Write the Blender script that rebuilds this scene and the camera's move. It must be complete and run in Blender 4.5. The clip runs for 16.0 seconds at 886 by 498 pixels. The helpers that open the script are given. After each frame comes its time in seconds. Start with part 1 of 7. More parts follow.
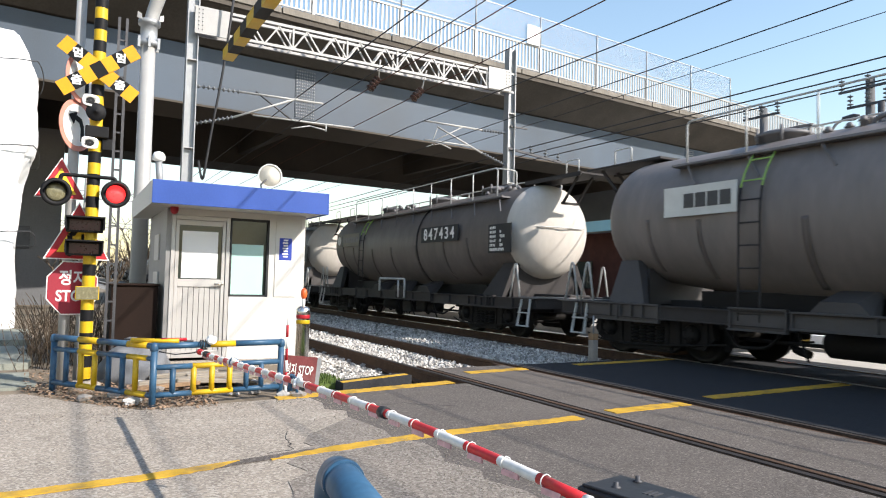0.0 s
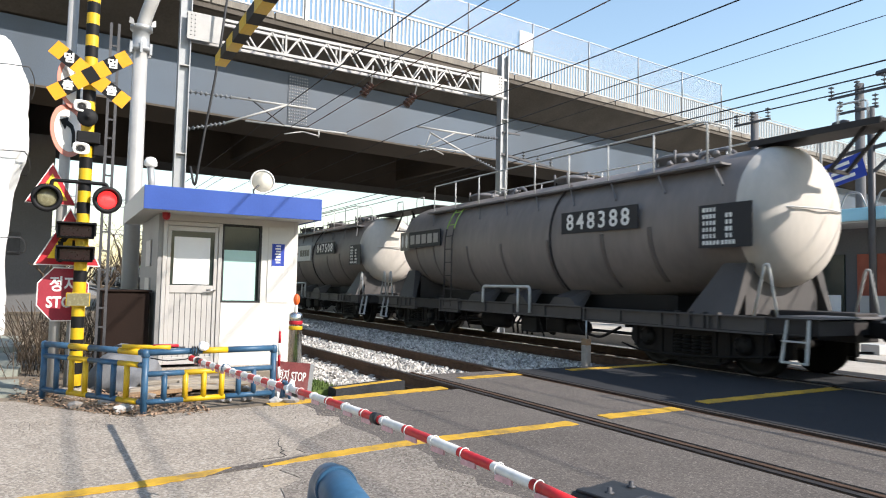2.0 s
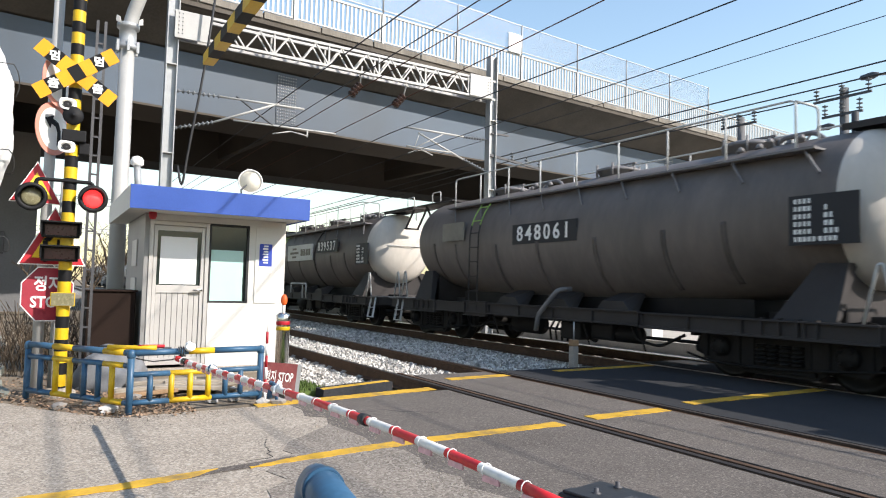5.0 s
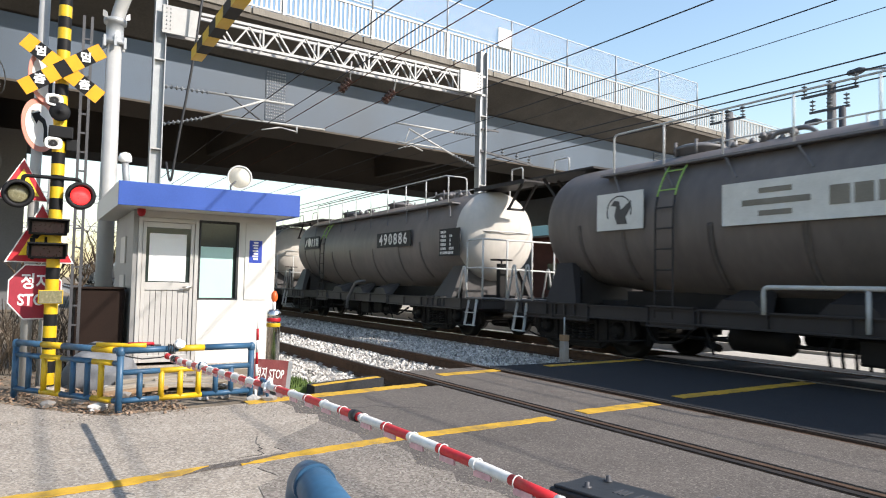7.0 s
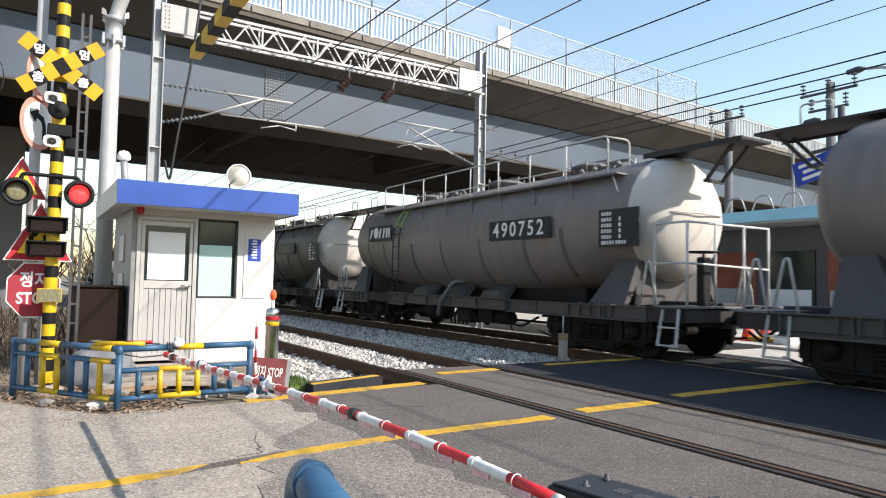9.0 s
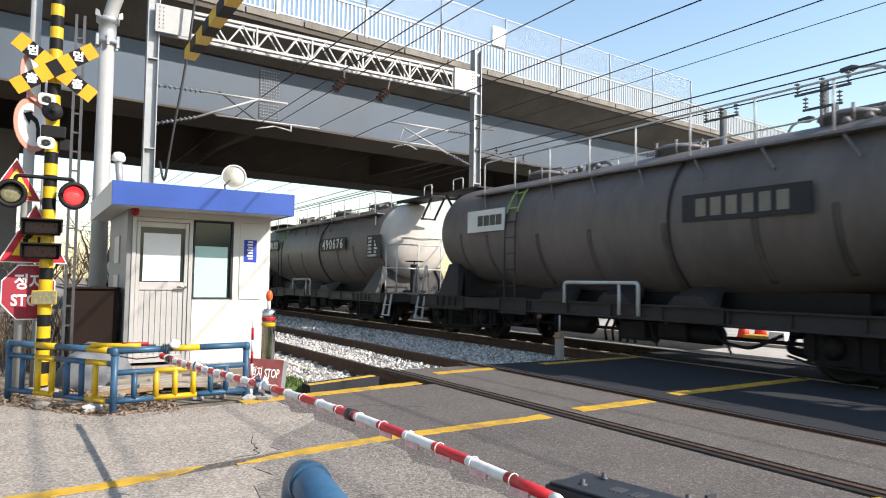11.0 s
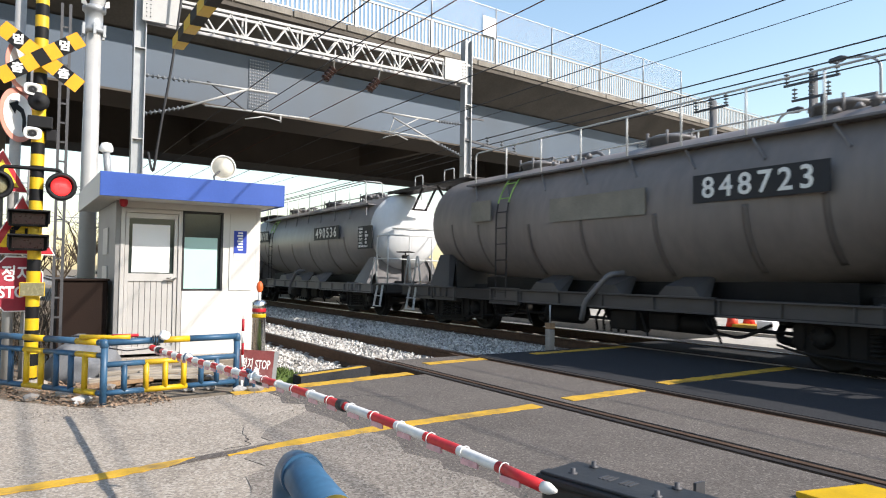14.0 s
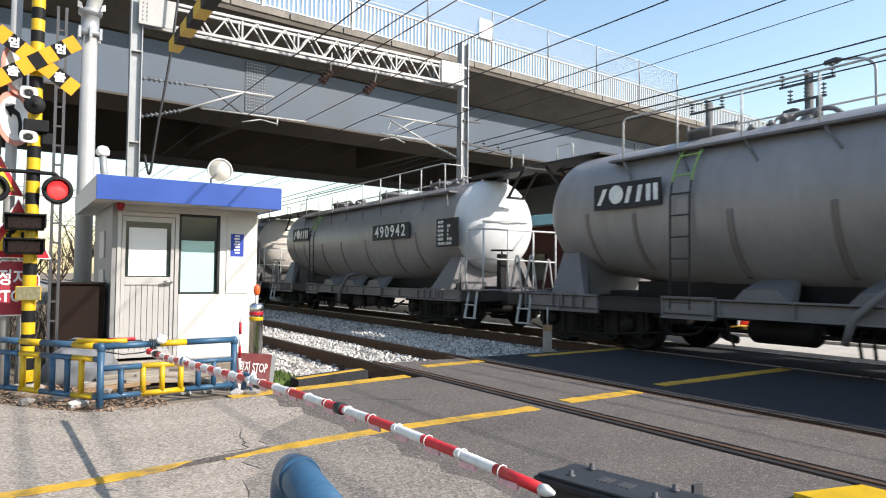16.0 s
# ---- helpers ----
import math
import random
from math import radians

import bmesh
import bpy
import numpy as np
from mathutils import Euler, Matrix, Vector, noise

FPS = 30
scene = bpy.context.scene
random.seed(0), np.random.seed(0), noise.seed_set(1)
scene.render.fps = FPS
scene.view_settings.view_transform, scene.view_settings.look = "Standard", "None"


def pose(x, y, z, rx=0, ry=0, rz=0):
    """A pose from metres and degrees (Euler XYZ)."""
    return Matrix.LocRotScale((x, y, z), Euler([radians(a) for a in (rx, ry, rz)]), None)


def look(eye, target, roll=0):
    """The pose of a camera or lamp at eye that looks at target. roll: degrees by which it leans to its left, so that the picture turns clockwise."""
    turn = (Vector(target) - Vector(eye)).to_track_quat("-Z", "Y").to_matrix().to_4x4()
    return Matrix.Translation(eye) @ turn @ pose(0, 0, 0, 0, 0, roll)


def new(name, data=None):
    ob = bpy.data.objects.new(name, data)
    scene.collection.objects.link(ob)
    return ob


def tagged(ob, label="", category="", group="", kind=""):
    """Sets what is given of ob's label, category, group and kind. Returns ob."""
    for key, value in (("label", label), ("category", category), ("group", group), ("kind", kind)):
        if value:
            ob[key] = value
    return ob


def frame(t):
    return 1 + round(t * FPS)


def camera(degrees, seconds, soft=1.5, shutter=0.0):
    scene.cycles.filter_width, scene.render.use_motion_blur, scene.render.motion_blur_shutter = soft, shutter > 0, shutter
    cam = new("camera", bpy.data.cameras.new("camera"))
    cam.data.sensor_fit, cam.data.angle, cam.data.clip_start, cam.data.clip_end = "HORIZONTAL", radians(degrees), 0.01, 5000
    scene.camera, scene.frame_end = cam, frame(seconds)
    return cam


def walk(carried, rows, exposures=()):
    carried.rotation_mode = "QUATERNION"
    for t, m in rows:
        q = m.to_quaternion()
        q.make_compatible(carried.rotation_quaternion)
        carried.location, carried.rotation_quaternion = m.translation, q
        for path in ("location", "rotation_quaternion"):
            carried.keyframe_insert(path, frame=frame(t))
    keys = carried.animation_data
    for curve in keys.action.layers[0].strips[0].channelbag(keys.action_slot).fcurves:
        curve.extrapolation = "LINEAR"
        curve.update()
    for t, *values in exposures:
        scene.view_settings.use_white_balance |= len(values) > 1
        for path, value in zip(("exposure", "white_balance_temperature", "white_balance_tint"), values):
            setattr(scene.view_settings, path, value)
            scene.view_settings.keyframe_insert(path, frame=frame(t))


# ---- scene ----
EYE_HEIGHT = 1.18
SECONDS = 16.0
cam = camera(66.1, SECONDS, soft=1.1, shutter=0.12)
# seconds, tilt, lean and heading of the tripod head
PATH = (
    (0.0, 92.719, -1.376, 60.956),
    (0.5, 92.763, -1.273, 60.896),
    (1.0, 92.855, -1.279, 60.758),
    (1.5, 92.936, -1.304, 60.490),
    (2.0, 93.197, -1.265, 60.369),
    (2.5, 93.333, -1.284, 60.343),
    (3.0, 93.500, -1.239, 60.246),
    (3.5, 93.553, -1.240, 60.115),
    (4.0, 93.401, -1.393, 59.968),
    (6.5, 93.217, -1.217, 58.603),
    (7.0, 92.955, -1.160, 58.601),
    (7.5, 92.740, -1.138, 58.525),
    (8.0, 92.649, -1.150, 58.451),
    (8.5, 92.713, -1.230, 58.452),
    (9.0, 92.844, -1.215, 58.512),
    (11.5, 92.795, -0.792, 58.077),
    (12.0, 92.684, -0.729, 57.871),
    (12.5, 92.476, -0.695, 57.551),
    (13.0, 92.253, -0.797, 57.474),
    (13.5, 92.080, -0.797, 57.445),
    (14.0, 92.062, -0.746, 57.421),
    (14.5, 92.160, -0.642, 57.295),
    (15.0, 92.278, -0.458, 57.210),
    (15.5, 92.274, -0.558, 57.196),
    (16.0, 92.269, -0.551, 57.193),
)
walk(cam, [(t, pose(0, 0, EYE_HEIGHT, rx, ry, rz)) for t, rx, ry, rz in PATH], exposures=((0.0, 0.64, 6460, 11), (SECONDS, 0.64, 6460, 11)))

# ---- light ----
TO_SUN = Vector((1.08, 0.81, 0.95)).normalized()
world = bpy.data.worlds.new("sky")
scene.world = world
world.use_nodes = True
wn = world.node_tree.nodes
wn.clear()
w_out = wn.new("ShaderNodeOutputWorld")
w_bg = wn.new("ShaderNodeBackground")
w_sky = wn.new("ShaderNodeTexSky")
w_sky.sky_type = "NISHITA"
w_sky.sun_disc = False
w_sky.sun_elevation = math.asin(TO_SUN.z)
w_sky.sun_rotation = math.atan2(TO_SUN.x, TO_SUN.y)
w_sky.air_density, w_sky.dust_density, w_sky.ozone_density = 1.5, 0.8, 1.9
w_bg.inputs["Strength"].default_value = 0.15
world.node_tree.links.new(w_sky.outputs[0], w_bg.inputs[0])
world.node_tree.links.new(w_bg.outputs[0], w_out.inputs[0])
sun_data = bpy.data.lights.new("sun", "SUN")
sun_data.energy, sun_data.angle, sun_data.color = 5.0, radians(0.53), (1.0, 0.93, 0.84)
sun = new("sun", sun_data)
sun.matrix_basis = look(TO_SUN * 60, (0, 0, 0))


# ---- materials ----
def mat(name, colour, rough=0.7, metal=0.0, scale=6.0, vary=0.25, bump=0.0, fine=60.0, dark=None, stain=0.0, stretch=(1, 1, 1),
        glow=0.0, per=0.0):
    """A procedural surface: large and fine variation of colour, stains, roughness and relief."""
    m = bpy.data.materials.new(name)
    m.use_nodes = True
    nt = m.node_tree
    n, l = nt.nodes, nt.links
    b = n["Principled BSDF"]
    b.inputs["Metallic"].default_value = metal
    b.inputs["Roughness"].default_value = rough
    b.inputs["Specular IOR Level"].default_value = 0.22 if rough > 0.6 else 0.4
    tc = n.new("ShaderNodeTexCoord")
    mp = n.new("ShaderNodeMapping")
    mp.inputs["Scale"].default_value = stretch
    l.new(tc.outputs["Object"], mp.inputs["Vector"])
    big = n.new("ShaderNodeTexNoise")
    big.inputs["Scale"].default_value, big.inputs["Detail"].default_value = scale, 6
    l.new(mp.outputs[0], big.inputs["Vector"])
    small = n.new("ShaderNodeTexNoise")
    small.inputs["Scale"].default_value, small.inputs["Detail"].default_value = fine, 4
    l.new(mp.outputs[0], small.inputs["Vector"])
    mixf = n.new("ShaderNodeMath")
    mixf.operation = "MULTIPLY_ADD"
    mixf.inputs[1].default_value, mixf.inputs[2].default_value = 0.6, 0.0
    l.new(big.outputs["Fac"], mixf.inputs[0])
    add = n.new("ShaderNodeMath")
    add.operation = "MULTIPLY_ADD"
    add.inputs[1].default_value = 0.4
    l.new(small.outputs["Fac"], add.inputs[0])
    l.new(mixf.outputs[0], add.inputs[2])
    ramp = n.new("ShaderNodeValToRGB")
    lo = tuple(c * (1 - vary) for c in colour)
    hi = tuple(min(0.95, c * (1 + vary)) for c in colour)
    ramp.color_ramp.elements[0].position, ramp.color_ramp.elements[1].position = 0.32, 0.68
    ramp.color_ramp.elements[0].color, ramp.color_ramp.elements[1].color = (*lo, 1), (*hi, 1)
    l.new(add.outputs[0], ramp.inputs[0])
    last = ramp.outputs[0]
    if stain > 0:
        sn = n.new("ShaderNodeTexNoise")
        sn.inputs["Scale"].default_value, sn.inputs["Detail"].default_value, sn.inputs["Roughness"].default_value = scale * 0.45, 8, 0.7
        l.new(mp.outputs[0], sn.inputs["Vector"])
        sr = n.new("ShaderNodeValToRGB")
        sr.color_ramp.elements[0].position, sr.color_ramp.elements[1].position = 0.5, 0.72
        sr.color_ramp.elements[0].color, sr.color_ramp.elements[1].color = (0, 0, 0, 1), (stain, stain, stain, 1)
        l.new(sn.outputs["Fac"], sr.inputs[0])
        mx = n.new("ShaderNodeMix")
        mx.data_type = "RGBA"
        mx.inputs["B"].default_value = (*(dark or tuple(c * 0.35 for c in colour)), 1)
        l.new(sr.outputs[0], mx.inputs["Factor"])
        l.new(last, mx.inputs["A"])
        last = mx.outputs["Result"]
    if per > 0:
        oi = n.new("ShaderNodeObjectInfo")
        mr = n.new("ShaderNodeMapRange")
        mr.inputs["To Min"].default_value, mr.inputs["To Max"].default_value = 1 - per, 1 + per
        l.new(oi.outputs["Random"], mr.inputs["Value"])
        hv = n.new("ShaderNodeHueSaturation")
        l.new(mr.outputs[0], hv.inputs["Value"])
        l.new(last, hv.inputs["Color"])
        last = hv.outputs[0]
    l.new(last, b.inputs["Base Color"])
    rr = n.new("ShaderNodeMapRange")
    rr.inputs["To Min"].default_value, rr.inputs["To Max"].default_value = max(0.03, rough - 0.12), min(1, rough + 0.12)
    l.new(big.outputs["Fac"], rr.inputs["Value"])
    l.new(rr.outputs[0], b.inputs["Roughness"])
    if bump > 0:
        bp = n.new("ShaderNodeBump")
        bp.inputs["Strength"].default_value, bp.inputs["Distance"].default_value = min(1.0, bump), 0.01
        l.new(add.outputs[0], bp.inputs["Height"])
        l.new(bp.outputs[0], b.inputs["Normal"])
    if glow > 0:
        b.inputs["Emission Color"].default_value = (*colour, 1)
        b.inputs["Emission Strength"].default_value = glow
    return m


def grit(name, colours, scale=60.0, rough=0.95, patch=None, speckle=0.6):
    """Aggregate: many small stones of several colours, worn in patches."""
    m = mat(name, colours[0], rough, scale=2.2, vary=0.24, bump=0.6, fine=160.0, stain=0.85 if patch else 0.0, dark=patch)
    n, l = m.node_tree.nodes, m.node_tree.links
    b = n["Principled BSDF"]
    src = b.inputs["Base Color"].links[0].from_socket
    tc = n.new("ShaderNodeTexCoord")
    vo = n.new("ShaderNodeTexVoronoi")
    vo.inputs["Scale"].default_value = scale
    l.new(tc.outputs["Object"], vo.inputs["Vector"])
    rp = n.new("ShaderNodeValToRGB")
    rp.color_ramp.interpolation = "CONSTANT"
    while len(rp.color_ramp.elements) < len(colours):
        rp.color_ramp.elements.new(0.5)
    for i, c in enumerate(colours):
        rp.color_ramp.elements[i].position = i / len(colours)
        rp.color_ramp.elements[i].color = (*c, 1)
    l.new(vo.outputs["Color"], rp.inputs[0])
    mx = n.new("ShaderNodeMix")
    mx.data_type = "RGBA"
    mx.inputs["Factor"].default_value = speckle
    l.new(src, mx.inputs["A"])
    l.new(rp.outputs[0], mx.inputs["B"])
    l.new(mx.outputs["Result"], b.inputs["Base Color"])
    return m


M = {
    "soil": mat("dry_soil", (0.19, 0.155, 0.115), 0.95, scale=1.5, vary=0.3, bump=0.7, stain=0.5),
    "pave": grit("worn_concrete", ((0.315, 0.270, 0.222), (0.350, 0.304, 0.252), (0.180, 0.158, 0.135), (0.25, 0.220, 0.185), (0.46, 0.42, 0.365), (0.100, 0.088, 0.076)), 70, patch=(0.170, 0.147, 0.125), speckle=0.55),
    "worn_asphalt": grit("worn_old_asphalt", ((0.205, 0.177, 0.151), (0.25, 0.218, 0.188), (0.11, 0.096, 0.084), (0.185, 0.162, 0.139), (0.34, 0.31, 0.27), (0.062, 0.055, 0.048)), 75, patch=(0.095, 0.083, 0.073), speckle=0.6),
    "yard": grit("pale_yard_concrete", ((0.42, 0.39, 0.345), (0.47, 0.44, 0.40), (0.34, 0.31, 0.27), (0.38, 0.35, 0.31)), 40, patch=(0.28, 0.255, 0.22), speckle=0.4),
    "asphalt": grit("asphalt", ((0.122, 0.106, 0.094), (0.158, 0.138, 0.124), (0.068, 0.060, 0.054), (0.117, 0.103, 0.092), (0.050, 0.044, 0.040), (0.26, 0.235, 0.21)), 90, patch=(0.060, 0.052, 0.047), speckle=0.5),
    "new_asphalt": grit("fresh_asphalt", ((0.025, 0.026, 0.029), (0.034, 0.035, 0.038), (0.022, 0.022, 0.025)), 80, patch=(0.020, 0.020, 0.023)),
    "ballast": mat("ballast_stone", (0.36, 0.35, 0.335), 0.9, scale=9, vary=0.3, bump=0.4, per=0.25),
    "ballast_bed": grit("ballast_bed", ((0.20, 0.195, 0.185), (0.36, 0.35, 0.33), (0.10, 0.095, 0.09), (0.28, 0.27, 0.25)), 22),
    "yellow_paint": mat("worn_yellow_road_paint", (0.50, 0.30, 0.035), 0.75, scale=7, vary=0.2, bump=0.3, stain=0.95, dark=(0.15, 0.115, 0.065)),
    "rail_side": mat("rusty_rail", (0.085, 0.052, 0.035), 0.85, 0.2, scale=8, vary=0.35, bump=0.3),
    "rail_top": mat("polished_rail_head", (0.36, 0.35, 0.34), 0.3, 1.0, scale=3, vary=0.15),
    "sleeper": mat("concrete_sleeper", (0.27, 0.25, 0.23), 0.9, scale=6, vary=0.25, bump=0.3, stain=0.4),
    "tank": mat("cement_dusted_grey_paint", (0.178, 0.153, 0.141), 0.5, 0.0, scale=1.3, vary=0.2, bump=0.04, fine=7, stain=0.6, dark=(0.11, 0.105, 0.10), stretch=(1, 1, 0.22)),
    "tank_light": mat("silver_grey_paint", (0.262, 0.246, 0.242), 0.42, 0.15, scale=1.3, vary=0.15, bump=0.04, fine=7, stain=0.5, dark=(0.17, 0.165, 0.16), stretch=(1, 1, 0.22)),
    "tank_dark": mat("sooty_grey_paint", (0.124, 0.105, 0.096), 0.55, 0.0, scale=1.4, vary=0.22, bump=0.04, fine=7, stain=0.7, dark=(0.06, 0.055, 0.051), stretch=(1, 1, 0.22)),
    # two dusty dish tones, lightened to carry sunlight in the colour
    "dish": mat("sunlit_cement_dish_end", (0.50, 0.460, 0.415), 0.6, scale=1.2, vary=0.1, bump=0.03, fine=12, stain=0.25, dark=(0.33, 0.305, 0.26), stretch=(1, 1, 0.4)),
    "dish_light": mat("sunlit_dusted_dish_end", (0.58, 0.585, 0.59), 0.5, scale=1.2, vary=0.07, bump=0.03, fine=12, stain=0.2, dark=(0.40, 0.39, 0.37), stretch=(1, 1, 0.4)),
    "frame_light": mat("silver_grey_underframe", (0.15, 0.143, 0.146), 0.55, scale=2.2, vary=0.2, bump=0.06, stain=0.4, dark=(0.10, 0.095, 0.095)),
    "frame_mid": mat("cement_dusted_saddle", (0.062, 0.056, 0.055), 0.6, scale=2.2, vary=0.2, bump=0.06, stain=0.4, dark=(0.09, 0.085, 0.08)),
    "band": mat("streaked_band", (0.088, 0.076, 0.069), 0.7, scale=3, vary=0.35, stain=0.6, dark=(0.17, 0.15, 0.14)),
    "stone_slab": mat("mossy_stone_slab", (0.24, 0.25, 0.215), 0.9, scale=3, vary=0.25, bump=0.4, stain=0.5, dark=(0.12, 0.12, 0.09)),
    "frame": mat("dusty_underframe", (0.036, 0.032, 0.032), 0.65, scale=2.2, vary=0.22, bump=0.08, stain=0.5, dark=(0.05, 0.047, 0.044)),
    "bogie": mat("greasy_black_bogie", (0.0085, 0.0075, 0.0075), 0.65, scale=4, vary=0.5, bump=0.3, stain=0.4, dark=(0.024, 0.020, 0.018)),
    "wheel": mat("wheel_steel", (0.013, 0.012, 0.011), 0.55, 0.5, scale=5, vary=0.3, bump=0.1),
    "hand": mat("pale_grey_handrail", (0.46, 0.46, 0.45), 0.5, scale=6, vary=0.15, bump=0.05),
    "lime": mat("faded_green_paint", (0.26, 0.42, 0.10), 0.6, scale=6, vary=0.2),
    "plate_black": mat("black_sign_panel", (0.013, 0.014, 0.018), 0.6, scale=3, vary=0.3, stain=0.4, dark=(0.035, 0.035, 0.037)),
    "plate_white": mat("dusty_white_sign_panel", (0.60, 0.60, 0.57), 0.6, scale=3, vary=0.12, stain=0.35, dark=(0.4, 0.39, 0.36)),
    "plate_grime": mat("grimy_sign_panel", (0.20, 0.185, 0.155), 0.7, scale=3, vary=0.2, stain=0.4),
    "letter": mat("white_lettering", (0.72, 0.72, 0.70), 0.6, scale=12, vary=0.12, stain=0.3, dark=(0.4, 0.4, 0.38)),
    "letter_dark": mat("dark_lettering", (0.06, 0.06, 0.06), 0.6, scale=12, vary=0.2),
    "girder": mat("pale_blue_girder_paint", (0.057, 0.079, 0.110), 0.55, scale=0.35, vary=0.28, bump=0.04, stain=0.6, dark=(0.050, 0.056, 0.064), stretch=(1, 1, 0.4)),
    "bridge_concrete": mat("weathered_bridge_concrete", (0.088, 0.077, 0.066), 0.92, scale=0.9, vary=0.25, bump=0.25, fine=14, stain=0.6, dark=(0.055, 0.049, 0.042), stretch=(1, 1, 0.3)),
    "kerb_concrete": mat("rain_streaked_kerb_concrete", (0.20, 0.182, 0.158), 0.92, scale=1.6, vary=0.35, bump=0.3, fine=22, stain=0.8, dark=(0.075, 0.066, 0.057), stretch=(1, 1, 0.12)),
    "soffit": mat("stained_soffit_concrete", (0.14, 0.125, 0.105), 0.95, scale=0.5, vary=0.2, bump=0.2, fine=9, stain=0.4),
    # shade below the deck, put into the colour
    "under_girder": mat("shaded_girder_underside", (0.075, 0.062, 0.050), 0.8, scale=0.5, vary=0.2, stain=0.3),
    "galv": mat("galvanised_steel", (0.31, 0.32, 0.33), 0.45, 0.35, scale=4, vary=0.14, bump=0.05, stain=0.25, dark=(0.35, 0.35, 0.34)),
    "galv_pale": mat("pale_galvanised_steel", (0.35, 0.346, 0.338), 0.5, 0.1, scale=4, vary=0.1, bump=0.05, stain=0.2, dark=(0.42, 0.40, 0.36)),
    "steel_dark": mat("dark_steel", (0.07, 0.07, 0.075), 0.55, 0.4, scale=4, vary=0.25, bump=0.1),
    "wire": mat("black_wire", (0.022, 0.022, 0.024), 0.6, scale=4, vary=0.2),
    "rust_wire": mat("rusty_wire", (0.10, 0.045, 0.03), 0.8, scale=4, vary=0.3),
    "insul": mat("brown_porcelain", (0.05, 0.024, 0.018), 0.2, scale=4, vary=0.2),
    "insul_grey": mat("grey_polymer_insulator", (0.12, 0.13, 0.14), 0.5, scale=4, vary=0.2),
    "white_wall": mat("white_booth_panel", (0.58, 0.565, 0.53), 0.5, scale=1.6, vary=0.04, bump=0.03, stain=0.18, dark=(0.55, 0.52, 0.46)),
    # grey panel, with the shade of the booth's -y side in its colour
    "side_panel": mat("shaded_grey_side_panel", (0.24, 0.235, 0.23), 0.5, 0.2, scale=2.0, vary=0.1, bump=0.04, stain=0.3),
    "alu": mat("grey_aluminium_door", (0.47, 0.45, 0.43), 0.42, 0.25, scale=2.5, vary=0.08, bump=0.03, stain=0.2),
    "blue_fascia": mat("blue_roof_fascia", (0.030, 0.075, 0.31), 0.38, scale=1.6, vary=0.14, bump=0.03, stain=0.25, dark=(0.04, 0.08, 0.28)),
    "blue_pipe": mat("blue_painted_pipe", (0.030, 0.085, 0.155), 0.42, scale=7, vary=0.25, bump=0.12, stain=0.4, dark=(0.05, 0.06, 0.07)),
    "yellow_pipe": mat("yellow_painted_pipe", (0.55, 0.345, 0.008), 0.42, scale=7, vary=0.15, bump=0.1, stain=0.3, dark=(0.30, 0.20, 0.05)),
    "black_paint": mat("faded_black_paint", (0.006, 0.006, 0.007), 0.62, scale=6, vary=0.3, bump=0.05, stain=0.3, dark=(0.014, 0.013, 0.012)),
    "yellow_paint_pole": mat("yellow_pole_paint", (0.56, 0.36, 0.006), 0.45, scale=6, vary=0.12, stain=0.3, dark=(0.35, 0.25, 0.05)),
    "amber": mat("amber_reflective_sheet", (0.68, 0.31, 0.008), 0.4, scale=5, vary=0.1, stain=0.3, dark=(0.5, 0.3, 0.04)),
    "red": mat("red_sign_sheet", (0.38, 0.012, 0.022), 0.42, scale=4, vary=0.14, stain=0.25, dark=(0.30, 0.05, 0.05)),
    "indicator": mat("dark_indicator_glass", (0.045, 0.006, 0.008), 0.3, scale=30, vary=0.3),
    "red_dark": mat("faded_red_sign_sheet", (0.27, 0.016, 0.032), 0.5, scale=4, vary=0.16, stain=0.3),
    "board_red": mat("weathered_red_board", (0.17, 0.045, 0.045), 0.7, scale=9, vary=0.25, stain=0.5, dark=(0.28, 0.19, 0.18)),
    "white_sheet": mat("white_sign_sheet", (0.76, 0.75, 0.73), 0.45, scale=4, vary=0.06, stain=0.2, dark=(0.55, 0.5, 0.45)),
    "pink": mat("faded_red_ring", (0.62, 0.26, 0.20), 0.5, scale=4, vary=0.12),
    "sign_yellow": mat("yellow_sign_sheet", (0.72, 0.47, 0.02), 0.45, scale=4, vary=0.1),
    "lens_off": mat("unlit_red_lens", (0.17, 0.155, 0.09), 0.25, scale=30, vary=0.2),
    "lens_on": mat("lit_red_lens", (1.0, 0.035, 0.035), 0.3, scale=30, vary=0.1, glow=1.1),
    "barrier_red": mat("red_barrier_tape", (0.52, 0.02, 0.025), 0.4, scale=14, vary=0.2, bump=0.15, stain=0.3),
    "barrier_white": mat("scuffed_white_barrier", (0.70, 0.68, 0.65), 0.45, scale=14, vary=0.12, bump=0.15, stain=0.4, dark=(0.35, 0.32, 0.3)),
    "clear_tape": mat("clear_reflector_strip", (0.62, 0.36, 0.38), 0.2, scale=20, vary=0.2),
    "chrome": mat("brushed_stainless", (0.62, 0.60, 0.57), 0.25, 1.0, scale=12, vary=0.15, stretch=(1, 1, 0.1)),
    "orange": mat("orange_plastic", (0.75, 0.13, 0.03), 0.4, scale=5, vary=0.1),
    "wood": mat("weathered_wood", (0.26, 0.17, 0.10), 0.85, scale=4, vary=0.3, bump=0.3, stretch=(1, 1, 0.2)),
    "grey_wood": mat("grey_wood", (0.30, 0.26, 0.21), 0.9, scale=4, vary=0.3, bump=0.4, stretch=(0.2, 1, 1)),
    "brown_panel": mat("dark_brown_panel", (0.016, 0.009, 0.0065), 0.95, scale=2, vary=0.3, bump=0.1),
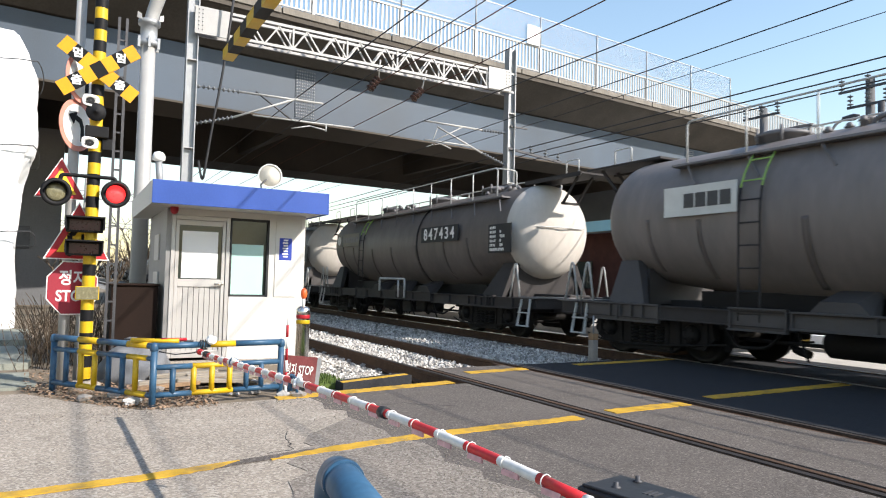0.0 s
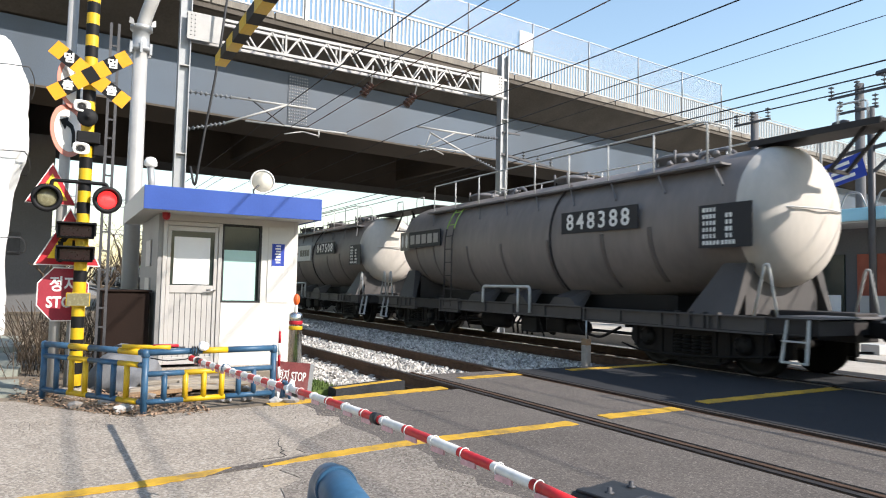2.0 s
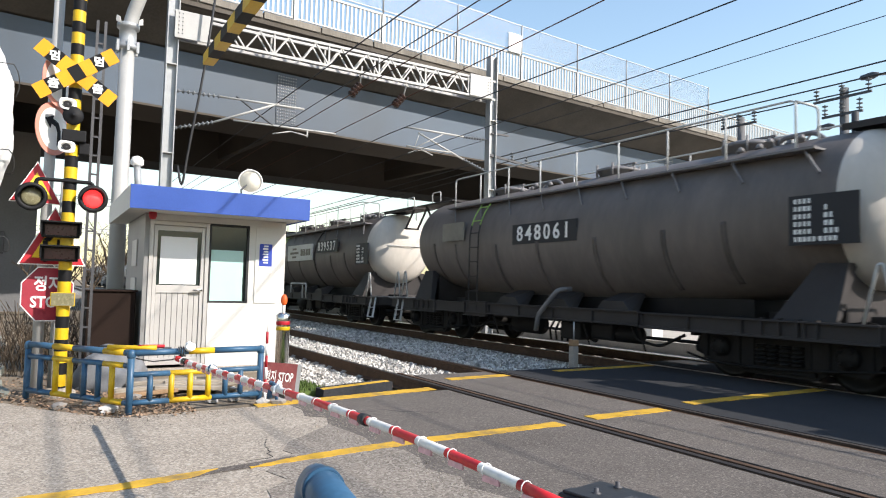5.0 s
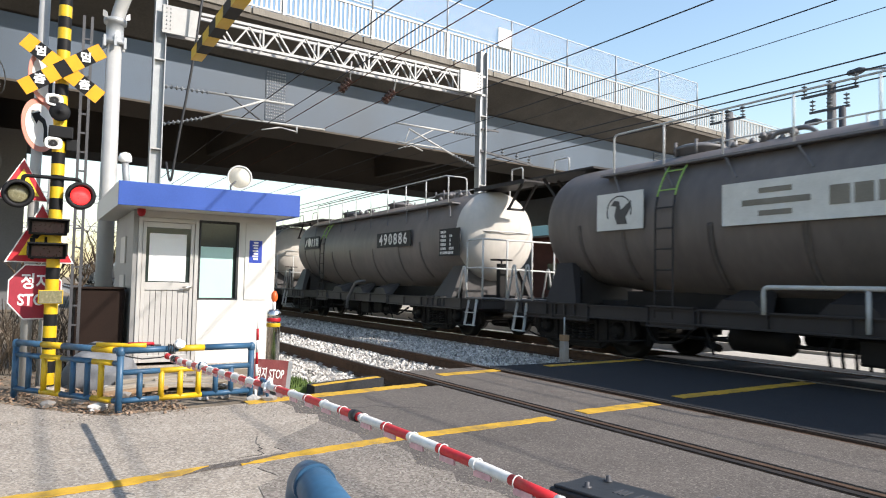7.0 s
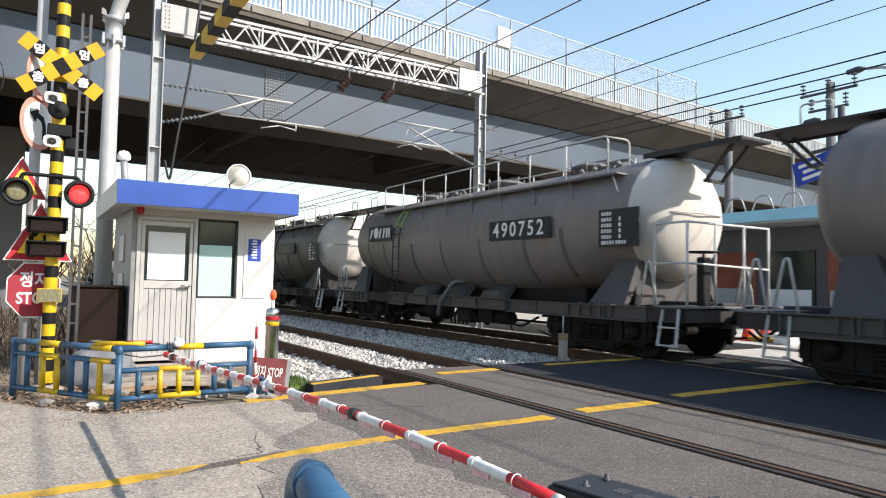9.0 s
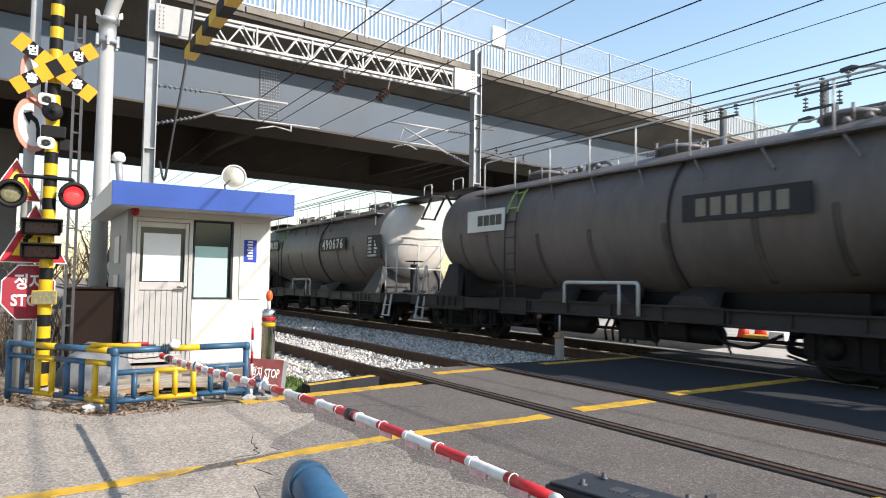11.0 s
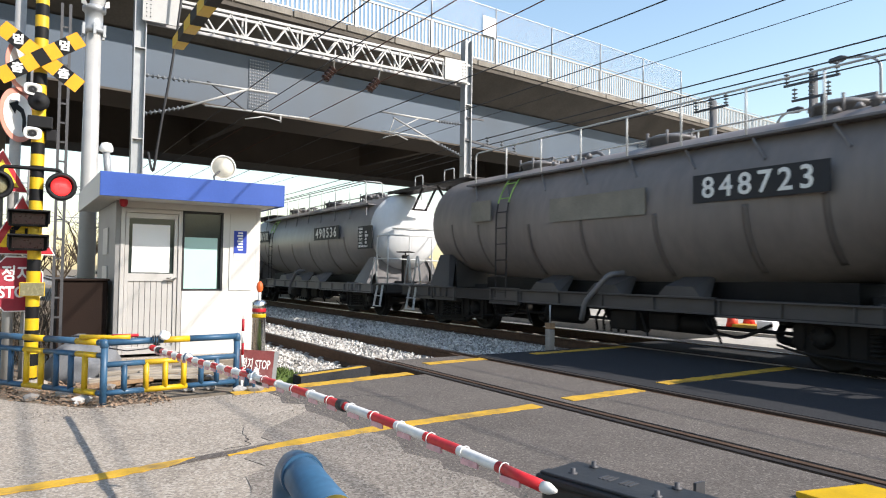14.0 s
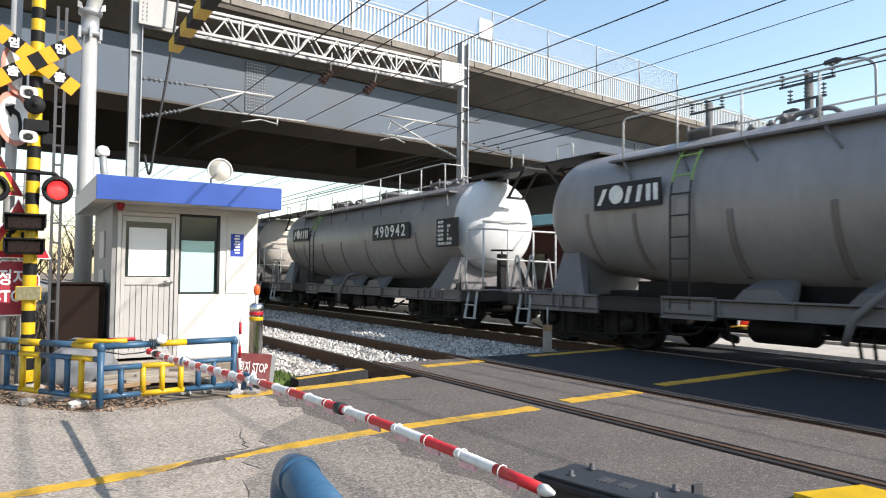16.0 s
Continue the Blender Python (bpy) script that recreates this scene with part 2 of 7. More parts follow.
    "pier": mat("pale_painted_concrete_pier", (0.72, 0.72, 0.71), 0.85, scale=0.7, vary=0.08, bump=0.15, fine=20, stain=0.3, dark=(0.45, 0.45, 0.44)),
    "pier_grey": mat("bare_concrete_pier", (0.13, 0.13, 0.135), 0.9, scale=0.6, vary=0.14, bump=0.15, fine=18, stain=0.3),
    # dry twig brown, darkened to put the brush's shade into its colour
    "twig": mat("shaded_dry_twigs", (0.085, 0.062, 0.043), 0.9, scale=5, vary=0.35, per=0.2),
    "leaf": mat("dry_leaf_litter", (0.27, 0.185, 0.125), 0.9, scale=5, vary=0.4, per=0.3),
    "grass": mat("grass_mat", (0.09, 0.13, 0.035), 0.95, scale=20, vary=0.4, bump=0.6),
    "rubber": mat("black_rubber", (0.022, 0.023, 0.025), 0.55, scale=5, vary=0.35, bump=0.15, stain=0.4, dark=(0.07, 0.068, 0.065)),
    "paper": mat("white_blind_paper", (0.80, 0.80, 0.79), 0.7, scale=2, vary=0.03),
    "green_film": mat("green_window_film", (0.42, 0.63, 0.58), 0.5, scale=2, vary=0.05),
    "window_dark": mat("dark_window_glass", (0.025, 0.035, 0.032), 0.08, scale=2, vary=0.3),
    "sign_blue": mat("blue_notice_sheet", (0.02, 0.05, 0.33), 0.5, scale=3, vary=0.1),
    "cream": mat("cream_plaster", (0.60, 0.56, 0.48), 0.85, scale=1, vary=0.12, bump=0.1, stain=0.3),
    "canopy_blue": mat("sky_blue_canopy", (0.30, 0.58, 0.72), 0.5, scale=1, vary=0.1),
    # brown wall colour with the bridge's shade mixed in
    "brick_brown": mat("shaded_brown_brick", (0.085, 0.034, 0.027), 0.9, scale=3, vary=0.25, bump=0.3, stain=0.3),
    "brick": mat("red_brick", (0.28, 0.09, 0.06), 0.9, scale=3, vary=0.25, bump=0.3),
    "far_grey": mat("far_grey_wall", (0.42, 0.42, 0.41), 0.9, scale=0.5, vary=0.15, stain=0.3),
    "cone": mat("orange_cone_plastic", (0.70, 0.06, 0.03), 0.5, scale=5, vary=0.12),
    "tarp": mat("grey_tarpaulin", (0.15, 0.155, 0.165), 0.7, scale=3, vary=0.2, bump=0.2, stain=0.4),
    "mesh_grey": mat("net_wire", (0.36, 0.39, 0.46), 0.5, 0.2, scale=4, vary=0.1),
}


# ---- shape helpers ----
def box(bm, lo, hi, bevel=0.0):
    verts = [bm.verts.new((x, y, z)) for x in (lo[0], hi[0]) for y in (lo[1], hi[1]) for z in (lo[2], hi[2])]
    faces = [bm.faces.new([verts[i] for i in q]) for q in ((0, 1, 3, 2), (4, 6, 7, 5), (0, 4, 5, 1), (2, 3, 7, 6), (0, 2, 6, 4), (1, 5, 7, 3))]
    if bevel > 0:
        edges = list({e for f in faces for e in f.edges})
        bmesh.ops.bevel(bm, geom=edges, offset=bevel, segments=2, affect="EDGES", profile=0.5)
    return bm


def frame_of(a, b):
    d = (Vector(b) - Vector(a)).normalized()
    return d, d.orthogonal().normalized(), d.cross(d.orthogonal().normalized())


def rod(bm, a, b, r, sides=8, r2=None, cap=True):
    """A round bar from a to b."""
    a, b = Vector(a), Vector(b)
    d, u, v = frame_of(a, b)
    r2 = r if r2 is None else r2
    rings = []
    for p, q in ((a, r), (b, r2)):
        rings.append([bm.verts.new(p + q * (math.cos(k * math.tau / sides) * u + math.sin(k * math.tau / sides) * v)) for k in range(sides)])
    for k in range(sides):
        f = bm.faces.new((rings[0][k], rings[0][(k + 1) % sides], rings[1][(k + 1) % sides], rings[1][k]))
        f.smooth = sides > 5
    if cap:
        bm.faces.new(rings[0][::-1])
        bm.faces.new(rings[1])
    return bm


def bar(bm, a, b, w, h, up=(0, 0, 1)):
    """A square bar from a to b, w wide and h high."""
    a, b = Vector(a), Vector(b)
    d = (b - a).normalized()
    up = Vector(up)
    if abs(d.dot(up)) > 0.98:
        up = Vector((1, 0, 0))
    s = d.cross(up).normalized()
    t = s.cross(d)
    c = [[bm.verts.new(p + s * i * w / 2 + t * j * h / 2) for i, j in ((-1, -1), (1, -1), (1, 1), (-1, 1))] for p in (a, b)]
    for k in range(4):
        bm.faces.new((c[0][k], c[0][(k + 1) % 4], c[1][(k + 1) % 4], c[1][k]))
    bm.faces.new(c[0][::-1])
    bm.faces.new(c[1])
    return bm


def tube(bm, pts, r, sides=8, round_=0.0):
    """A bent pipe through pts; corners are rounded by round_ metres."""
    pts = [Vector(p) for p in pts]
    if round_ > 0 and len(pts) > 2:
        out = [pts[0]]
        for i in range(1, len(pts) - 1):
            a, b, c = pts[i - 1], pts[i], pts[i + 1]
            k = min(round_, (a - b).length * 0.45, (c - b).length * 0.45)
            p, q = b + (a - b).normalized() * k, b + (c - b).normalized() * k
            for s in (0, 0.25, 0.5, 0.75, 1):
                out.append((1 - s) ** 2 * p + 2 * s * (1 - s) * b + s * s * q)
        pts = out + [pts[-1]]
    rings, u = [], None
    for i, p in enumerate(pts):
        d = (pts[min(i + 1, len(pts) - 1)] - pts[max(i - 1, 0)]).normalized()
        u = d.orthogonal().normalized() if u is None else (u - d * u.dot(d)).normalized()
        v = d.cross(u)
        rings.append([bm.verts.new(p + r * (math.cos(k * math.tau / sides) * u + math.sin(k * math.tau / sides) * v)) for k in range(sides)])
    for a, b in zip(rings, rings[1:]):
        for k in range(sides):
            f = bm.faces.new((a[k], a[(k + 1) % sides], b[(k + 1) % sides], b[k]))
            f.smooth = True
    bm.faces.new(rings[0][::-1])
    bm.faces.new(rings[-1])
    return bm


def lathe(bm, profile, m=None, sides=20, smooth=True, cap=True):
    """Turns a profile of (radius, height) about the z axis of m."""
    m = m or Matrix()
    rings = []
    for r, z in profile:
        rings.append([bm.verts.new(m @ Vector((r * math.cos(k * math.tau / sides), r * math.sin(k * math.tau / sides), z))) for k in range(sides)])
    for a, b in zip(rings, rings[1:]):
        for k in range(sides):
            f = bm.faces.new((a[k], a[(k + 1) % sides], b[(k + 1) % sides], b[k]))
            f.smooth = smooth
    if cap and profile[0][0] > 1e-5:
        bm.faces.new(rings[0][::-1])
    if cap and profile[-1][0] > 1e-5:
        bm.faces.new(rings[-1])
    return bm


def slab(bm, outline, z0, z1):
    """An upright prism over an outline of (x, y)."""
    lo = [bm.verts.new((x, y, z0)) for x, y in outline]
    hi = [bm.verts.new((x, y, z1)) for x, y in outline]
    n = len(outline)
    for k in range(n):
        bm.faces.new((lo[k], lo[(k + 1) % n], hi[(k + 1) % n], hi[k]))
    bm.faces.new(lo[::-1])
    bm.faces.new(hi)
    return bm


def plate(bm, outline, m, thick):
    """A flat plate over an outline in the xy plane of m, thick along its z."""
    n0 = len(bm.verts)
    slab(bm, outline, 0, thick)
    bm.verts.ensure_lookup_table()
    for v in bm.verts[n0:]:
        v.co = m @ v.co
    return bm


def mesh_of(name, bm, *materials):
    bmesh.ops.recalc_face_normals(bm, faces=bm.faces)
    me = bpy.data.meshes.new(name)
    bm.to_mesh(me)
    bm.free()
    for mt in materials:
        me.materials.append(mt)
    return me


def part(name, bm, material, parent=None, label="", at=None):
    """Links a bmesh as one mesh object under a thing or a part."""
    ob = new(name, mesh_of(name, bm, *(material if isinstance(material, (list, tuple)) else (material,))))
    ob.parent = parent
    if at is not None:
        ob.matrix_basis = at
    if label:
        ob["label"] = label
    return ob


def thing(name, m=None, label="", category="", group="", kind=""):
    ob = new(name)
    ob.empty_display_size = 0.2
    ob.matrix_basis = m or Matrix()
    return tagged(ob, label, category, group, kind)


def solid(name, bm, material, label="", category="", group="", kind="", m=None):
    return tagged(part(name, bm, material, None, "", m), label, category, group, kind)


def B():
    return bmesh.new()


def words(name, text, size, m, material, parent, depth=0.004, squeeze=1.0, bold=0.0):
    """Lettering as a thin mesh, centred at m, reading along its x axis."""
    cu = bpy.data.curves.new(name, "FONT")
    cu.body, cu.size, cu.align_x, cu.align_y, cu.extrude, cu.offset = text, size, "CENTER", "CENTER", depth / 2, bold
    cu.resolution_u = 3
    tmp = bpy.data.objects.new("lettering", cu)
    scene.collection.objects.link(tmp)
    me = bpy.data.meshes.new_from_object(tmp)
    bpy.data.objects.remove(tmp)
    bpy.data.curves.remove(cu)
    me.transform(Matrix.Diagonal((squeeze, 1, 1, 1)))
    me.materials.clear()
    me.materials.append(material)
    ob = new(name, me)
    ob.parent = parent
    ob.matrix_basis = m
    return ob


def facing_x(x, y, z, turn=0.0, roll=0.0):
    """A plane that faces +x; its own x runs along +y. turn: degrees about z."""
    return Matrix.Translation((x, y, z)) @ pose(0, 0, 0, 0, 0, turn) @ Matrix(((0, 0, 1, 0), (1, 0, 0, 0), (0, 1, 0, 0), (0, 0, 0, 1))) @ pose(0, 0, 0, 0, 0, roll)


def facing_side(x, y, z):
    """A plane that faces -y; its own x runs along +x."""
    return Matrix(((1, 0, 0, x), (0, 0, -1, y), (0, 1, 0, z), (0, 0, 0, 1)))


def rect(w, h):
    return [(-w / 2, -h / 2), (w / 2, -h / 2), (w / 2, h / 2), (-w / 2, h / 2)]


def ngon(r, n, turn=0.0, sx=1.0):
    return [(sx * r * math.cos(turn + k * math.tau / n), r * math.sin(turn + k * math.tau / n)) for k in range(n)]


# ---- ground, road and tracks ----
NEAR_RAILS, FAR_RAILS = (4.22, 5.725), (8.82, 10.325)
FAR_CENTRE = sum(FAR_RAILS) / 2
CROSS_X0, CROSS_X1 = -8.15, 14.0


def wavy(a, b, amp, n, seed):
    """Points from a to b with an uneven line between."""
    rnd = random.Random(seed)
    return [(a[0] + (b[0] - a[0]) * k / n + rnd.uniform(-amp, amp), a[1] + (b[1] - a[1]) * k / n + rnd.uniform(-amp, amp)) for k in range(1, n)]


def build_ground():
    bm = B()
    n = 24
    size = 1500
    grid = [[bm.verts.new((-size + 2 * size * i / n, -size + 2 * size * j / n, -0.36)) for j in range(n + 1)] for i in range(n + 1)]
    for i in range(n):
        for j in range(n):
            bm.faces.new((grid[i][j], grid[i + 1][j], grid[i + 1][j + 1], grid[i][j + 1]))
    solid("ground", bm, M["soil"], "bare dusty soil and gravel around the railway", "ground", kind="structure")

    # worn concrete apron on which the camera stands
    edge = [(-6.75, 2.15)] + wavy((-6.75, 2.15), (-3.2, 2.35), 0.09, 14, 3) + [(-3.2, 2.35)] + wavy((-3.2, 2.35), (6, 2.1), 0.07, 12, 4) + [(6, 2.1)]
    bm = B()
    slab(bm, [(-7.75, -0.30), (-7.2, 0.06), (-6.75, 0.42), (-6.5, 0.62), (-6.55, 1.2), (-6.62, 1.9)] + edge + [(6, -12), (-7.75, -12)], -0.36, -0.002)
    solid("pavement", bm, M["pave"], "worn pale concrete apron with exposed aggregate and cracks", "pavement", kind="structure")
    near = [p for p in edge if p[0] > -5.6]
    bm = B()
    slab(bm, near + [(6, -12), (-1.9, -12), (-2.3, 0.2)] + wavy((-2.3, 0.2), (-3.3, 0.95), 0.06, 10, 31) + [(-3.3, 0.95)] + wavy((-3.3, 0.95), (-5.0, 1.65), 0.07, 12, 32) + [(-5.0, 1.65)], -0.36, 0.0022)
    solid("pavement", bm, M["worn_asphalt"], "old worn asphalt with loose aggregate beside the crossing", "pavement", kind="structure")
    bm = B()
    slab(bm, edge + [(14, 2.1), (14, 4.15), (-6.85, 4.15)], -0.36, 0.0)
    solid("road", bm, M["asphalt"], "grey asphalt of the level crossing, sunlit and patched", "road", kind="structure")
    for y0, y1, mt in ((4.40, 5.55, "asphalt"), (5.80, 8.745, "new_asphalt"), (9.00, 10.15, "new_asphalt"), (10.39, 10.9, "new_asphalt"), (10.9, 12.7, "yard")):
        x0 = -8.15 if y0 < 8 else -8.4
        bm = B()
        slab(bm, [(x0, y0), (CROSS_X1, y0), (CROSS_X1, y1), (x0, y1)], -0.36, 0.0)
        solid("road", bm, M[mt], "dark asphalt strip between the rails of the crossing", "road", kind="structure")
    # soil strip under fence and signs
    bm = B()
    slab(bm, [(-6.62, -12), (-6.62, -0.35), (-6.75, 2.12), (-6.87, 2.2), (-6.87, 2.75), (-8.2, 2.72), (-60, 2.6), (-60, -12)], -0.36, -0.03)
    solid("ground", bm, M["soil"], "dry soil bank with leaf litter behind the fence", "ground", kind="structure")
    # stone slabs that lead up behind the fence
    for x0, x1, y0, y1, z in ((-9.4, -8.0, -2.2, -0.22, 0.0), (-12.2, -9.7, -2.4, -0.35, 0.05), (-15.2, -12.6, -2.6, -0.45, 0.09)):
        bm = B()
        slab(bm, [(x0, y0), (x1, y0)] + wavy((x1, y0), (x1 - 0.2, y1), 0.03, 6, 9) + [(x1 - 0.2, y1)] + wavy((x1 - 0.2, y1), (x0, y1 - 0.1), 0.04, 6, 8) + [(x0, y1 - 0.1)], -0.2, z)
        solid("stone_slab", bm, M["stone_slab"], "pale mossy stone slab behind the guard fence", "stone slab", "stone slabs by the column", "structure")
    # far side pavement, pale in the sun
    bm = B()
    slab(bm, [(-40, 12.7), (20, 12.7), (20, 40), (-40, 40)], -0.36, 0.06)
    solid("pavement", bm, M["yard"], "pale concrete yard beyond the tracks", "pavement", kind="structure")

    # painted lines
    def line(pts0, pts1, name="road_line"):
        bm = B()
        rnd = random.Random(int(abs(pts0[0][0]) * 1000 + abs(pts0[0][1]) * 100))
        rag = []
        for pts in (pts0, pts1):
            out = []
            for (ax, ay), (bx, by) in zip(pts, pts[1:]):
                n = max(3, int(abs(by - ay) / 0.045))
                out += [(ax + (bx - ax) * k / n + rnd.gauss(0, 0.006), ay + (by - ay) * k / n) for k in range(n)]
            rag.append(out + [pts[-1]])
        slab(bm, rag[0] + rag[1][::-1], 0.0005, 0.0065)
        solid(name, bm, M["yellow_paint"], "worn yellow road marking across the asphalt", "road marking", group="yellow crossing lines", kind="structure")
    a = [(-4.26, -0.4, 0.06), (-4.295, 0.05, 0.058), (-4.335, 0.5, 0.06), (-4.405, 0.85, 0.05), (-4.48, 1.03, 0.006)]
    line([(x - w, y) for x, y, w in a], [(x + w, y) for x, y, w in a])
    a = [(-4.43, 1.22, 0.006), (-4.50, 1.50, 0.05), (-4.545, 1.75, 0.068), (-4.615, 2.2, 0.066), (-4.665, 2.68, 0.07), (-4.695, 3.3, 0.072), (-4.735, 4.05, 0.075)]
    line([(x - w, y) for x, y, w in a], [(x + w, y) for x, y, w in a])
    for y0, y1, x0, x1, w in ((4.50, 5.55, -4.84, -4.88, 0.085), (6.10, 8.72, -5.05, -5.12, 0.085), (4.62, 5.62, -7.62, -7.72, 0.09), (6.62, 8.7, -7.85, -7.95, 0.08),
                              (1.85, 4.02, -6.62, -6.98, 0.09)):
        line([(x0 - w, y0), (x1 - w, y1)], [(x0 + w, y0), (x1 + w, y1)])
    # dark patch over the paint
    bm = B()
    slab(bm, [(-4.36, 0.80), (-4.44, 0.93), (-4.50, 1.06), (-4.535, 1.25), (-4.585, 1.47), (-4.60, 1.62), (-4.555, 1.52), (-4.475, 1.36), (-4.425, 1.2), (-4.395, 1.0), (-4.35, 0.86)], 0.0006, 0.0048)
    solid("tar_patch", bm, M["asphalt"], "dark tar patch over the yellow line", "road patch", kind="structure")


def build_cracks():
    rnd = random.Random(11)
    for (x, y), ang, ln in (((-5.2, 1.55), -0.4, 0.8), ((-6.0, 2.6), 1.2, 0.9)):
        bm = B()
        p, a, left, right = Vector((x, y)), ang, [], []
        for k in range(16):
            w = rnd.uniform(0.0012, 0.0035) * (1 if 1 < k < 14 else 0.4)
            d = Vector((math.cos(a), math.sin(a)))
            s = Vector((-d.y, d.x)) * w
            left.append(tuple(p + s))
            right.append(tuple(p - s))
            p = p + d * ln / 15
            a += rnd.uniform(-0.9, 0.9) + (ang - a) * 0.4
        slab(bm, left + right[::-1], -0.001, 0.0012)
        solid("road_crack", bm, M["new_asphalt"], "thin dark crack in the worn concrete", "road crack", group="cracks in the apron", kind="structure")


def rail(y, x0, x1, name="rail"):
    """One rail with foot, web and polished head."""
    t = thing(name, Matrix.Translation((0, y, 0)), "rusty steel rail with a polished running surface", "rail", "rails", "structure")
    bm = B()
    prof = [(-0.07, -0.172), (0.07, -0.172), (0.07, -0.158), (0.012, -0.14), (0.012, -0.045), (0.036, -0.034), (0.036, -0.004), (-0.036, -0.004), (-0.036, -0.034), (-0.012, -0.045), (-0.012, -0.14), (-0.07, -0.158)]
    va = [bm.verts.new((x0, py, pz)) for py, pz in prof]
    vb = [bm.verts.new((x1, py, pz)) for py, pz in prof]
    for k in range(len(prof)):
        bm.faces.new((va[k], vb[k], vb[(k + 1) % len(prof)], va[(k + 1) % len(prof)]))
    bm.faces.new(va)
    bm.faces.new(vb[::-1])
    part("rail_body", bm, M["rail_side"], t)
    bm = B()
    box(bm, (x0, -0.03, -0.0035), (x1, 0.03, 0.004))
    part("rail_head", bm, M["rail_top"] if y > 8 else M["rail_dull"], t, "polished rail head" if y > 8 else "dull rail head")


def build_tracks():
    for y in NEAR_RAILS + FAR_RAILS:
        rail(y, -140, 16)
    # guard rails beside the running rails inside the crossing
    for y in (4.355, 5.59, 8.955, 10.19):
        bm = B()
        box(bm, (-8.5, y - 0.028, -0.14), (14, y + 0.028, -0.006), 0.004)
        solid("guard_rail", bm, M["rail_side"], "rusty guard rail lining the flangeway of the crossing", "rail", "guard rails", "structure")
    # sleepers
    me = None
    for yc in (sum(NEAR_RAILS) / 2, FAR_CENTRE):
        for k in range(90):
            x = -8.75 - 0.61 * k
            if me is None:
                bm = B()
                box(bm, (-0.12, -1.2, -0.34), (0.12, 1.2, -0.176), 0.015)
                me = mesh_of("sleeper", bm, M["sleeper"])
            ob = new("sleeper", me)
            ob.location = (x, yc, 0)
            tagged(ob, "concrete sleeper half buried in ballast", "sleeper", "sleepers", "structure")
    # rail clips on the near track
    clip = None
    for y in NEAR_RAILS:
        for k in range(34):
            for side in (-1, 1):
                if clip is None:
                    bm = B()
                    tube(bm, [(-0.05, 0.055, -0.15), (0, 0.10, -0.135), (0.05, 0.06, -0.145), (0.03, 0.11, -0.16)], 0.010, 5, 0.02)
                    box(bm, (-0.04, 0.06, -0.175), (0.04, 0.13, -0.155))
                    clip = mesh_of("rail_clip", bm, M["galv"])
                ob = new("rail_clip", clip)
                ob.matrix_basis = Matrix.Translation((-8.75 - 0.61 * k, y, 0)) @ pose(0, 0, 0, 0, 0, 0 if side > 0 else 180)
                tagged(ob, "spring clip that holds the rail to its sleeper", "rail clip", "rail clips", "structure")
    # ballast bed and stones
    bm = B()
    slab(bm, [(-140, 2.6), (-8.2, 2.6), (-6.87, 2.6), (-6.87, 4.14), (-8.1, 4.14), (-8.1, 12.6), (-140, 12.6)], -0.36, -0.215)
    solid("ballast_bed", bm, M["ballast_bed"], "bed of pale crushed stone under the tracks", "ballast", kind="stuff")
    rnd = random.Random(7)
    shapes = []
    for s in range(10):
        dirs = [Vector((rnd.gauss(0, 1), rnd.gauss(0, 1), rnd.gauss(0, 1))).normalized() * rnd.uniform(0.75, 1.15) for _ in range(9)]
        b2 = B()
        for d in dirs:
            b2.verts.new(d)
        hull = bmesh.ops.convex_hull(b2, input=b2.verts)
        b2.verts.ensure_lookup_table()
        used = {v for f in b2.faces for v in f.verts}
        idx = {v: i for i, v in enumerate(used)}
        shapes.append(([v.co.copy() for v in used], [[idx[v] for v in f.verts] for f in b2.faces]))
        b2.free()
    for name, x_near, x_far, count in (("ballast", -7.2, -15.0, 13500), ("ballast", -15.0, -34.0, 11000)):
        verts, faces = [], []
        made = 0
        while made < count:
            x = rnd.uniform(x_far, x_near)
            y = rnd.uniform(2.72, 8.6)
            if x > -8.2 and y > 4.05 or x > -7.7 and y > 3.9 - 0.9 * (x + 7.7) or x > -7.9 and y < 3.6 - 1.2 * (x + 7.9):
                continue
            if min(abs(y - r) for r in NEAR_RAILS + FAR_RAILS) < 0.085:
                continue
            inside = 4.22 < y < 5.725
            z = -0.20 + (0.03 if inside else 0.0) + rnd.uniform(-0.02, 0.035)
            if y < 3.4:
                z += (3.4 - y) * 0.20
            if x > -8.5:
                z -= (x + 8.5) * 0.2
            co, fs = shapes[rnd.randrange(10)]
            r = rnd.uniform(0.02, 0.042) * (1 if x_near > -10 else 1.3)
            turn = Euler((rnd.uniform(0, 6), rnd.uniform(0, 6), rnd.uniform(0, 6))).to_matrix()
            base = len(verts)
            verts += [tuple(turn @ c * r + Vector((x, y, z))) for c in co]
            faces += [tuple(base + i for i in f) for f in fs]
            made += 1
        me = bpy.data.meshes.new(name)
        me.from_pydata(verts, [], faces)
        me.materials.append(M["ballast_loose"])
        tagged(new(name, me), "pale crushed ballast stones between the rails", "ballast", kind="stuff")


M["rail_dull"] = mat("dull_rail_head", (0.050, 0.040, 0.034), 0.6, 0.3, scale=5, vary=0.25)
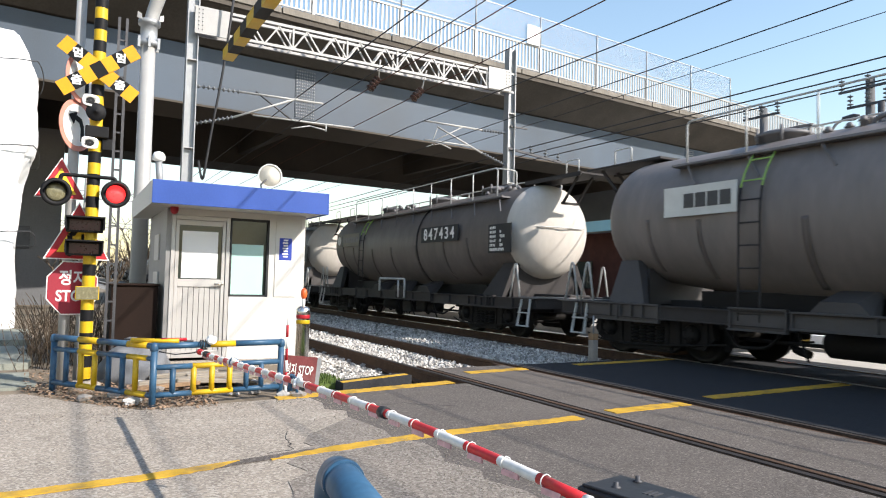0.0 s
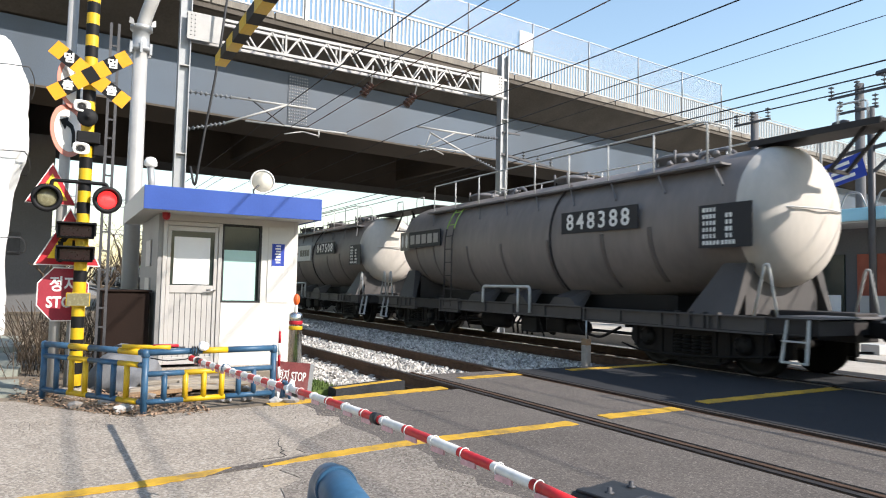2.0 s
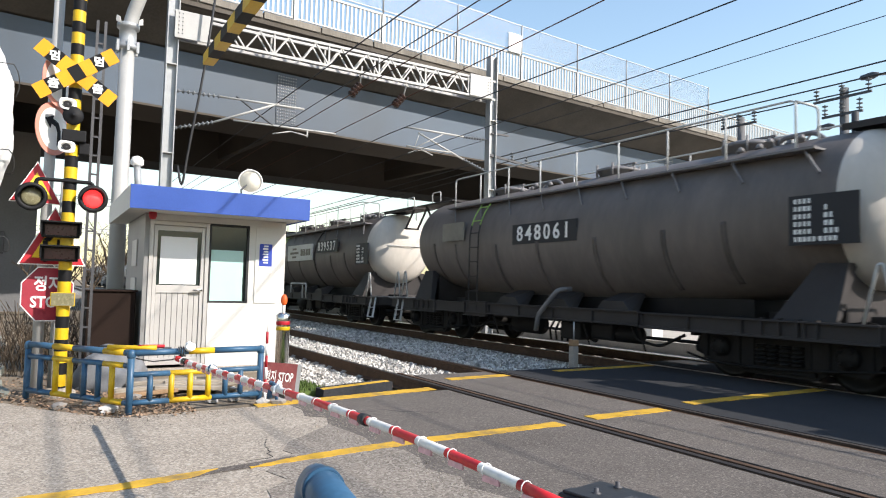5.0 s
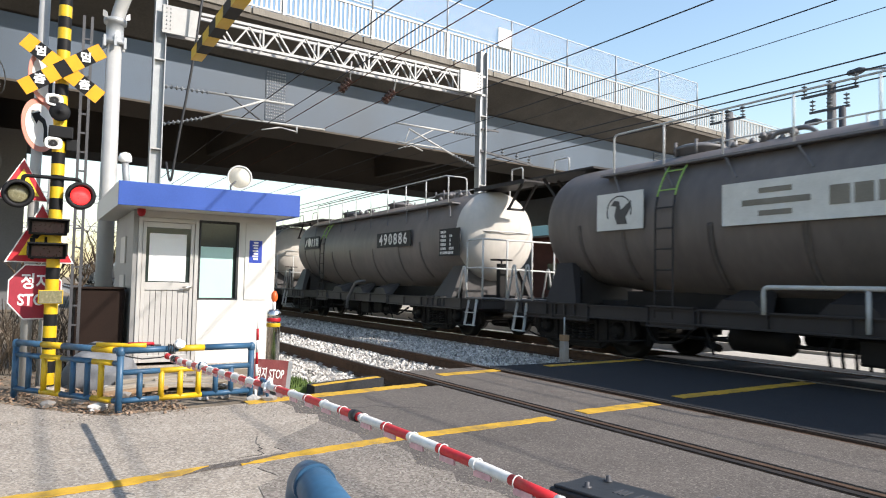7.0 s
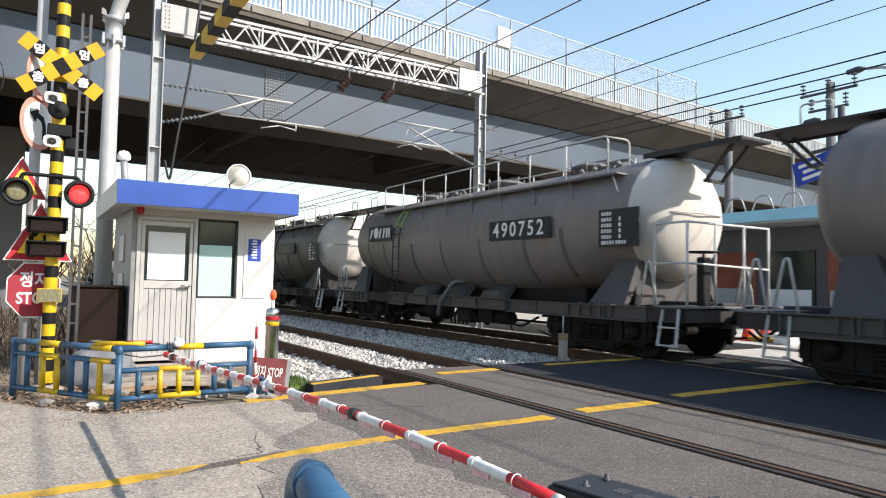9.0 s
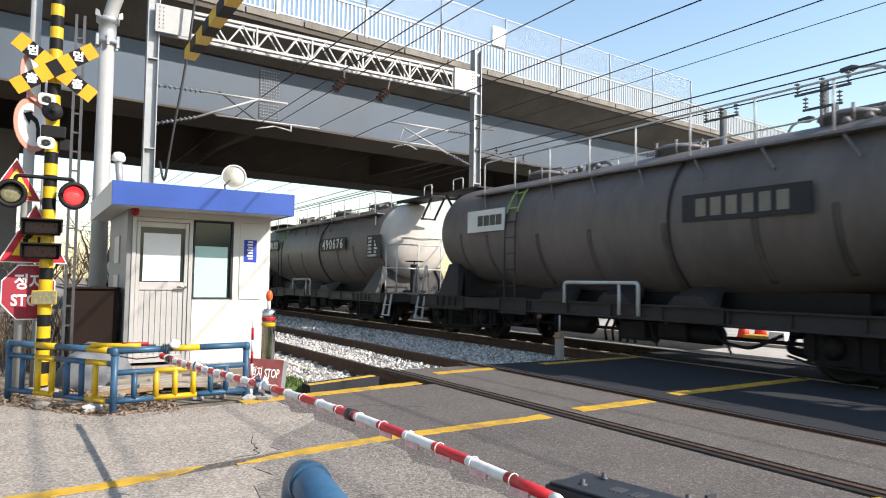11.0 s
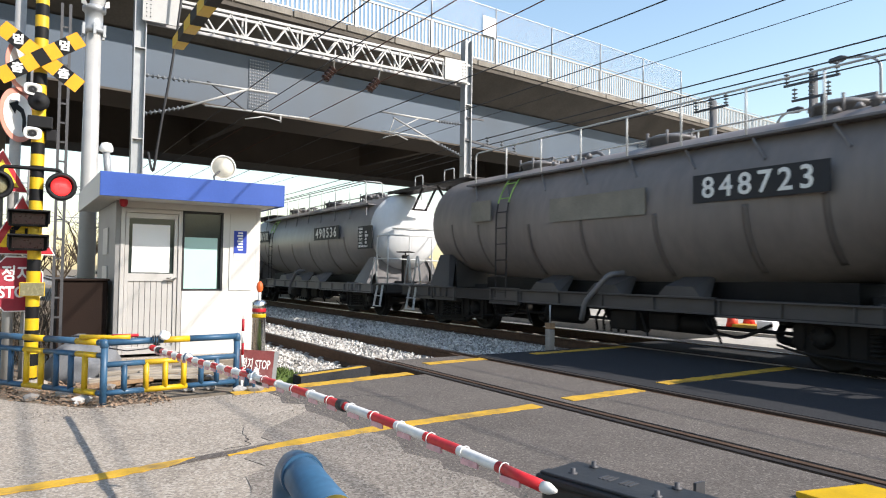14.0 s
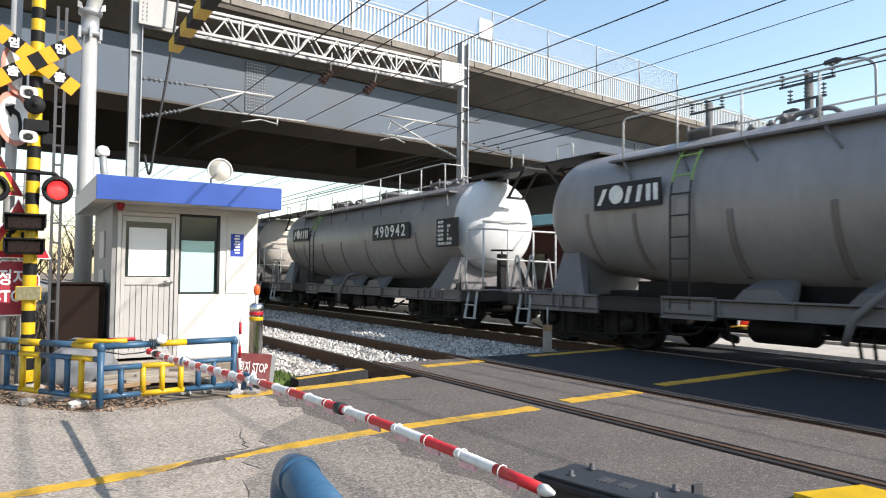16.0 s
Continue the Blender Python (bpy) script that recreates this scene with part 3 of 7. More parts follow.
# stones vary one by one within the joined heap
M["ballast_loose"] = mat("loose_ballast_stone", (0.50, 0.475, 0.44), 0.9, scale=9, vary=0.25, bump=0.3)
_n, _l = M["ballast_loose"].node_tree.nodes, M["ballast_loose"].node_tree.links
_geo, _mr, _hv = _n.new("ShaderNodeNewGeometry"), _n.new("ShaderNodeMapRange"), _n.new("ShaderNodeHueSaturation")
_mr.inputs["To Min"].default_value, _mr.inputs["To Max"].default_value = 0.5, 1.35
_l.new(_geo.outputs["Random Per Island"], _mr.inputs["Value"])
_src = _n["Principled BSDF"].inputs["Base Color"].links[0].from_socket
_l.new(_mr.outputs[0], _hv.inputs["Value"])
_l.new(_src, _hv.inputs["Color"])
_l.new(_hv.outputs[0], _n["Principled BSDF"].inputs["Base Color"])

def edge_gravel():
    """Loose grit along the broken edge of the apron and below the fence."""
    rnd = random.Random(17)
    verts, faces = [], []
    for k in range(1500):
        if k % 3:
            x = rnd.uniform(-6.7, -0.8)
            y = 2.22 + rnd.gauss(0, 0.16)
        else:
            x, y = -6.55 + abs(rnd.gauss(0, 0.25)), rnd.uniform(-0.6, 2.1)
        r = rnd.uniform(0.003, 0.011)
        c = Vector((x, y, r * 0.3))
        b = len(verts)
        for d in ((1, 0, 0), (-0.5, 0.87, 0), (-0.5, -0.87, 0), (0, 0, 0.9)):
            verts.append(tuple(c + Vector(d) * r * rnd.uniform(0.7, 1.3)))
        faces += [(b, b + 1, b + 3), (b + 1, b + 2, b + 3), (b + 2, b, b + 3)]
    me = bpy.data.meshes.new("loose_grit")
    me.from_pydata(verts, [], faces)
    me.materials.append(M["pave"])
    tagged(new("loose_grit", me), "loose grit along the broken edge of the concrete", "grit", kind="stuff")


build_ground()
edge_gravel()
build_cracks()
build_tracks()


# ---- road bridge over the line ----
BRIDGE = pose(0, 0, 0, 0, 0, 95.4)
FASCIA, GIRDER = 20.0, 21.6


def build_bridge():
    t = thing("road_bridge", BRIDGE, "weathered road bridge with pale blue steel girders and concrete deck edge", "bridge", kind="structure")
    x0, x1 = -40, 75
    bm = B()
    # deck with a sloping overhang
    prof = [(FASCIA, 9.50), (FASCIA, 9.18), (FASCIA + 0.12, 9.16), (GIRDER - 0.1, 8.34), (GIRDER + 1.2, 8.25), (FASCIA + 14.2, 8.25), (FASCIA + 15.6, 9.18), (FASCIA + 15.6, 9.50)]
    va = [bm.verts.new((x0, y, z)) for y, z in prof]
    vb = [bm.verts.new((x1, y, z)) for y, z in prof]
    for k in range(len(prof)):
        bm.faces.new((va[k], vb[k], vb[(k + 1) % len(prof)], va[(k + 1) % len(prof)]))
    bm.faces.new(va)
    bm.faces.new(vb[::-1])
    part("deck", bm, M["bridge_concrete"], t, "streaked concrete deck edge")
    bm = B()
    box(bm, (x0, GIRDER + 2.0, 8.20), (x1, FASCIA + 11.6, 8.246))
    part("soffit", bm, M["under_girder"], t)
    # far girder and bottom flanges get the colour darkened for shade
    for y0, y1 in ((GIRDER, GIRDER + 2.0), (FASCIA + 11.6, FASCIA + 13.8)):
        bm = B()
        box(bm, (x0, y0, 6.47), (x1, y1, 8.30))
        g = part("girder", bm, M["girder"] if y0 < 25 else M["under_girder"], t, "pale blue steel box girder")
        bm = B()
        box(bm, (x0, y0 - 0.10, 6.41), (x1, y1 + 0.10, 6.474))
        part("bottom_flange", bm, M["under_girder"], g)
        if y0 < 25:
            for xs in (8.95, 30.0):
                bm = B()
                box(bm, (xs - 0.36, y0 - 0.022, 6.55), (xs + 0.36, y0 - 0.002, 8.24))
                sp = part("splice_plate", bm, M["girder"], g, "bolted splice plate")
                bm = B()
                for i in range(8):
                    for j in range(16):
                        lathe(bm, [(0.028, 0), (0.022, 0.02), (0, 0.024)], Matrix.Translation((xs - 0.31 + i * 0.62 / 7, y0 - 0.022, 6.62 + j * 1.55 / 15)) @ pose(0, 0, 0, 90), 6)
                part("bolts", bm, M["galv"], g)
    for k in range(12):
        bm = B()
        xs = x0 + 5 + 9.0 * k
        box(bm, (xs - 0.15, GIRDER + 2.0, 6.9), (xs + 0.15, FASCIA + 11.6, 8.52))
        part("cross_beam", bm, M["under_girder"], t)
    # concrete drip streaks along the deck edge stand proud in short lengths
    for k in range(34):
        bm = B()
        xs = -14 + 1.95 * k
        box(bm, (xs, FASCIA - 0.05, 9.34), (xs + 1.9, FASCIA + 0.22, 9.55), 0.012)
        part("kerb_stone", bm, M["kerb_concrete"], t)


def build_bridge_rail():
    """Railing in panels between posts, with a net above it."""
    step = 3.24
    me_panel = None
    for k in range(-8, 16):
        x = 31.17 - step * k
        t = thing("bridge_railing", BRIDGE @ Matrix.Translation((x, FASCIA + 0.08, 9.55)), "pale metal railing panel with upright balusters on the bridge edge", "railing", "bridge railing panels", "structure")
        if me_panel is None:
            bm = B()
            for i in range(20):
                bx = step * (i + 0.5) / 20
                bar(bm, (bx, 0, 0.1), (bx, 0, 1.04), 0.03, 0.075)
            me_bal = mesh_of("balusters", bm, M["galv_pale"])
            bm = B()
            bar(bm, (0, 0, 1.06), (step, 0, 1.06), 0.07, 0.07)
            me_top = mesh_of("top_rail", bm, M["galv_pale"])
            bm = B()
            bar(bm, (0, 0, 0.09), (step, 0, 0.09), 0.05, 0.05)
            bar(bm, (0, 0, 1.20), (step, 0, 1.20), 0.03, 0.03)
            me_low = mesh_of("bottom_rail", bm, M["galv_pale"])
            bm = B()
            bar(bm, (0, -0.02, -0.15), (0, -0.02, 1.05), 0.09, 0.09)
            me_post = mesh_of("post", bm, M["galv"])
            bm = B()
            rod(bm, (0, -0.02, 1.0), (0, -0.02, 2.30), 0.030, 8)
            me_net = mesh_of("net_post", bm, M["galv"])
            bm = B()
            bar(bm, (0, 0, 2.28), (step, 0, 2.28), 0.035, 0.035)
            for i in range(1, 41):
                z = 1.20 + 1.08 * i / 41
                bar(bm, (0, 0, z), (step, 0, z), 0.0030, 0.0030)
            for i in range(1, 90):
                bar(bm, (step * i / 90, 0, 1.20), (step * i / 90, 0, 2.28), 0.0030, 0.0030)
            me_mesh = mesh_of("net", bm, M["mesh_grey"])
            me_panel = True
        parts = [("balusters", me_bal), ("top_rail", me_top), ("bottom_rail", me_low), ("post", me_post)]
        if x < 30:
            parts += [("net_post", me_net), ("net", me_mesh)]
        elif x < 32:
            parts += [("net_post", me_net)]
        for n, me in parts:
            ob = new(n, me)
            ob.parent = t


def build_piers():
    """White wrapped column beside the road and the bare pier under the bridge."""
    t = thing("wrapped_column", Matrix.Translation((-16.6, -1.55, -0.05)), "tall column wrapped in white sheeting with creases", "column", kind="structure")
    bm = B()
    rnd = random.Random(5)
    rings = []
    for i in range(23):
        z = 6.1 * i / 22
        ring = []
        for k in range(40):
            a = k * math.tau / 40
            r = 0.90 + 0.035 * math.sin(3 * a + i * 0.7) + rnd.uniform(-0.02, 0.02)
            low = min(1.0, max(0.0, (3.9 - z) / 1.1))
            r -= 0.30 * low * low * (3 - 2 * low) * max(0.0, math.sin(a))
            if i > 19:
                r -= 0.13 * (i - 19)
            sq = max(abs(math.cos(a)), abs(math.sin(a))) ** -0.75
            ring.append(bm.verts.new((r * sq * math.cos(a), r * sq * math.sin(a), z)))
        rings.append(ring)
    for a, b in zip(rings, rings[1:]):
        for k in range(40):
            bm.faces.new((a[k], a[(k + 1) % 40], b[(k + 1) % 40], b[k]))
    bm.faces.new(rings[-1])
    bm.faces.new(rings[0][::-1])
    part("sheeting", bm, M["pier"], t)
    bm = B()
    for z in (1.9, 3.6, 5.3):
        tube(bm, [(0.98 * max(abs(math.cos(a)), abs(math.sin(a))) ** -0.75 * math.cos(a), 0.98 * max(abs(math.cos(a)), abs(math.sin(a))) ** -0.75 * math.sin(a), z + 0.12 * math.sin(a * 2)) for a in [k * math.tau / 24 for k in range(25)]], 0.012, 5)
    part("binding_rope", bm, M["steel_dark"], t)
    bm = B()
    slab(bm, [(-28.6, -5), (-28.6, -0.22), (-31.0, -0.22), (-31.0, -5)], -0.1, 6.41)
    p = solid("bridge_pier", bm, M["pier_grey"], "bare grey concrete bridge pier in shade", "bridge pier", kind="structure")
    bm = B()
    box(bm, (-28.6, -1.75, 2.0), (-28.5, -1.15, 2.8), 0.02)
    part("junction_box", bm, M["steel_dark"], p)
    # pier on the far side of the line
    bm = B()
    slab(bm, [(-24.2, 26), (-24.2, 31), (-34, 31), (-34, 26)], -0.1, 6.41)
    solid("bridge_pier", bm, M["pier_grey"], "bare grey concrete bridge pier beyond the tracks", "bridge pier", kind="structure")


build_bridge()
build_bridge_rail()
build_piers()


# ---- cement tank wagons ----
TANK_R, TANK_Z, TANK_HALF, DISH = 1.20, 2.24, 5.36, 0.60
WAGON_PITCH, WAGON_FIRST = 14.177, 76.11
BOGIE_X, AXLE, WHEEL_R = 4.60, 0.90, 0.43


def run(t):
    """How far the train has run at t seconds."""
    u = t - 8
    return 9.764 * u - 0.0301 * u * u - 0.000547 * u ** 3


def ring_profile(half, r, dish, steps=8):
    """The tank's outline (radius, along) from one dish end to the other."""
    out = []
    for k in range(steps + 1):
        a = math.pi / 2 * k / steps
        out.append((max(1e-6, r * math.sin(a) ** 0.82), -half - dish * math.cos(a)))
    return out + [(q, -p) for q, p in out[::-1]]


def taper(x):
    """The barrel is deepest at mid-length and rises to its ends; its crown is level."""
    return 1.05 - 0.15 * min(1.0, max(0.0, (abs(x) - 2.2) / (TANK_HALF - 2.2)))


def on_barrel(v):
    """Moves a point of the plain cylinder onto the tapered barrel."""
    s = taper(v[0])
    crown = TANK_Z + TANK_R
    return Vector((v[0], v[1] * s, crown - (crown - v[2]) * s))


def wagon_meshes():
    """The meshes that all the wagons share."""
    S = {}
    lay = pose(0, 0, TANK_Z, 0, 90, 0)
    bm = B()
    prof = ring_profile(TANK_HALF, TANK_R, DISH)
    mid = len(prof) // 2
    prof = prof[:mid] + [(TANK_R, p) for p in (-5, -3.7, -2.4, -1.2, 0, 1.2, 2.4, 3.7, 5)] + prof[mid:]
    lathe(bm, prof, lay, 48)
    for v in bm.verts:
        v.co = on_barrel(v.co)
    # sunlight painted in: only the +x dish, towards the sun, is paler
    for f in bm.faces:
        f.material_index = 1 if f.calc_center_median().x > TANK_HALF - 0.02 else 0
    S["tank"] = bm
    # stiffening bands
    S["bands"] = []
    for x in (-4.6, -3.5, -1.75, -0.35, 1.25, 2.75, 3.8):
        bm = B()
        n = 20
        for k in range(n):
            a0, a1 = radians(-52 + 50 * k / n), radians(-52 + 50 * (k + 1) / n)
            q = []
            for a in (a0, a1):
                for xx in (x - 0.045, x + 0.045):
                    q.append(bm.verts.new(on_barrel((xx, -(TANK_R + 0.008) * math.cos(a), TANK_Z + (TANK_R + 0.008) * math.sin(a)))))
            bm.faces.new((q[0], q[1], q[3], q[2]))
        bmesh.ops.remove_doubles(bm, verts=bm.verts, dist=0.0005)
        for f in bm.faces:
            f.smooth = True
        bmesh.ops.solidify(bm, geom=bm.faces[:], thickness=0.006)
        S["bands"].append(mesh_of("stiffener_band", bm, M["tank_dark"]))
    # underframe: side sills, centre sill, end beams
    bm = B()
    for s in (-1, 1):
        box(bm, (-6.55, s * 1.24 - 0.05, 0.66), (6.6, s * 1.24 + 0.05, 0.86), 0.012)
        box(bm, (-6.55, s * 1.24 - 0.09, 0.85), (6.6, s * 1.24 + 0.09, 0.872))
        box(bm, (-6.55, s * 1.24 - 0.09, 0.65), (6.6, s * 1.24 + 0.09, 0.668))
    box(bm, (-6.6, -0.28, 0.55), (6.6, 0.28, 0.95), 0.02)
    for x in (-6.6, -5.2, -4.0, -1.6, 1.6, 4.0, 5.2, 6.6):
        box(bm, (x - 0.07, -1.22, 0.66), (x + 0.07, 1.22, 0.85))
    S["underframe"] = mesh_of("underframe", bm, M["frame"])
    S["side_plate"] = []
    for s in (-1, 1):
        for x0, x1, z0, z1 in ((2.4, 6.0, 0.64, 0.86), (-1.9, 2.36, 0.66, 0.88), (-2.85, -1.95, 0.60, 0.90), (-6.0, -4.15, 0.60, 0.88)):
            bm = B()
            box(bm, (x0, s * 1.285 - 0.012, z0), (x1, s * 1.285 + 0.012, z1), 0.004)
            for zf in (z0, z1):
                box(bm, (x0, s * 1.315 - 0.04, zf - 0.012), (x1, s * 1.315 + 0.04, zf + 0.012), 0.004)
            n = int((x1 - x0) / 0.9)
            for k in range(n + 1):
                xr = x0 + 0.02 + (x1 - x0 - 0.04) * k / n
                box(bm, (xr - 0.012, s * 1.31 - 0.03, z0), (xr + 0.012, s * 1.31 + 0.03, z1))
            S["side_plate"].append(mesh_of("side_plate", bm, M["frame"]))
    # saddles
    bm = B()
    prof = [(-0.42, 0.87), (0.42, 0.87), (0.42, 1.62), (0.02, 1.62)]
    for s in (-1, 1):
        lo = [bm.verts.new((x, s * (0.90 if z > 1 else 1.20), z)) for x, z in prof]
        hi = [bm.verts.new((x, s * (0.70 if z > 1 else 1.10), z)) for x, z in prof]
        for k in range(4):
            bm.faces.new((lo[k], lo[(k + 1) % 4], hi[(k + 1) % 4], hi[k]))
        bm.faces.new(lo)
        bm.faces.new(hi[::-1])
    box(bm, (0.30, -0.86, 0.87), (0.36, 0.86, 1.58))
    box(bm, (-0.15, -0.80, 0.87), (-0.10, 0.80, 1.48))
    for s in (-1, 1):
        for x in (-0.5, -0.25, 0.0, 0.25):
            slab(bm, [(x - 0.015, s * 1.25), (x + 0.015, s * 1.25), (x + 0.015, s * 1.345), (x - 0.015, s * 1.345)], 0.66, 0.90)
    S["saddle"] = mesh_of("saddle", bm, M["frame"])
    for s, key in ((-1, "support_pad"), (1, "support_pad_far")):
        bm = B()
        lo = [bm.verts.new((x, s * 1.20, z)) for x, z in ((-0.40, 0.87), (0.40, 0.87), (0.24, 1.03), (-0.24, 1.03))]
        hi = [bm.verts.new((x, s * (0.62 if z > 1 else 1.0), z)) for x, z in ((-0.40, 0.87), (0.40, 0.87), (0.24, 1.22), (-0.24, 1.22))]
        for k in range(4):
            bm.faces.new((lo[k], lo[(k + 1) % 4], hi[(k + 1) % 4], hi[k]))
        bm.faces.new(lo)
        bm.faces.new(hi[::-1])
        S[key] = mesh_of("support_pad", bm, M["frame"])
    # discharge chutes under the tank
    bm = B()
    lathe(bm, [(0.10, 0.45), (0.13, 0.78), (0.36, 0.98), (0.40, 1.10), (0.62, 1.45)], None, 14)
    box(bm, (-1.31, -0.62, 0.80), (1.31, 0.62, 1.12))
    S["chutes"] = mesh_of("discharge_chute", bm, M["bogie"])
    # top walkway
    bm = B()
    box(bm, (-4.2, -0.97, 3.11), (5.05, -0.55, 3.14))
    box(bm, (-4.2, 0.55, 3.11), (5.05, 0.97, 3.14))
    box(bm, (-4.2, -1.01, 3.115), (5.05, -0.97, 3.15))
    box(bm, (-4.2, 0.97, 3.115), (5.05, 1.01, 3.15))
    for x in [-3.9 + 1.1 * k for k in range(9)]:
        bar(bm, (x, -0.97, 3.10), (x + 0.28, -1.12, 2.76), 0.02, 0.035)
    S["walkway"] = mesh_of("walkway", bm, M["frame_light"])
    bm = B()
    box(bm, (5.05, -0.36, 3.47), (7.0, 0.36, 3.51))
    box(bm, (5.05, -0.38, 3.43), (7.0, -0.355, 3.52))
    for s in (-1, 1):
        bar(bm, (6.72, s * 0.2, 3.47), (6.22, s * 0.2, 2.93), 0.04, 0.05)
    bar(bm, (6.22, -0.24, 2.93), (6.22, 0.24, 2.93), 0.05, 0.05)
    S["end_plank"] = mesh_of("end_plank", bm, M["frame"])
    # walkway railing
    bm = B()
    z0, z1, r = 3.14, 3.83, 0.017
    tube(bm, [(-3.95, -0.93, z0), (-3.95, -0.93, z1), (4.75, -0.93, z1), (4.75, -0.93, z0)], r, 6, 0.10)
    tube(bm, [(4.75, -0.93, z1 - 0.02), (4.75, -0.4, z1 - 0.02), (4.75, -0.4, z0)], r, 6, 0.10)
    tube(bm, [(-3.95, 0.93, z0), (-3.95, 0.93, z1), (4.75, 0.93, z1), (4.75, 0.93, z0)], r, 6, 0.10)
    for k in range(1, 8):
        for s in (-1, 1):
            rod(bm, (-3.95 + 8.7 * k / 8, s * 0.93, z0), (-3.95 + 8.7 * k / 8, s * 0.93, z1), r * 0.9, 6)
    tube(bm, [(6.35, -0.22, 3.5), (6.35, -0.22, 3.82), (6.75, -0.22, 3.82), (6.75, -0.22, 3.5)], 0.015, 6, 0.06)
    tube(bm, [(-6.35, -0.22, 3.5), (-6.35, -0.22, 3.82), (-5.9, -0.22, 3.82), (-5.9, -0.22, 3.5)], 0.015, 6, 0.06)
    S["railing"] = mesh_of("railing", bm, M["hand"])
    # hatches and valve gear on the top
    bm = B()
    lathe(bm, [(0.36, 3.36), (0.36, 3.62), (0.42, 3.63), (0.42, 3.67), (0.3, 3.72), (0, 3.74)], None, 16)
    for k in range(6):
        a = k * math.tau / 6
        rod(bm, (0.41 * math.cos(a), 0.41 * math.sin(a), 3.5), (0.41 * math.cos(a), 0.41 * math.sin(a), 3.76), 0.022, 6)
    bar(bm, (-0.42, 0, 3.76), (0.46, 0, 3.76), 0.05, 0.03)
    S["hatch"] = mesh_of("hatch", bm, M["frame_light"])
    S["hatch"].transform(Matrix.Translation((0, 0, -0.13)))
    bm = B()
    tube(bm, [(0, -0.3, 3.40), (0, -0.3, 3.64), (0.55, -0.3, 3.66), (0.8, -0.3, 3.42)], 0.035, 8, 0.12)
    lathe(bm, [(0.07, 3.4), (0.07, 3.70), (0.11, 3.71), (0.11, 3.75), (0, 3.76)], Matrix.Translation((-0.3, 0.1, 0)), 10)
    for k in range(5):
        lathe(bm, [(0.05, 3.42), (0.05, 3.52 + 0.03 * (k % 3)), (0.075, 3.53 + 0.03 * (k % 3)), (0.03, 3.60 + 0.03 * (k % 3)), (0, 3.61 + 0.03 * (k % 3))], Matrix.Translation((-0.55 + 0.24 * k, -0.42 + 0.1 * (k % 2), 0)), 7)
    S["vent_pipe"] = mesh_of("vent_pipe", bm, M["frame_light"])
    S["vent_pipe"].transform(Matrix.Translation((0, 0, -0.16)))
    # side ladder with a green top
    for nm, z0, z1, mt in (("ladder_top", 2.6, 3.10, "lime"), ("ladder", 0.72, 2.6, "frame")):
        bm = B()
        for x in (-0.17, 0.17):
            n = 8
            pts = []
            for k in range(n + 1):
                z = z0 + (z1 - z0) * k / n
                dz = z - TANK_Z
                y = -math.sqrt(max(0.05, (TANK_R + 0.09) ** 2 - dz * dz)) if dz > 0 else -(TANK_R + 0.09)
                pts.append((x, max(y, -TANK_R - 0.09), z))
            tube(bm, pts, 0.016, 5)
        z = z0 + 0.1
        while z < z1 - 0.04:
            dz = max(0, z - TANK_Z)
            y = -math.sqrt(max(0.05, (TANK_R + 0.09) ** 2 - dz * dz))
            rod(bm, (-0.17, y, z), (0.17, y, z), 0.012, 5)
            z += 0.32
        S[nm] = mesh_of(nm, bm, M[mt])
    # curved strap pipe over the side
    bm = B()
    pts = []
    for k in range(15):
        a = radians(55 - 125 * k / 14)
        pts.append((0.0, -(TANK_R * 1.04 + 0.03) * math.cos(a), TANK_Z - 0.04 + (TANK_R * 1.04 + 0.03) * math.sin(a)))
    tube(bm, pts + [(0, -1.32, 0.62)], 0.022, 6)
    S["side_pipe"] = mesh_of("side_pipe", bm, M["frame"])
    bm = B()
    tube(bm, [(-0.95, -1.36, 0.86), (-0.95, -1.36, 1.22), (0.75, -1.36, 1.22), (0.75, -1.36, 0.70)], 0.032, 7, 0.08)
    tube(bm, [(0.35, -1.36, 1.22), (0.35, -1.36, 0.70)], 0.028, 7)
    S["hose_rack"] = mesh_of("hose_rack", bm, M["hand"])
    bm = B()
    tube(bm, [(0.30, -1.10, 1.22), (0.22, -1.36, 1.20), (-0.30, -1.39, 0.72), (-0.40, -1.36, 0.42)], 0.045, 8, 0.1)
    S["drain_hose"] = mesh_of("drain_hose", bm, M["frame_light"])
    # steps and grab rails at the ends
    bm = B()
    for x in (-0.17, 0.17):
        bar(bm, (x * 0.85, -1.30, 0.86), (x, -1.40, 0.30), 0.05, 0.018)
    for z in (0.31, 0.58):
        bar(bm, (-0.17, -1.385, z), (0.17, -1.385, z), 0.07 if z < 0.4 else 0.03, 0.022)
    S["step"] = mesh_of("step_ladder", bm, M["hand"])
    bm = B()
    tube(bm, [(-0.20, -1.22, 0.87), (-0.03, -1.22, 1.58), (0.03, -1.22, 1.58), (0.16, -1.22, 0.87)], 0.020, 6, 0.05)
    S["grab_rail"] = mesh_of("grab_rail", bm, M["hand"])
    bm = B()
    box(bm, (-0.55, -1.30, 0.872), (0.0, 1.30, 0.90))
    S["end_platform"] = mesh_of("end_platform", bm, M["frame_light"])
    S["end_cage"] = []
    for name, pts, r in ([("end_railing", [(-0.62, -1.2, 0.88), (-0.62, -1.2, 2.17), (0, -1.2, 2.17), (0, 0.8, 2.17)], 0.020)]
                         + [("middle_bar", [(-0.62, -1.2, 1.55), (0, -1.2, 1.55), (0, 0.8, 1.50)], 0.018)]
                         + [("post", [(0, y, 0.88), (0, y, 2.165)], 0.020) for y in (-1.2, -0.55, 0.15, 0.8)]):
        bm = B()
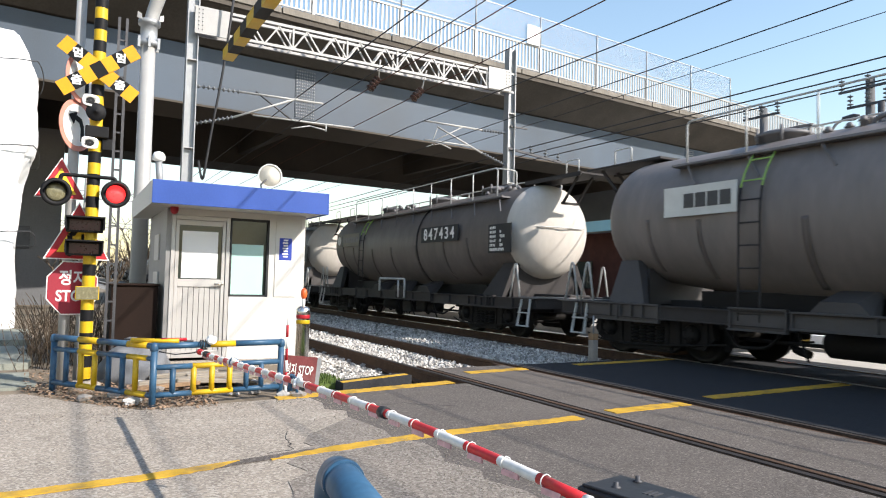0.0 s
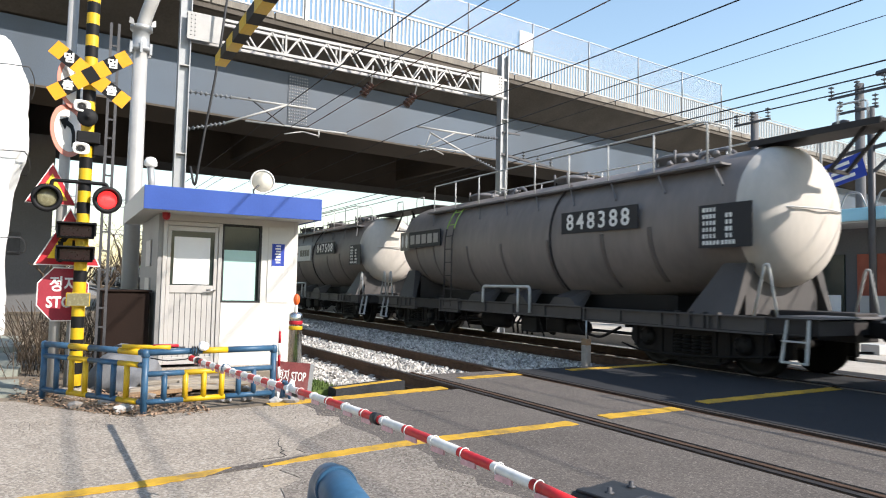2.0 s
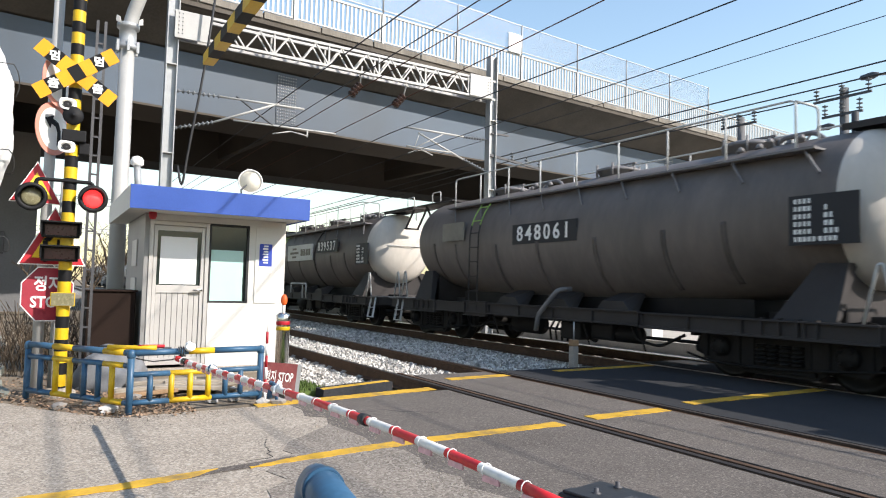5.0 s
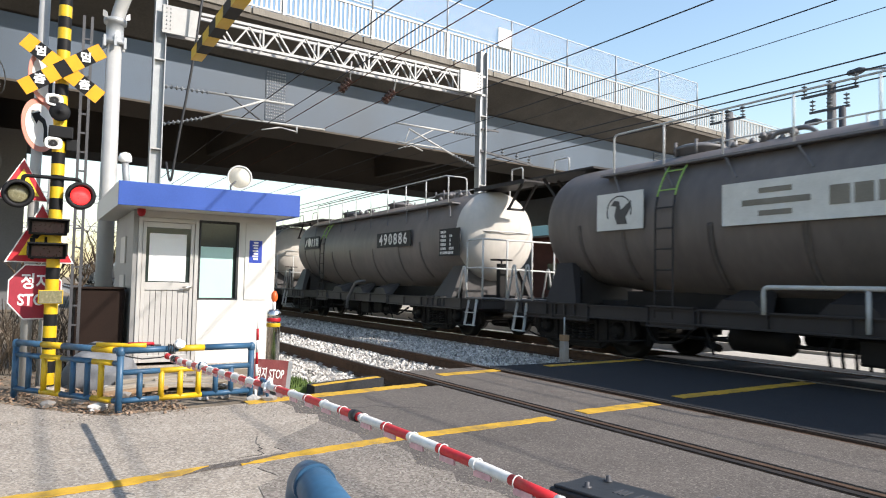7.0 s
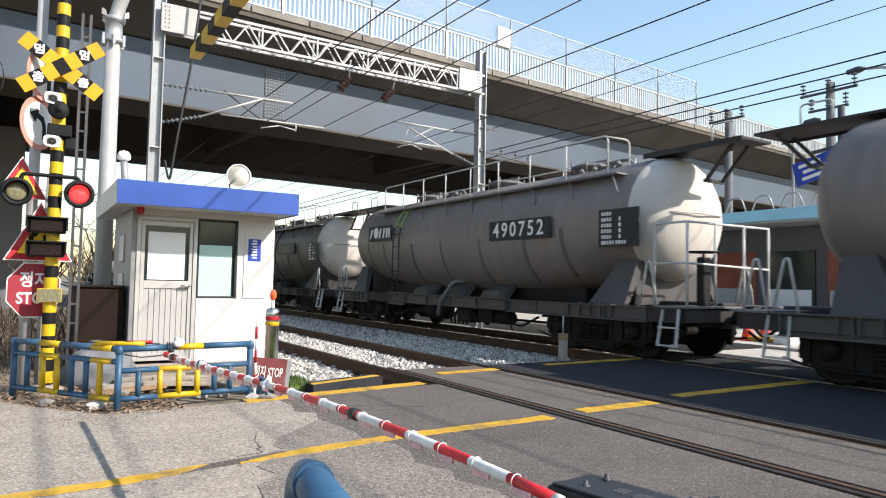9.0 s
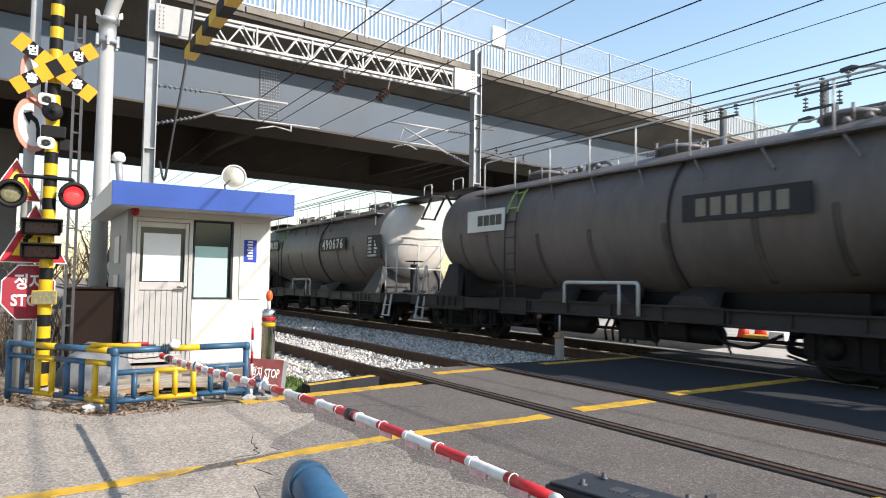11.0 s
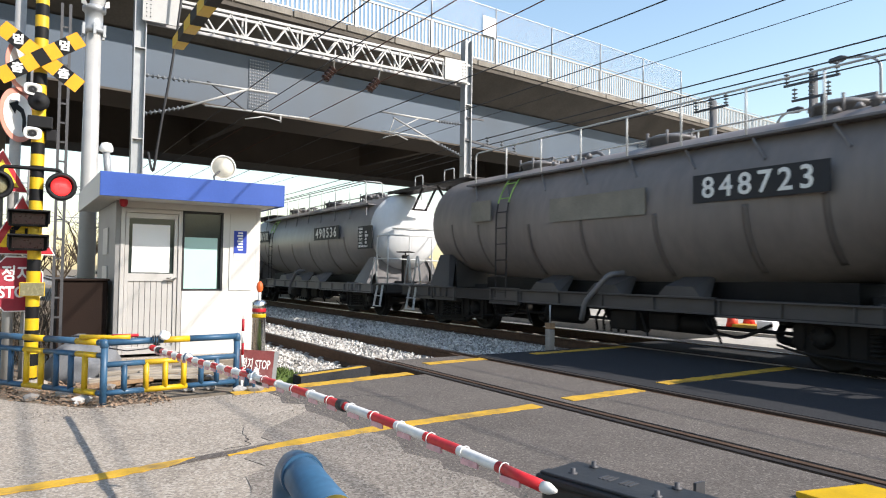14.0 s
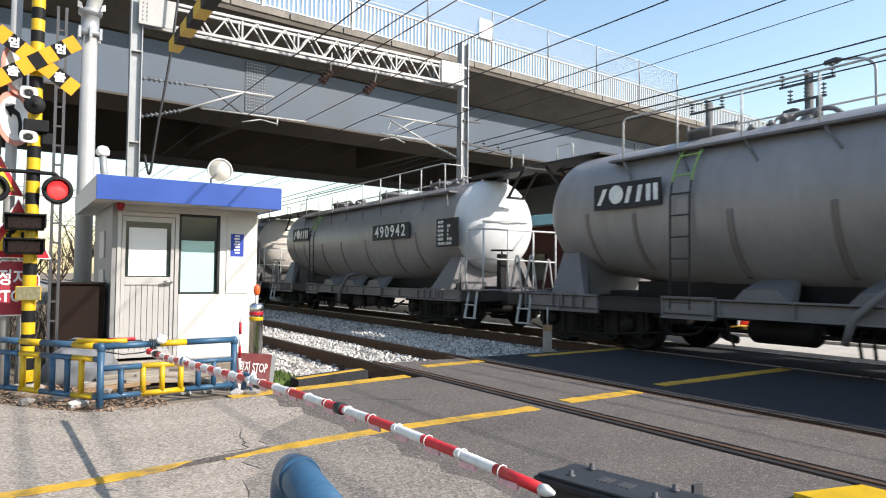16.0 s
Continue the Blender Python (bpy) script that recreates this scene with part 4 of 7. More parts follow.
        tube(bm, pts, r, 6, 0.08)
        S["end_cage"].append((name, mesh_of(name, bm, M["hand"])))
    bm = B()
    box(bm, (-0.07, -0.09, 0.88), (0.07, 0.09, 1.66), 0.02)
    lathe(bm, [(0.02, 1.66), (0.02, 1.74)], None, 8)
    ring = [(0.24 * math.cos(k * math.tau / 16), 0.24 * math.sin(k * math.tau / 16), 1.74) for k in range(17)]
    tube(bm, ring, 0.014, 5)
    for k in range(3):
        rod(bm, (0, 0, 1.74), ring[k * 5], 0.010, 5)
    S["brake_stand"] = mesh_of("hand_brake", bm, M["bogie"])
    bm = B()
    box(bm, (0, -0.09, 0.62), (0.42, 0.09, 0.86), 0.03)
    box(bm, (0.30, -0.17, 0.58), (0.50, 0.17, 0.92), 0.05)
    tube(bm, [(0.0, 0.4, 0.7), (0.25, 0.45, 0.40), (0.5, 0.4, 0.55)], 0.025, 6, 0.1)
    S["coupler"] = mesh_of("coupler", bm, M["bogie"])
    # dish end details: grab bar and round hatch ring
    bm = B()
    tube(bm, [(5.62, -0.92, 2.42), (5.94, -0.55, 2.42), (6.03, 0.0, 2.42), (5.94, 0.55, 2.42), (5.62, 0.92, 2.42)], 0.014, 5, 0.1)
    S["dish_bar"] = mesh_of("dish_grab_bar", bm, M["hand"])
    # brake gear under the floor
    bm = B()
    lathe(bm, [(0.0, -0.45), (0.17, -0.42), (0.2, -0.3), (0.2, 0.3), (0.17, 0.42), (0, 0.45)], pose(-0.9, 0.5, 0.50, 0, 90, 0), 14)
    lathe(bm, [(0.0, -0.4), (0.14, -0.36), (0.14, 0.36), (0, 0.4)], pose(1.6, -0.85, 0.46, 0, 90, 0), 12)
    box(bm, (0.2, -1.1, 0.30), (0.75, -0.7, 0.62), 0.03)
    lathe(bm, [(0.0, -0.50), (0.14, -0.48), (0.19, -0.42), (0.19, 0.42), (0.14, 0.48), (0, 0.50)], pose(-1.35, -0.62, 0.47, 0, 90, 0), 18)
    for k in range(5):
        tube(bm, [(-0.2 + 0.16 * k, -0.9, 0.62), (-0.22 + 0.17 * k, -1.0, 0.44), (-0.2 + 0.16 * k, -0.98, 0.24)], 0.022, 6, 0.05)
    box(bm, (0.95, -1.05, 0.34), (1.5, -0.55, 0.64), 0.05)
    tube(bm, [(2.0, -1.1, 0.64), (2.15, -1.12, 0.40), (2.6, -1.1, 0.34), (3.0, -1.0, 0.55)], 0.025, 6, 0.12)
    tube(bm, [(-3.1, -1.05, 0.6), (-2.9, -1.1, 0.33), (-2.4, -1.08, 0.36), (-2.2, -1.0, 0.62)], 0.025, 6, 0.12)
    rod(bm, (-3.6, -0.6, 0.42), (3.6, -0.6, 0.42), 0.03, 6)
    for x in (-2.6, 0.0, 2.6):
        tube(bm, [(x, -0.1, 0.48), (x, -0.2, 0.30), (x + 0.3, -0.3, 0.26)], 0.06, 8, 0.08)
    for x in (-1.9, 2.2, 0.9):
        bar(bm, (x, -1.2, 0.68), (x + 0.1, -1.1, 0.24), 0.04, 0.03)
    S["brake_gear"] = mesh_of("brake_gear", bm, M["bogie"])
    # bogie: side frames, springs, bolster
    bm = B()
    for s in (-1, 1):
        y = s * 1.0
        prof = [(-1.30, 0.40), (-1.24, 0.68), (-0.55, 0.74), (-0.45, 0.80), (0.45, 0.80), (0.55, 0.74), (1.24, 0.68), (1.30, 0.40), (1.12, 0.22), (0.70, 0.24), (0.48, 0.12), (-0.48, 0.12), (-0.70, 0.24), (-1.12, 0.22)]
        plate(bm, prof, Matrix(((1, 0, 0, 0), (0, 0, 1, y - 0.06), (0, 1, 0, 0), (0, 0, 0, 1))), 0.12)
        for x in (-AXLE, AXLE):
            lathe(bm, [(0.15, -0.02), (0.15, 0.11), (0.10, 0.16), (0, 0.165)], Matrix.Translation((x, y, 0.45)) @ pose(0, 0, 0, 90 if s < 0 else -90), 12)
        for x in (-0.26, -0.09, 0.09, 0.26):
            for k in range(5):
                lathe(bm, [(0.07, 0), (0.085, 0.02), (0.07, 0.04)], Matrix.Translation((x, y - s * -0.08, 0.27 + 0.055 * k)), 8)
        for x in (-0.62, -0.4, 0.4, 0.62):
            box(bm, (x - 0.03, y - 0.085, 0.22), (x + 0.03, y + 0.085, 0.74), 0.006)
        box(bm, (-0.5, y - 0.10, 0.16), (0.5, y + 0.10, 0.225), 0.01)
        box(bm, (-0.42, y - 0.12, 0.60), (0.42, y + 0.12, 0.70), 0.01)
        for x in (-AXLE, AXLE):
            box(bm, (x - 0.19, y - 0.10, 0.60), (x + 0.19, y + 0.10, 0.70), 0.01)
            for dx in (-0.26, 0.26):
                box(bm, (x + dx - 0.035, y - 0.09, 0.28), (x + dx + 0.035, y + 0.09, 0.64), 0.008)
            for q in range(4):
                rod(bm, (x + 0.1 * math.cos(q * math.pi / 2 + 0.78), y + s * 0.10, 0.45 + 0.1 * math.sin(q * math.pi / 2 + 0.78)), (x + 0.1 * math.cos(q * math.pi / 2 + 0.78), y + s * 0.19, 0.45 + 0.1 * math.sin(q * math.pi / 2 + 0.78)), 0.02, 6)
        for x in (-0.42, 0.42, -1.38, 1.38):
            bar(bm, (x, y * 0.78, 0.74), (x * 0.97, y * 0.80, 0.22), 0.05, 0.10)
            box(bm, (x - 0.07, y * 0.75 - 0.06, 0.28), (x + 0.07, y * 0.75 + 0.06, 0.56), 0.02)
        tube(bm, [(-1.5, y + s * 0.06, 0.30), (-1.1, y + s * 0.12, 0.22), (-0.3, y + s * 0.14, 0.20), (0.5, y + s * 0.12, 0.24), (1.5, y + s * 0.06, 0.34)], 0.018, 5, 0.2)
    for x in (-0.42, 0.42):
        rod(bm, (x, -0.95, 0.30), (x, 0.95, 0.30), 0.04, 8)
    for x in (-1.42, 1.42):
        box(bm, (x - 0.05, -1.04, 0.56), (x + 0.05, 1.04, 0.66), 0.01)
    box(bm, (-0.28, -1.0, 0.52), (0.28, 1.0, 0.72), 0.03)
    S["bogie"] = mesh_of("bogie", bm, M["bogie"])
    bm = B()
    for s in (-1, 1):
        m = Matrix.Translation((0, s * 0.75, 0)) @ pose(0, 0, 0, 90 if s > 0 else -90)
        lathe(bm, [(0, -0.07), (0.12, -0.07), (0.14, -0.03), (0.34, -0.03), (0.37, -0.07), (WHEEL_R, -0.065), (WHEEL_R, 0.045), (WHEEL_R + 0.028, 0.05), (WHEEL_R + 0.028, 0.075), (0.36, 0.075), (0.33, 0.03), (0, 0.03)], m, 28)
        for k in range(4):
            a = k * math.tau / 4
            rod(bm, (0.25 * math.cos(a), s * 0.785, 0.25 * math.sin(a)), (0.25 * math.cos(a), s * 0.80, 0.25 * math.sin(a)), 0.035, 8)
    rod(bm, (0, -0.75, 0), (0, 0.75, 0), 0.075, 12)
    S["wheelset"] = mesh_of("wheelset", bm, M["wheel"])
    return S


SHARED = wagon_meshes()
TANKS = {}
for _key in ("tank", "tank_light", "tank_dark"):
    _copy = SHARED["tank"].copy()
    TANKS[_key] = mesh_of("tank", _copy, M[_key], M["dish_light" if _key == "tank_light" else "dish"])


def repaint(me, material):
    me = me.copy()
    me.materials.clear()
    me.materials.append(material)
    return me


# saddles and sills take the paint of their wagon
PAINTED = {}
for _key, _paint in (("tank", "frame_mid"), ("tank_light", "frame_light"), ("tank_dark", "frame")):
    PAINTED[_key] = {k: repaint(SHARED[k], M[_paint]) for k in ("saddle", "support_pad", "support_pad_far", "end_platform")}
    PAINTED[_key]["bands"] = [repaint(me, M[{"tank": "tank_dark", "tank_light": "tank", "tank_dark": "band"}[_key]]) for me in SHARED["bands"]]
    PAINTED[_key]["side_plate"] = [repaint(me, M[_paint]) for me in SHARED["side_plate"]]


def wagon_sign(t, kind):
    """The owner's panel, drawn as plain shapes."""
    y = -TANK_R - 0.045
    if kind == "oval":
        bm = B()
        plate(bm, rect(1.38, 0.42), facing_side(-3.60, y, 2.50), 0.02)
        p = part("owner_panel", bm, M["plate_black"], t, "black panel with white emblem bars")
        for x, w in ((-0.50, 0.22), (0.06, 0.16), (0.28, 0.14), (0.46, 0.09), (0.60, 0.08)):
            part("emblem_bar", plate(B(), [(x - w / 2, -0.13), (x - w / 2 + 0.08, -0.13), (x + w / 2, 0.13), (x + w / 2 - 0.09, 0.13)], facing_side(-3.60, y - 0.022, 2.50), 0.004), M["letter"], p)
        part("emblem", plate(B(), ngon(0.15, 20), facing_side(-3.80, y - 0.022, 2.52), 0.005), M["letter"], p)
    elif kind == "bird":
        bm = B()
        plate(bm, rect(1.02, 0.62), facing_side(-3.50, y, 2.44), 0.02)
        p = part("owner_panel", bm, M["plate_white"], t, "white panel with a dark emblem")
        bm = B()
        plate(bm, [(-0.06, -0.22), (0.16, -0.22), (0.12, -0.10), (0.24, 0.05), (0.24, 0.16), (0.02, 0.02), (-0.02, 0.16), (-0.12, 0.18), (-0.20, 0.10), (-0.08, 0.08), (-0.12, -0.08)], facing_side(-3.48, y - 0.022, 2.44), 0.005)
        ring = [facing_side(-3.50, y - 0.024, 2.44) @ Vector((0.27 * math.cos(radians(a)), 0.25 * math.sin(radians(a)), 0)) for a in range(-20, 215, 15)]
        tube(bm, ring, 0.010, 5)
        part("emblem", bm, M["letter_dark"], p)
        bm = B()
        plate(bm, rect(2.68, 0.58), facing_side(-0.16, y - 0.02, 2.35), 0.06)
        p = part("owner_panel", bm, M["plate_white"], t, "white panel with grey bars for lettering")
        for x, z, w, h in ((-0.55, 0.15, 0.46, 0.07), (-0.55, -0.15, 0.46, 0.07), (-0.55, 0.0, 0.95, 0.08), (0.28, 0.0, 0.24, 0.24), (0.56, 0.0, 0.22, 0.24), (0.83, 0.0, 0.22, 0.24), (1.09, 0.0, 0.20, 0.24)):
            part("emblem_bar", plate(B(), rect(w, h), facing_side(-0.16 + x, y - 0.082, 2.35 + z), 0.004), M["plate_grime"], p)
    elif kind == "cast":
        part("owner_panel", plate(B(), rect(0.52, 0.50), facing_side(-5.0, y, 2.40), 0.02), M["plate_grime"], t, "grimy panel with a pale emblem")
        for x, w, h in ((-5.12, 0.10, 0.34), (-4.88, 0.14, 0.38)):
            part("emblem", plate(B(), ngon(h / 2, 12, 0.2, w / h), facing_side(x, y - 0.022, 2.40), 0.004), M["plate_white"], t)
        p = part("owner_panel", plate(B(), rect(1.72, 0.42), facing_side(-3.86, y, 2.42), 0.03), M["plate_black"], t, "dark panel with faded pale bars")
        for k in range(5):
            part("emblem_bar", plate(B(), rect(0.24, 0.24), facing_side(-4.50 + 0.32 * k, y - 0.034, 2.42), 0.004), M["tank_light"], p)
    elif kind == "plate":
        part("owner_panel", plate(B(), rect(0.95, 0.42), facing_side(-3.5, y, 2.50), 0.02), M["plate_grime"], t, "small grimy blank panel")
    elif kind == "plain":
        for x, w, z in ((-3.25, 0.68, 2.48), (0.0, 2.2, 2.34)):
            part("owner_panel", plate(B(), rect(w, 0.42), facing_side(x, y - 0.03, z), 0.02), M["plate_grime"], t, "grimy blank panel")
    elif kind == "white":
        bm = B()
        plate(bm, rect(1.34, 0.46), facing_side(-3.44, y, 2.50), 0.02)
        p = part("owner_panel", bm, M["plate_white"], t, "dusty white panel with dark bars")
        for k in range(4):
            part("emblem_bar", plate(B(), rect(0.19, 0.22), facing_side(-3.62 + 0.22 * k, y - 0.022, 2.50), 0.004), M["letter_dark"], p)
    elif kind == "grime":
        bm = B()
        plate(bm, rect(0.46, 0.44), facing_side(-4.60, y, 2.48), 0.02)
        p = part("owner_panel", bm, M["plate_grime"], t, "small grimy panel with a worn disc")
        bm = B()
        plate(bm, ngon(0.15, 16), facing_side(-4.60, y - 0.022, 2.48), 0.004)
        part("emblem", bm, M["plate_white"], p)
        bm = B()
        plate(bm, rect(1.46, 0.42), facing_side(-3.55, y, 2.48), 0.02)
        p = part("owner_panel", bm, M["plate_grime"], t, "long grimy panel with faded bars")
        for k in range(6):
            part("emblem_bar", plate(B(), rect(0.17, 0.18), facing_side(-4.12 + 0.225 * k, y - 0.022, 2.48), 0.004), M["frame_light"], p)


def wagon(n, number, sign, tank="tank", cage=False, rack=True):
    """One wagon; its origin is at mid-length on the rail head, it runs towards +x."""
    t = thing("tank_wagon", None, f"{'silver' if tank == 'tank_light' else 'sooty' if tank == 'tank_dark' else 'dusty'} grey cement tank wagon {number} rolling on the far track".replace("  ", " "), "rail wagon", "cement train")

    def put(name, key, x=0.0, label="", parent=None, turn=0):
        ob = new(name, SHARED[key] if isinstance(key, str) else key)
        ob.parent = parent or t
        ob.matrix_basis = Matrix.Translation((x, 0, 0)) @ pose(0, 0, 0, 0, 0, turn)
        if label:
            ob["label"] = label
        return ob
    body = put("tank", TANKS[tank])
    coat = PAINTED[tank]
    for me in coat["bands"]:
        put("stiffener_band", me, parent=body)
    put("dish_grab_bar", "dish_bar", parent=body)
    put("underframe", "underframe")
    for me in coat["side_plate"]:
        put("side_plate", me)
    put("saddle", coat["saddle"], 5.0)
    put("saddle", coat["saddle"], -5.0, turn=180)
    for x in (-1.35, 0.15, 1.65):
        put("support_pad", coat["support_pad"], x)
        put("support_pad", coat["support_pad_far"], x)
    for x in (-2.6, 0.0, 2.6):
        put("discharge_chute", "chutes", x)
    put("walkway", "walkway")
    put("end_plank", "end_plank")
    put("end_plank", "end_plank", turn=180)
    put("railing", "railing", label="pale grey walkway railing")
    for x in (-2.9, 0.55, 3.4):
        put("hatch", "hatch", x)
    for x in (-1.4, 4.1):
        put("vent_pipe", "vent_pipe", x)
    put("ladder", "ladder", -2.55)
    if rack or number in ("490942", "847508"):
        put("ladder_top", "ladder_top", -2.55, "faded green ladder top")
    else:
        put("ladder_top", "ladder_top", -2.55)
    if rack:
        put("side_pipe", "side_pipe", 1.35)
        put("hose_rack", "hose_rack", 0.1, "bent pale pipe rack")
    else:
        put("drain_hose", "drain_hose", 0.2)
    put("step_ladder", "step", 6.45)
    put("step_ladder", "step", -6.0)
    for x in (5.95, -5.95):
        put("grab_rail", "grab_rail", x)
    put("grab_rail", "grab_rail", 5.95, turn=0).matrix_basis = pose(5.95, 0, 0, 0, 0, 0) @ Matrix.Translation((0, 2.44, 0))
    put("grab_rail", "grab_rail", -6.38)
    put("end_platform", SHARED["end_platform"] if tank != "tank_light" else coat["end_platform"], 6.72)
    put("end_platform", "end_platform", -6.17)
    if cage:
        cage_rail = None
        for name, me in SHARED["end_cage"]:
            if cage_rail is None:
                cage_rail = put(name, me, 6.66, "tall pale railing round the end platform")
            else:
                put(name, me, parent=cage_rail)
        put("hand_brake", "brake_stand", 6.45).matrix_basis = pose(6.45, -0.55, 0)
    put("coupler", "coupler", 6.55)
    put("coupler", "coupler", -6.55, turn=180)
    put("brake_gear", "brake_gear")
    # number and data panels
    y = -TANK_R - 0.045
    bm = B()
    xn, zn = {"848388": (2.66, 2.42), "847508": (2.60, 2.46), "839537": (2.47, 2.49), "848723": (2.93, 2.43), "847434": (2.58, 2.38), "848061": (-0.17, 2.30),
              "490886": (2.52, 2.34), "490752": (2.63, 2.27), "490676": (2.45, 2.32), "490536": (2.66, 2.38), "490942": (2.68, 2.30)}.get(number, (2.58, 2.32))
    plate(bm, rect(1.95, 0.40), facing_side(xn, y, zn), 0.02)
    p = part("number_panel", bm, M["plate_black"], t, "black panel with white running number")
    if number:
        for k, digit in enumerate(number):
            words("digit", digit, 0.415, facing_side(xn - 0.015 + 0.283 * (k - 2.5), y - 0.024, zn - 0.005), M["letter"], p, 0.004, 1.02, 0.006)
    else:
        bm = B()
        for k in range(6):
            plate(bm, rect(0.17, 0.26), facing_side(xn - 0.65 + 0.25 * k, y - 0.022, zn), 0.003)
        part("number_bars", bm, M["plate_grime"], p)
    bm = B()
    y += 0.07
    plate(bm, rect(0.90, 0.64), facing_side(5.26, y, 2.16), 0.02)
    for x in (5.0, 5.3):
        box(bm, (x - 0.02, y, 2.10), (x + 0.02, y + 0.22, 2.16))
    p = part("data_panel", bm, M["plate_black"], t, "black panel with rows of white data")
    bm = B()
    rnd = random.Random(n)
    for k in range(6):
        z = 2.405 - 0.098 * k
        for i in range(4 if k < 5 else 9):
            plate(bm, rect(rnd.uniform(0.030, 0.046), 0.062), facing_side(4.90 + 0.062 * i + (0.02 if i > 4 else 0), y - 0.022, z), 0.003)
        if 0 < k < 5:
            for i in range(rnd.choice((1, 2, 2, 3))):
                plate(bm, rect(rnd.uniform(0.03, 0.05), 0.066), facing_side(5.30 + 0.066 * i, y - 0.022, z), 0.003)
    tagged(part("data_lettering", bm, M["letter"], p), kind="stuff")
    wagon_sign(t, sign)
    # bogies and wheelsets
    wheels = []
    for bx in (BOGIE_X, -BOGIE_X):
        bg = put("bogie", "bogie", bx)
        for ax in (AXLE, -AXLE):
            wheels.append(put("wheelset", "wheelset", ax, parent=bg))
    return t, wheels, n


WAGONS = [wagon(*w) for w in (
    (-1, "", "grime", "tank_dark", False, False),
    (0, "", "white", "tank", False, False),
    (1, "847434", "grime", "tank_dark", False, True),
    (2, "848388", "cast", "tank", False, True),
    (3, "847508", "bird", "tank", False, True),
    (4, "848061", "plate", "tank_dark", True, False),
    (5, "839537", "bird", "tank_dark", False, True),
    (6, "490886", "oval", "tank", True, False),
    (7, "490752", "oval", "tank", True, False),
    (8, "", "white", "tank_dark", False, True),
    (9, "490676", "oval", "tank", True, True),
    (10, "848723", "plain", "tank", True, False),
    (11, "490536", "oval", "tank_light", True, False),
    (12, "490942", "oval", "tank_light", True, False),
    (13, "", "plain", "tank", True, False),
    (14, "", "plain", "tank_dark", False, True),
    (15, "", "plain", "tank", False, True),
)]


def drive():
    """The train rolls along the far track; its wheels turn as they roll."""
    frames = int(SECONDS * FPS)
    for t, wheels, n in WAGONS:
        rows = [(k / 2, pose(run(k / 2) - WAGON_PITCH * n + WAGON_FIRST + (0.16 if n == 3 else 0.0), FAR_CENTRE, 0.004)) for k in range(int(SECONDS * 2) + 1)]
        walk(t, rows)
        for w in wheels:
            x = w.matrix_basis.translation.x
            walk(w, [(k / FPS, Matrix.Translation((x, 0, WHEEL_R)) @ Matrix.Rotation((run(k / FPS) / WHEEL_R) % math.tau, 4, "Y")) for k in range(0, frames + 1, 2)])


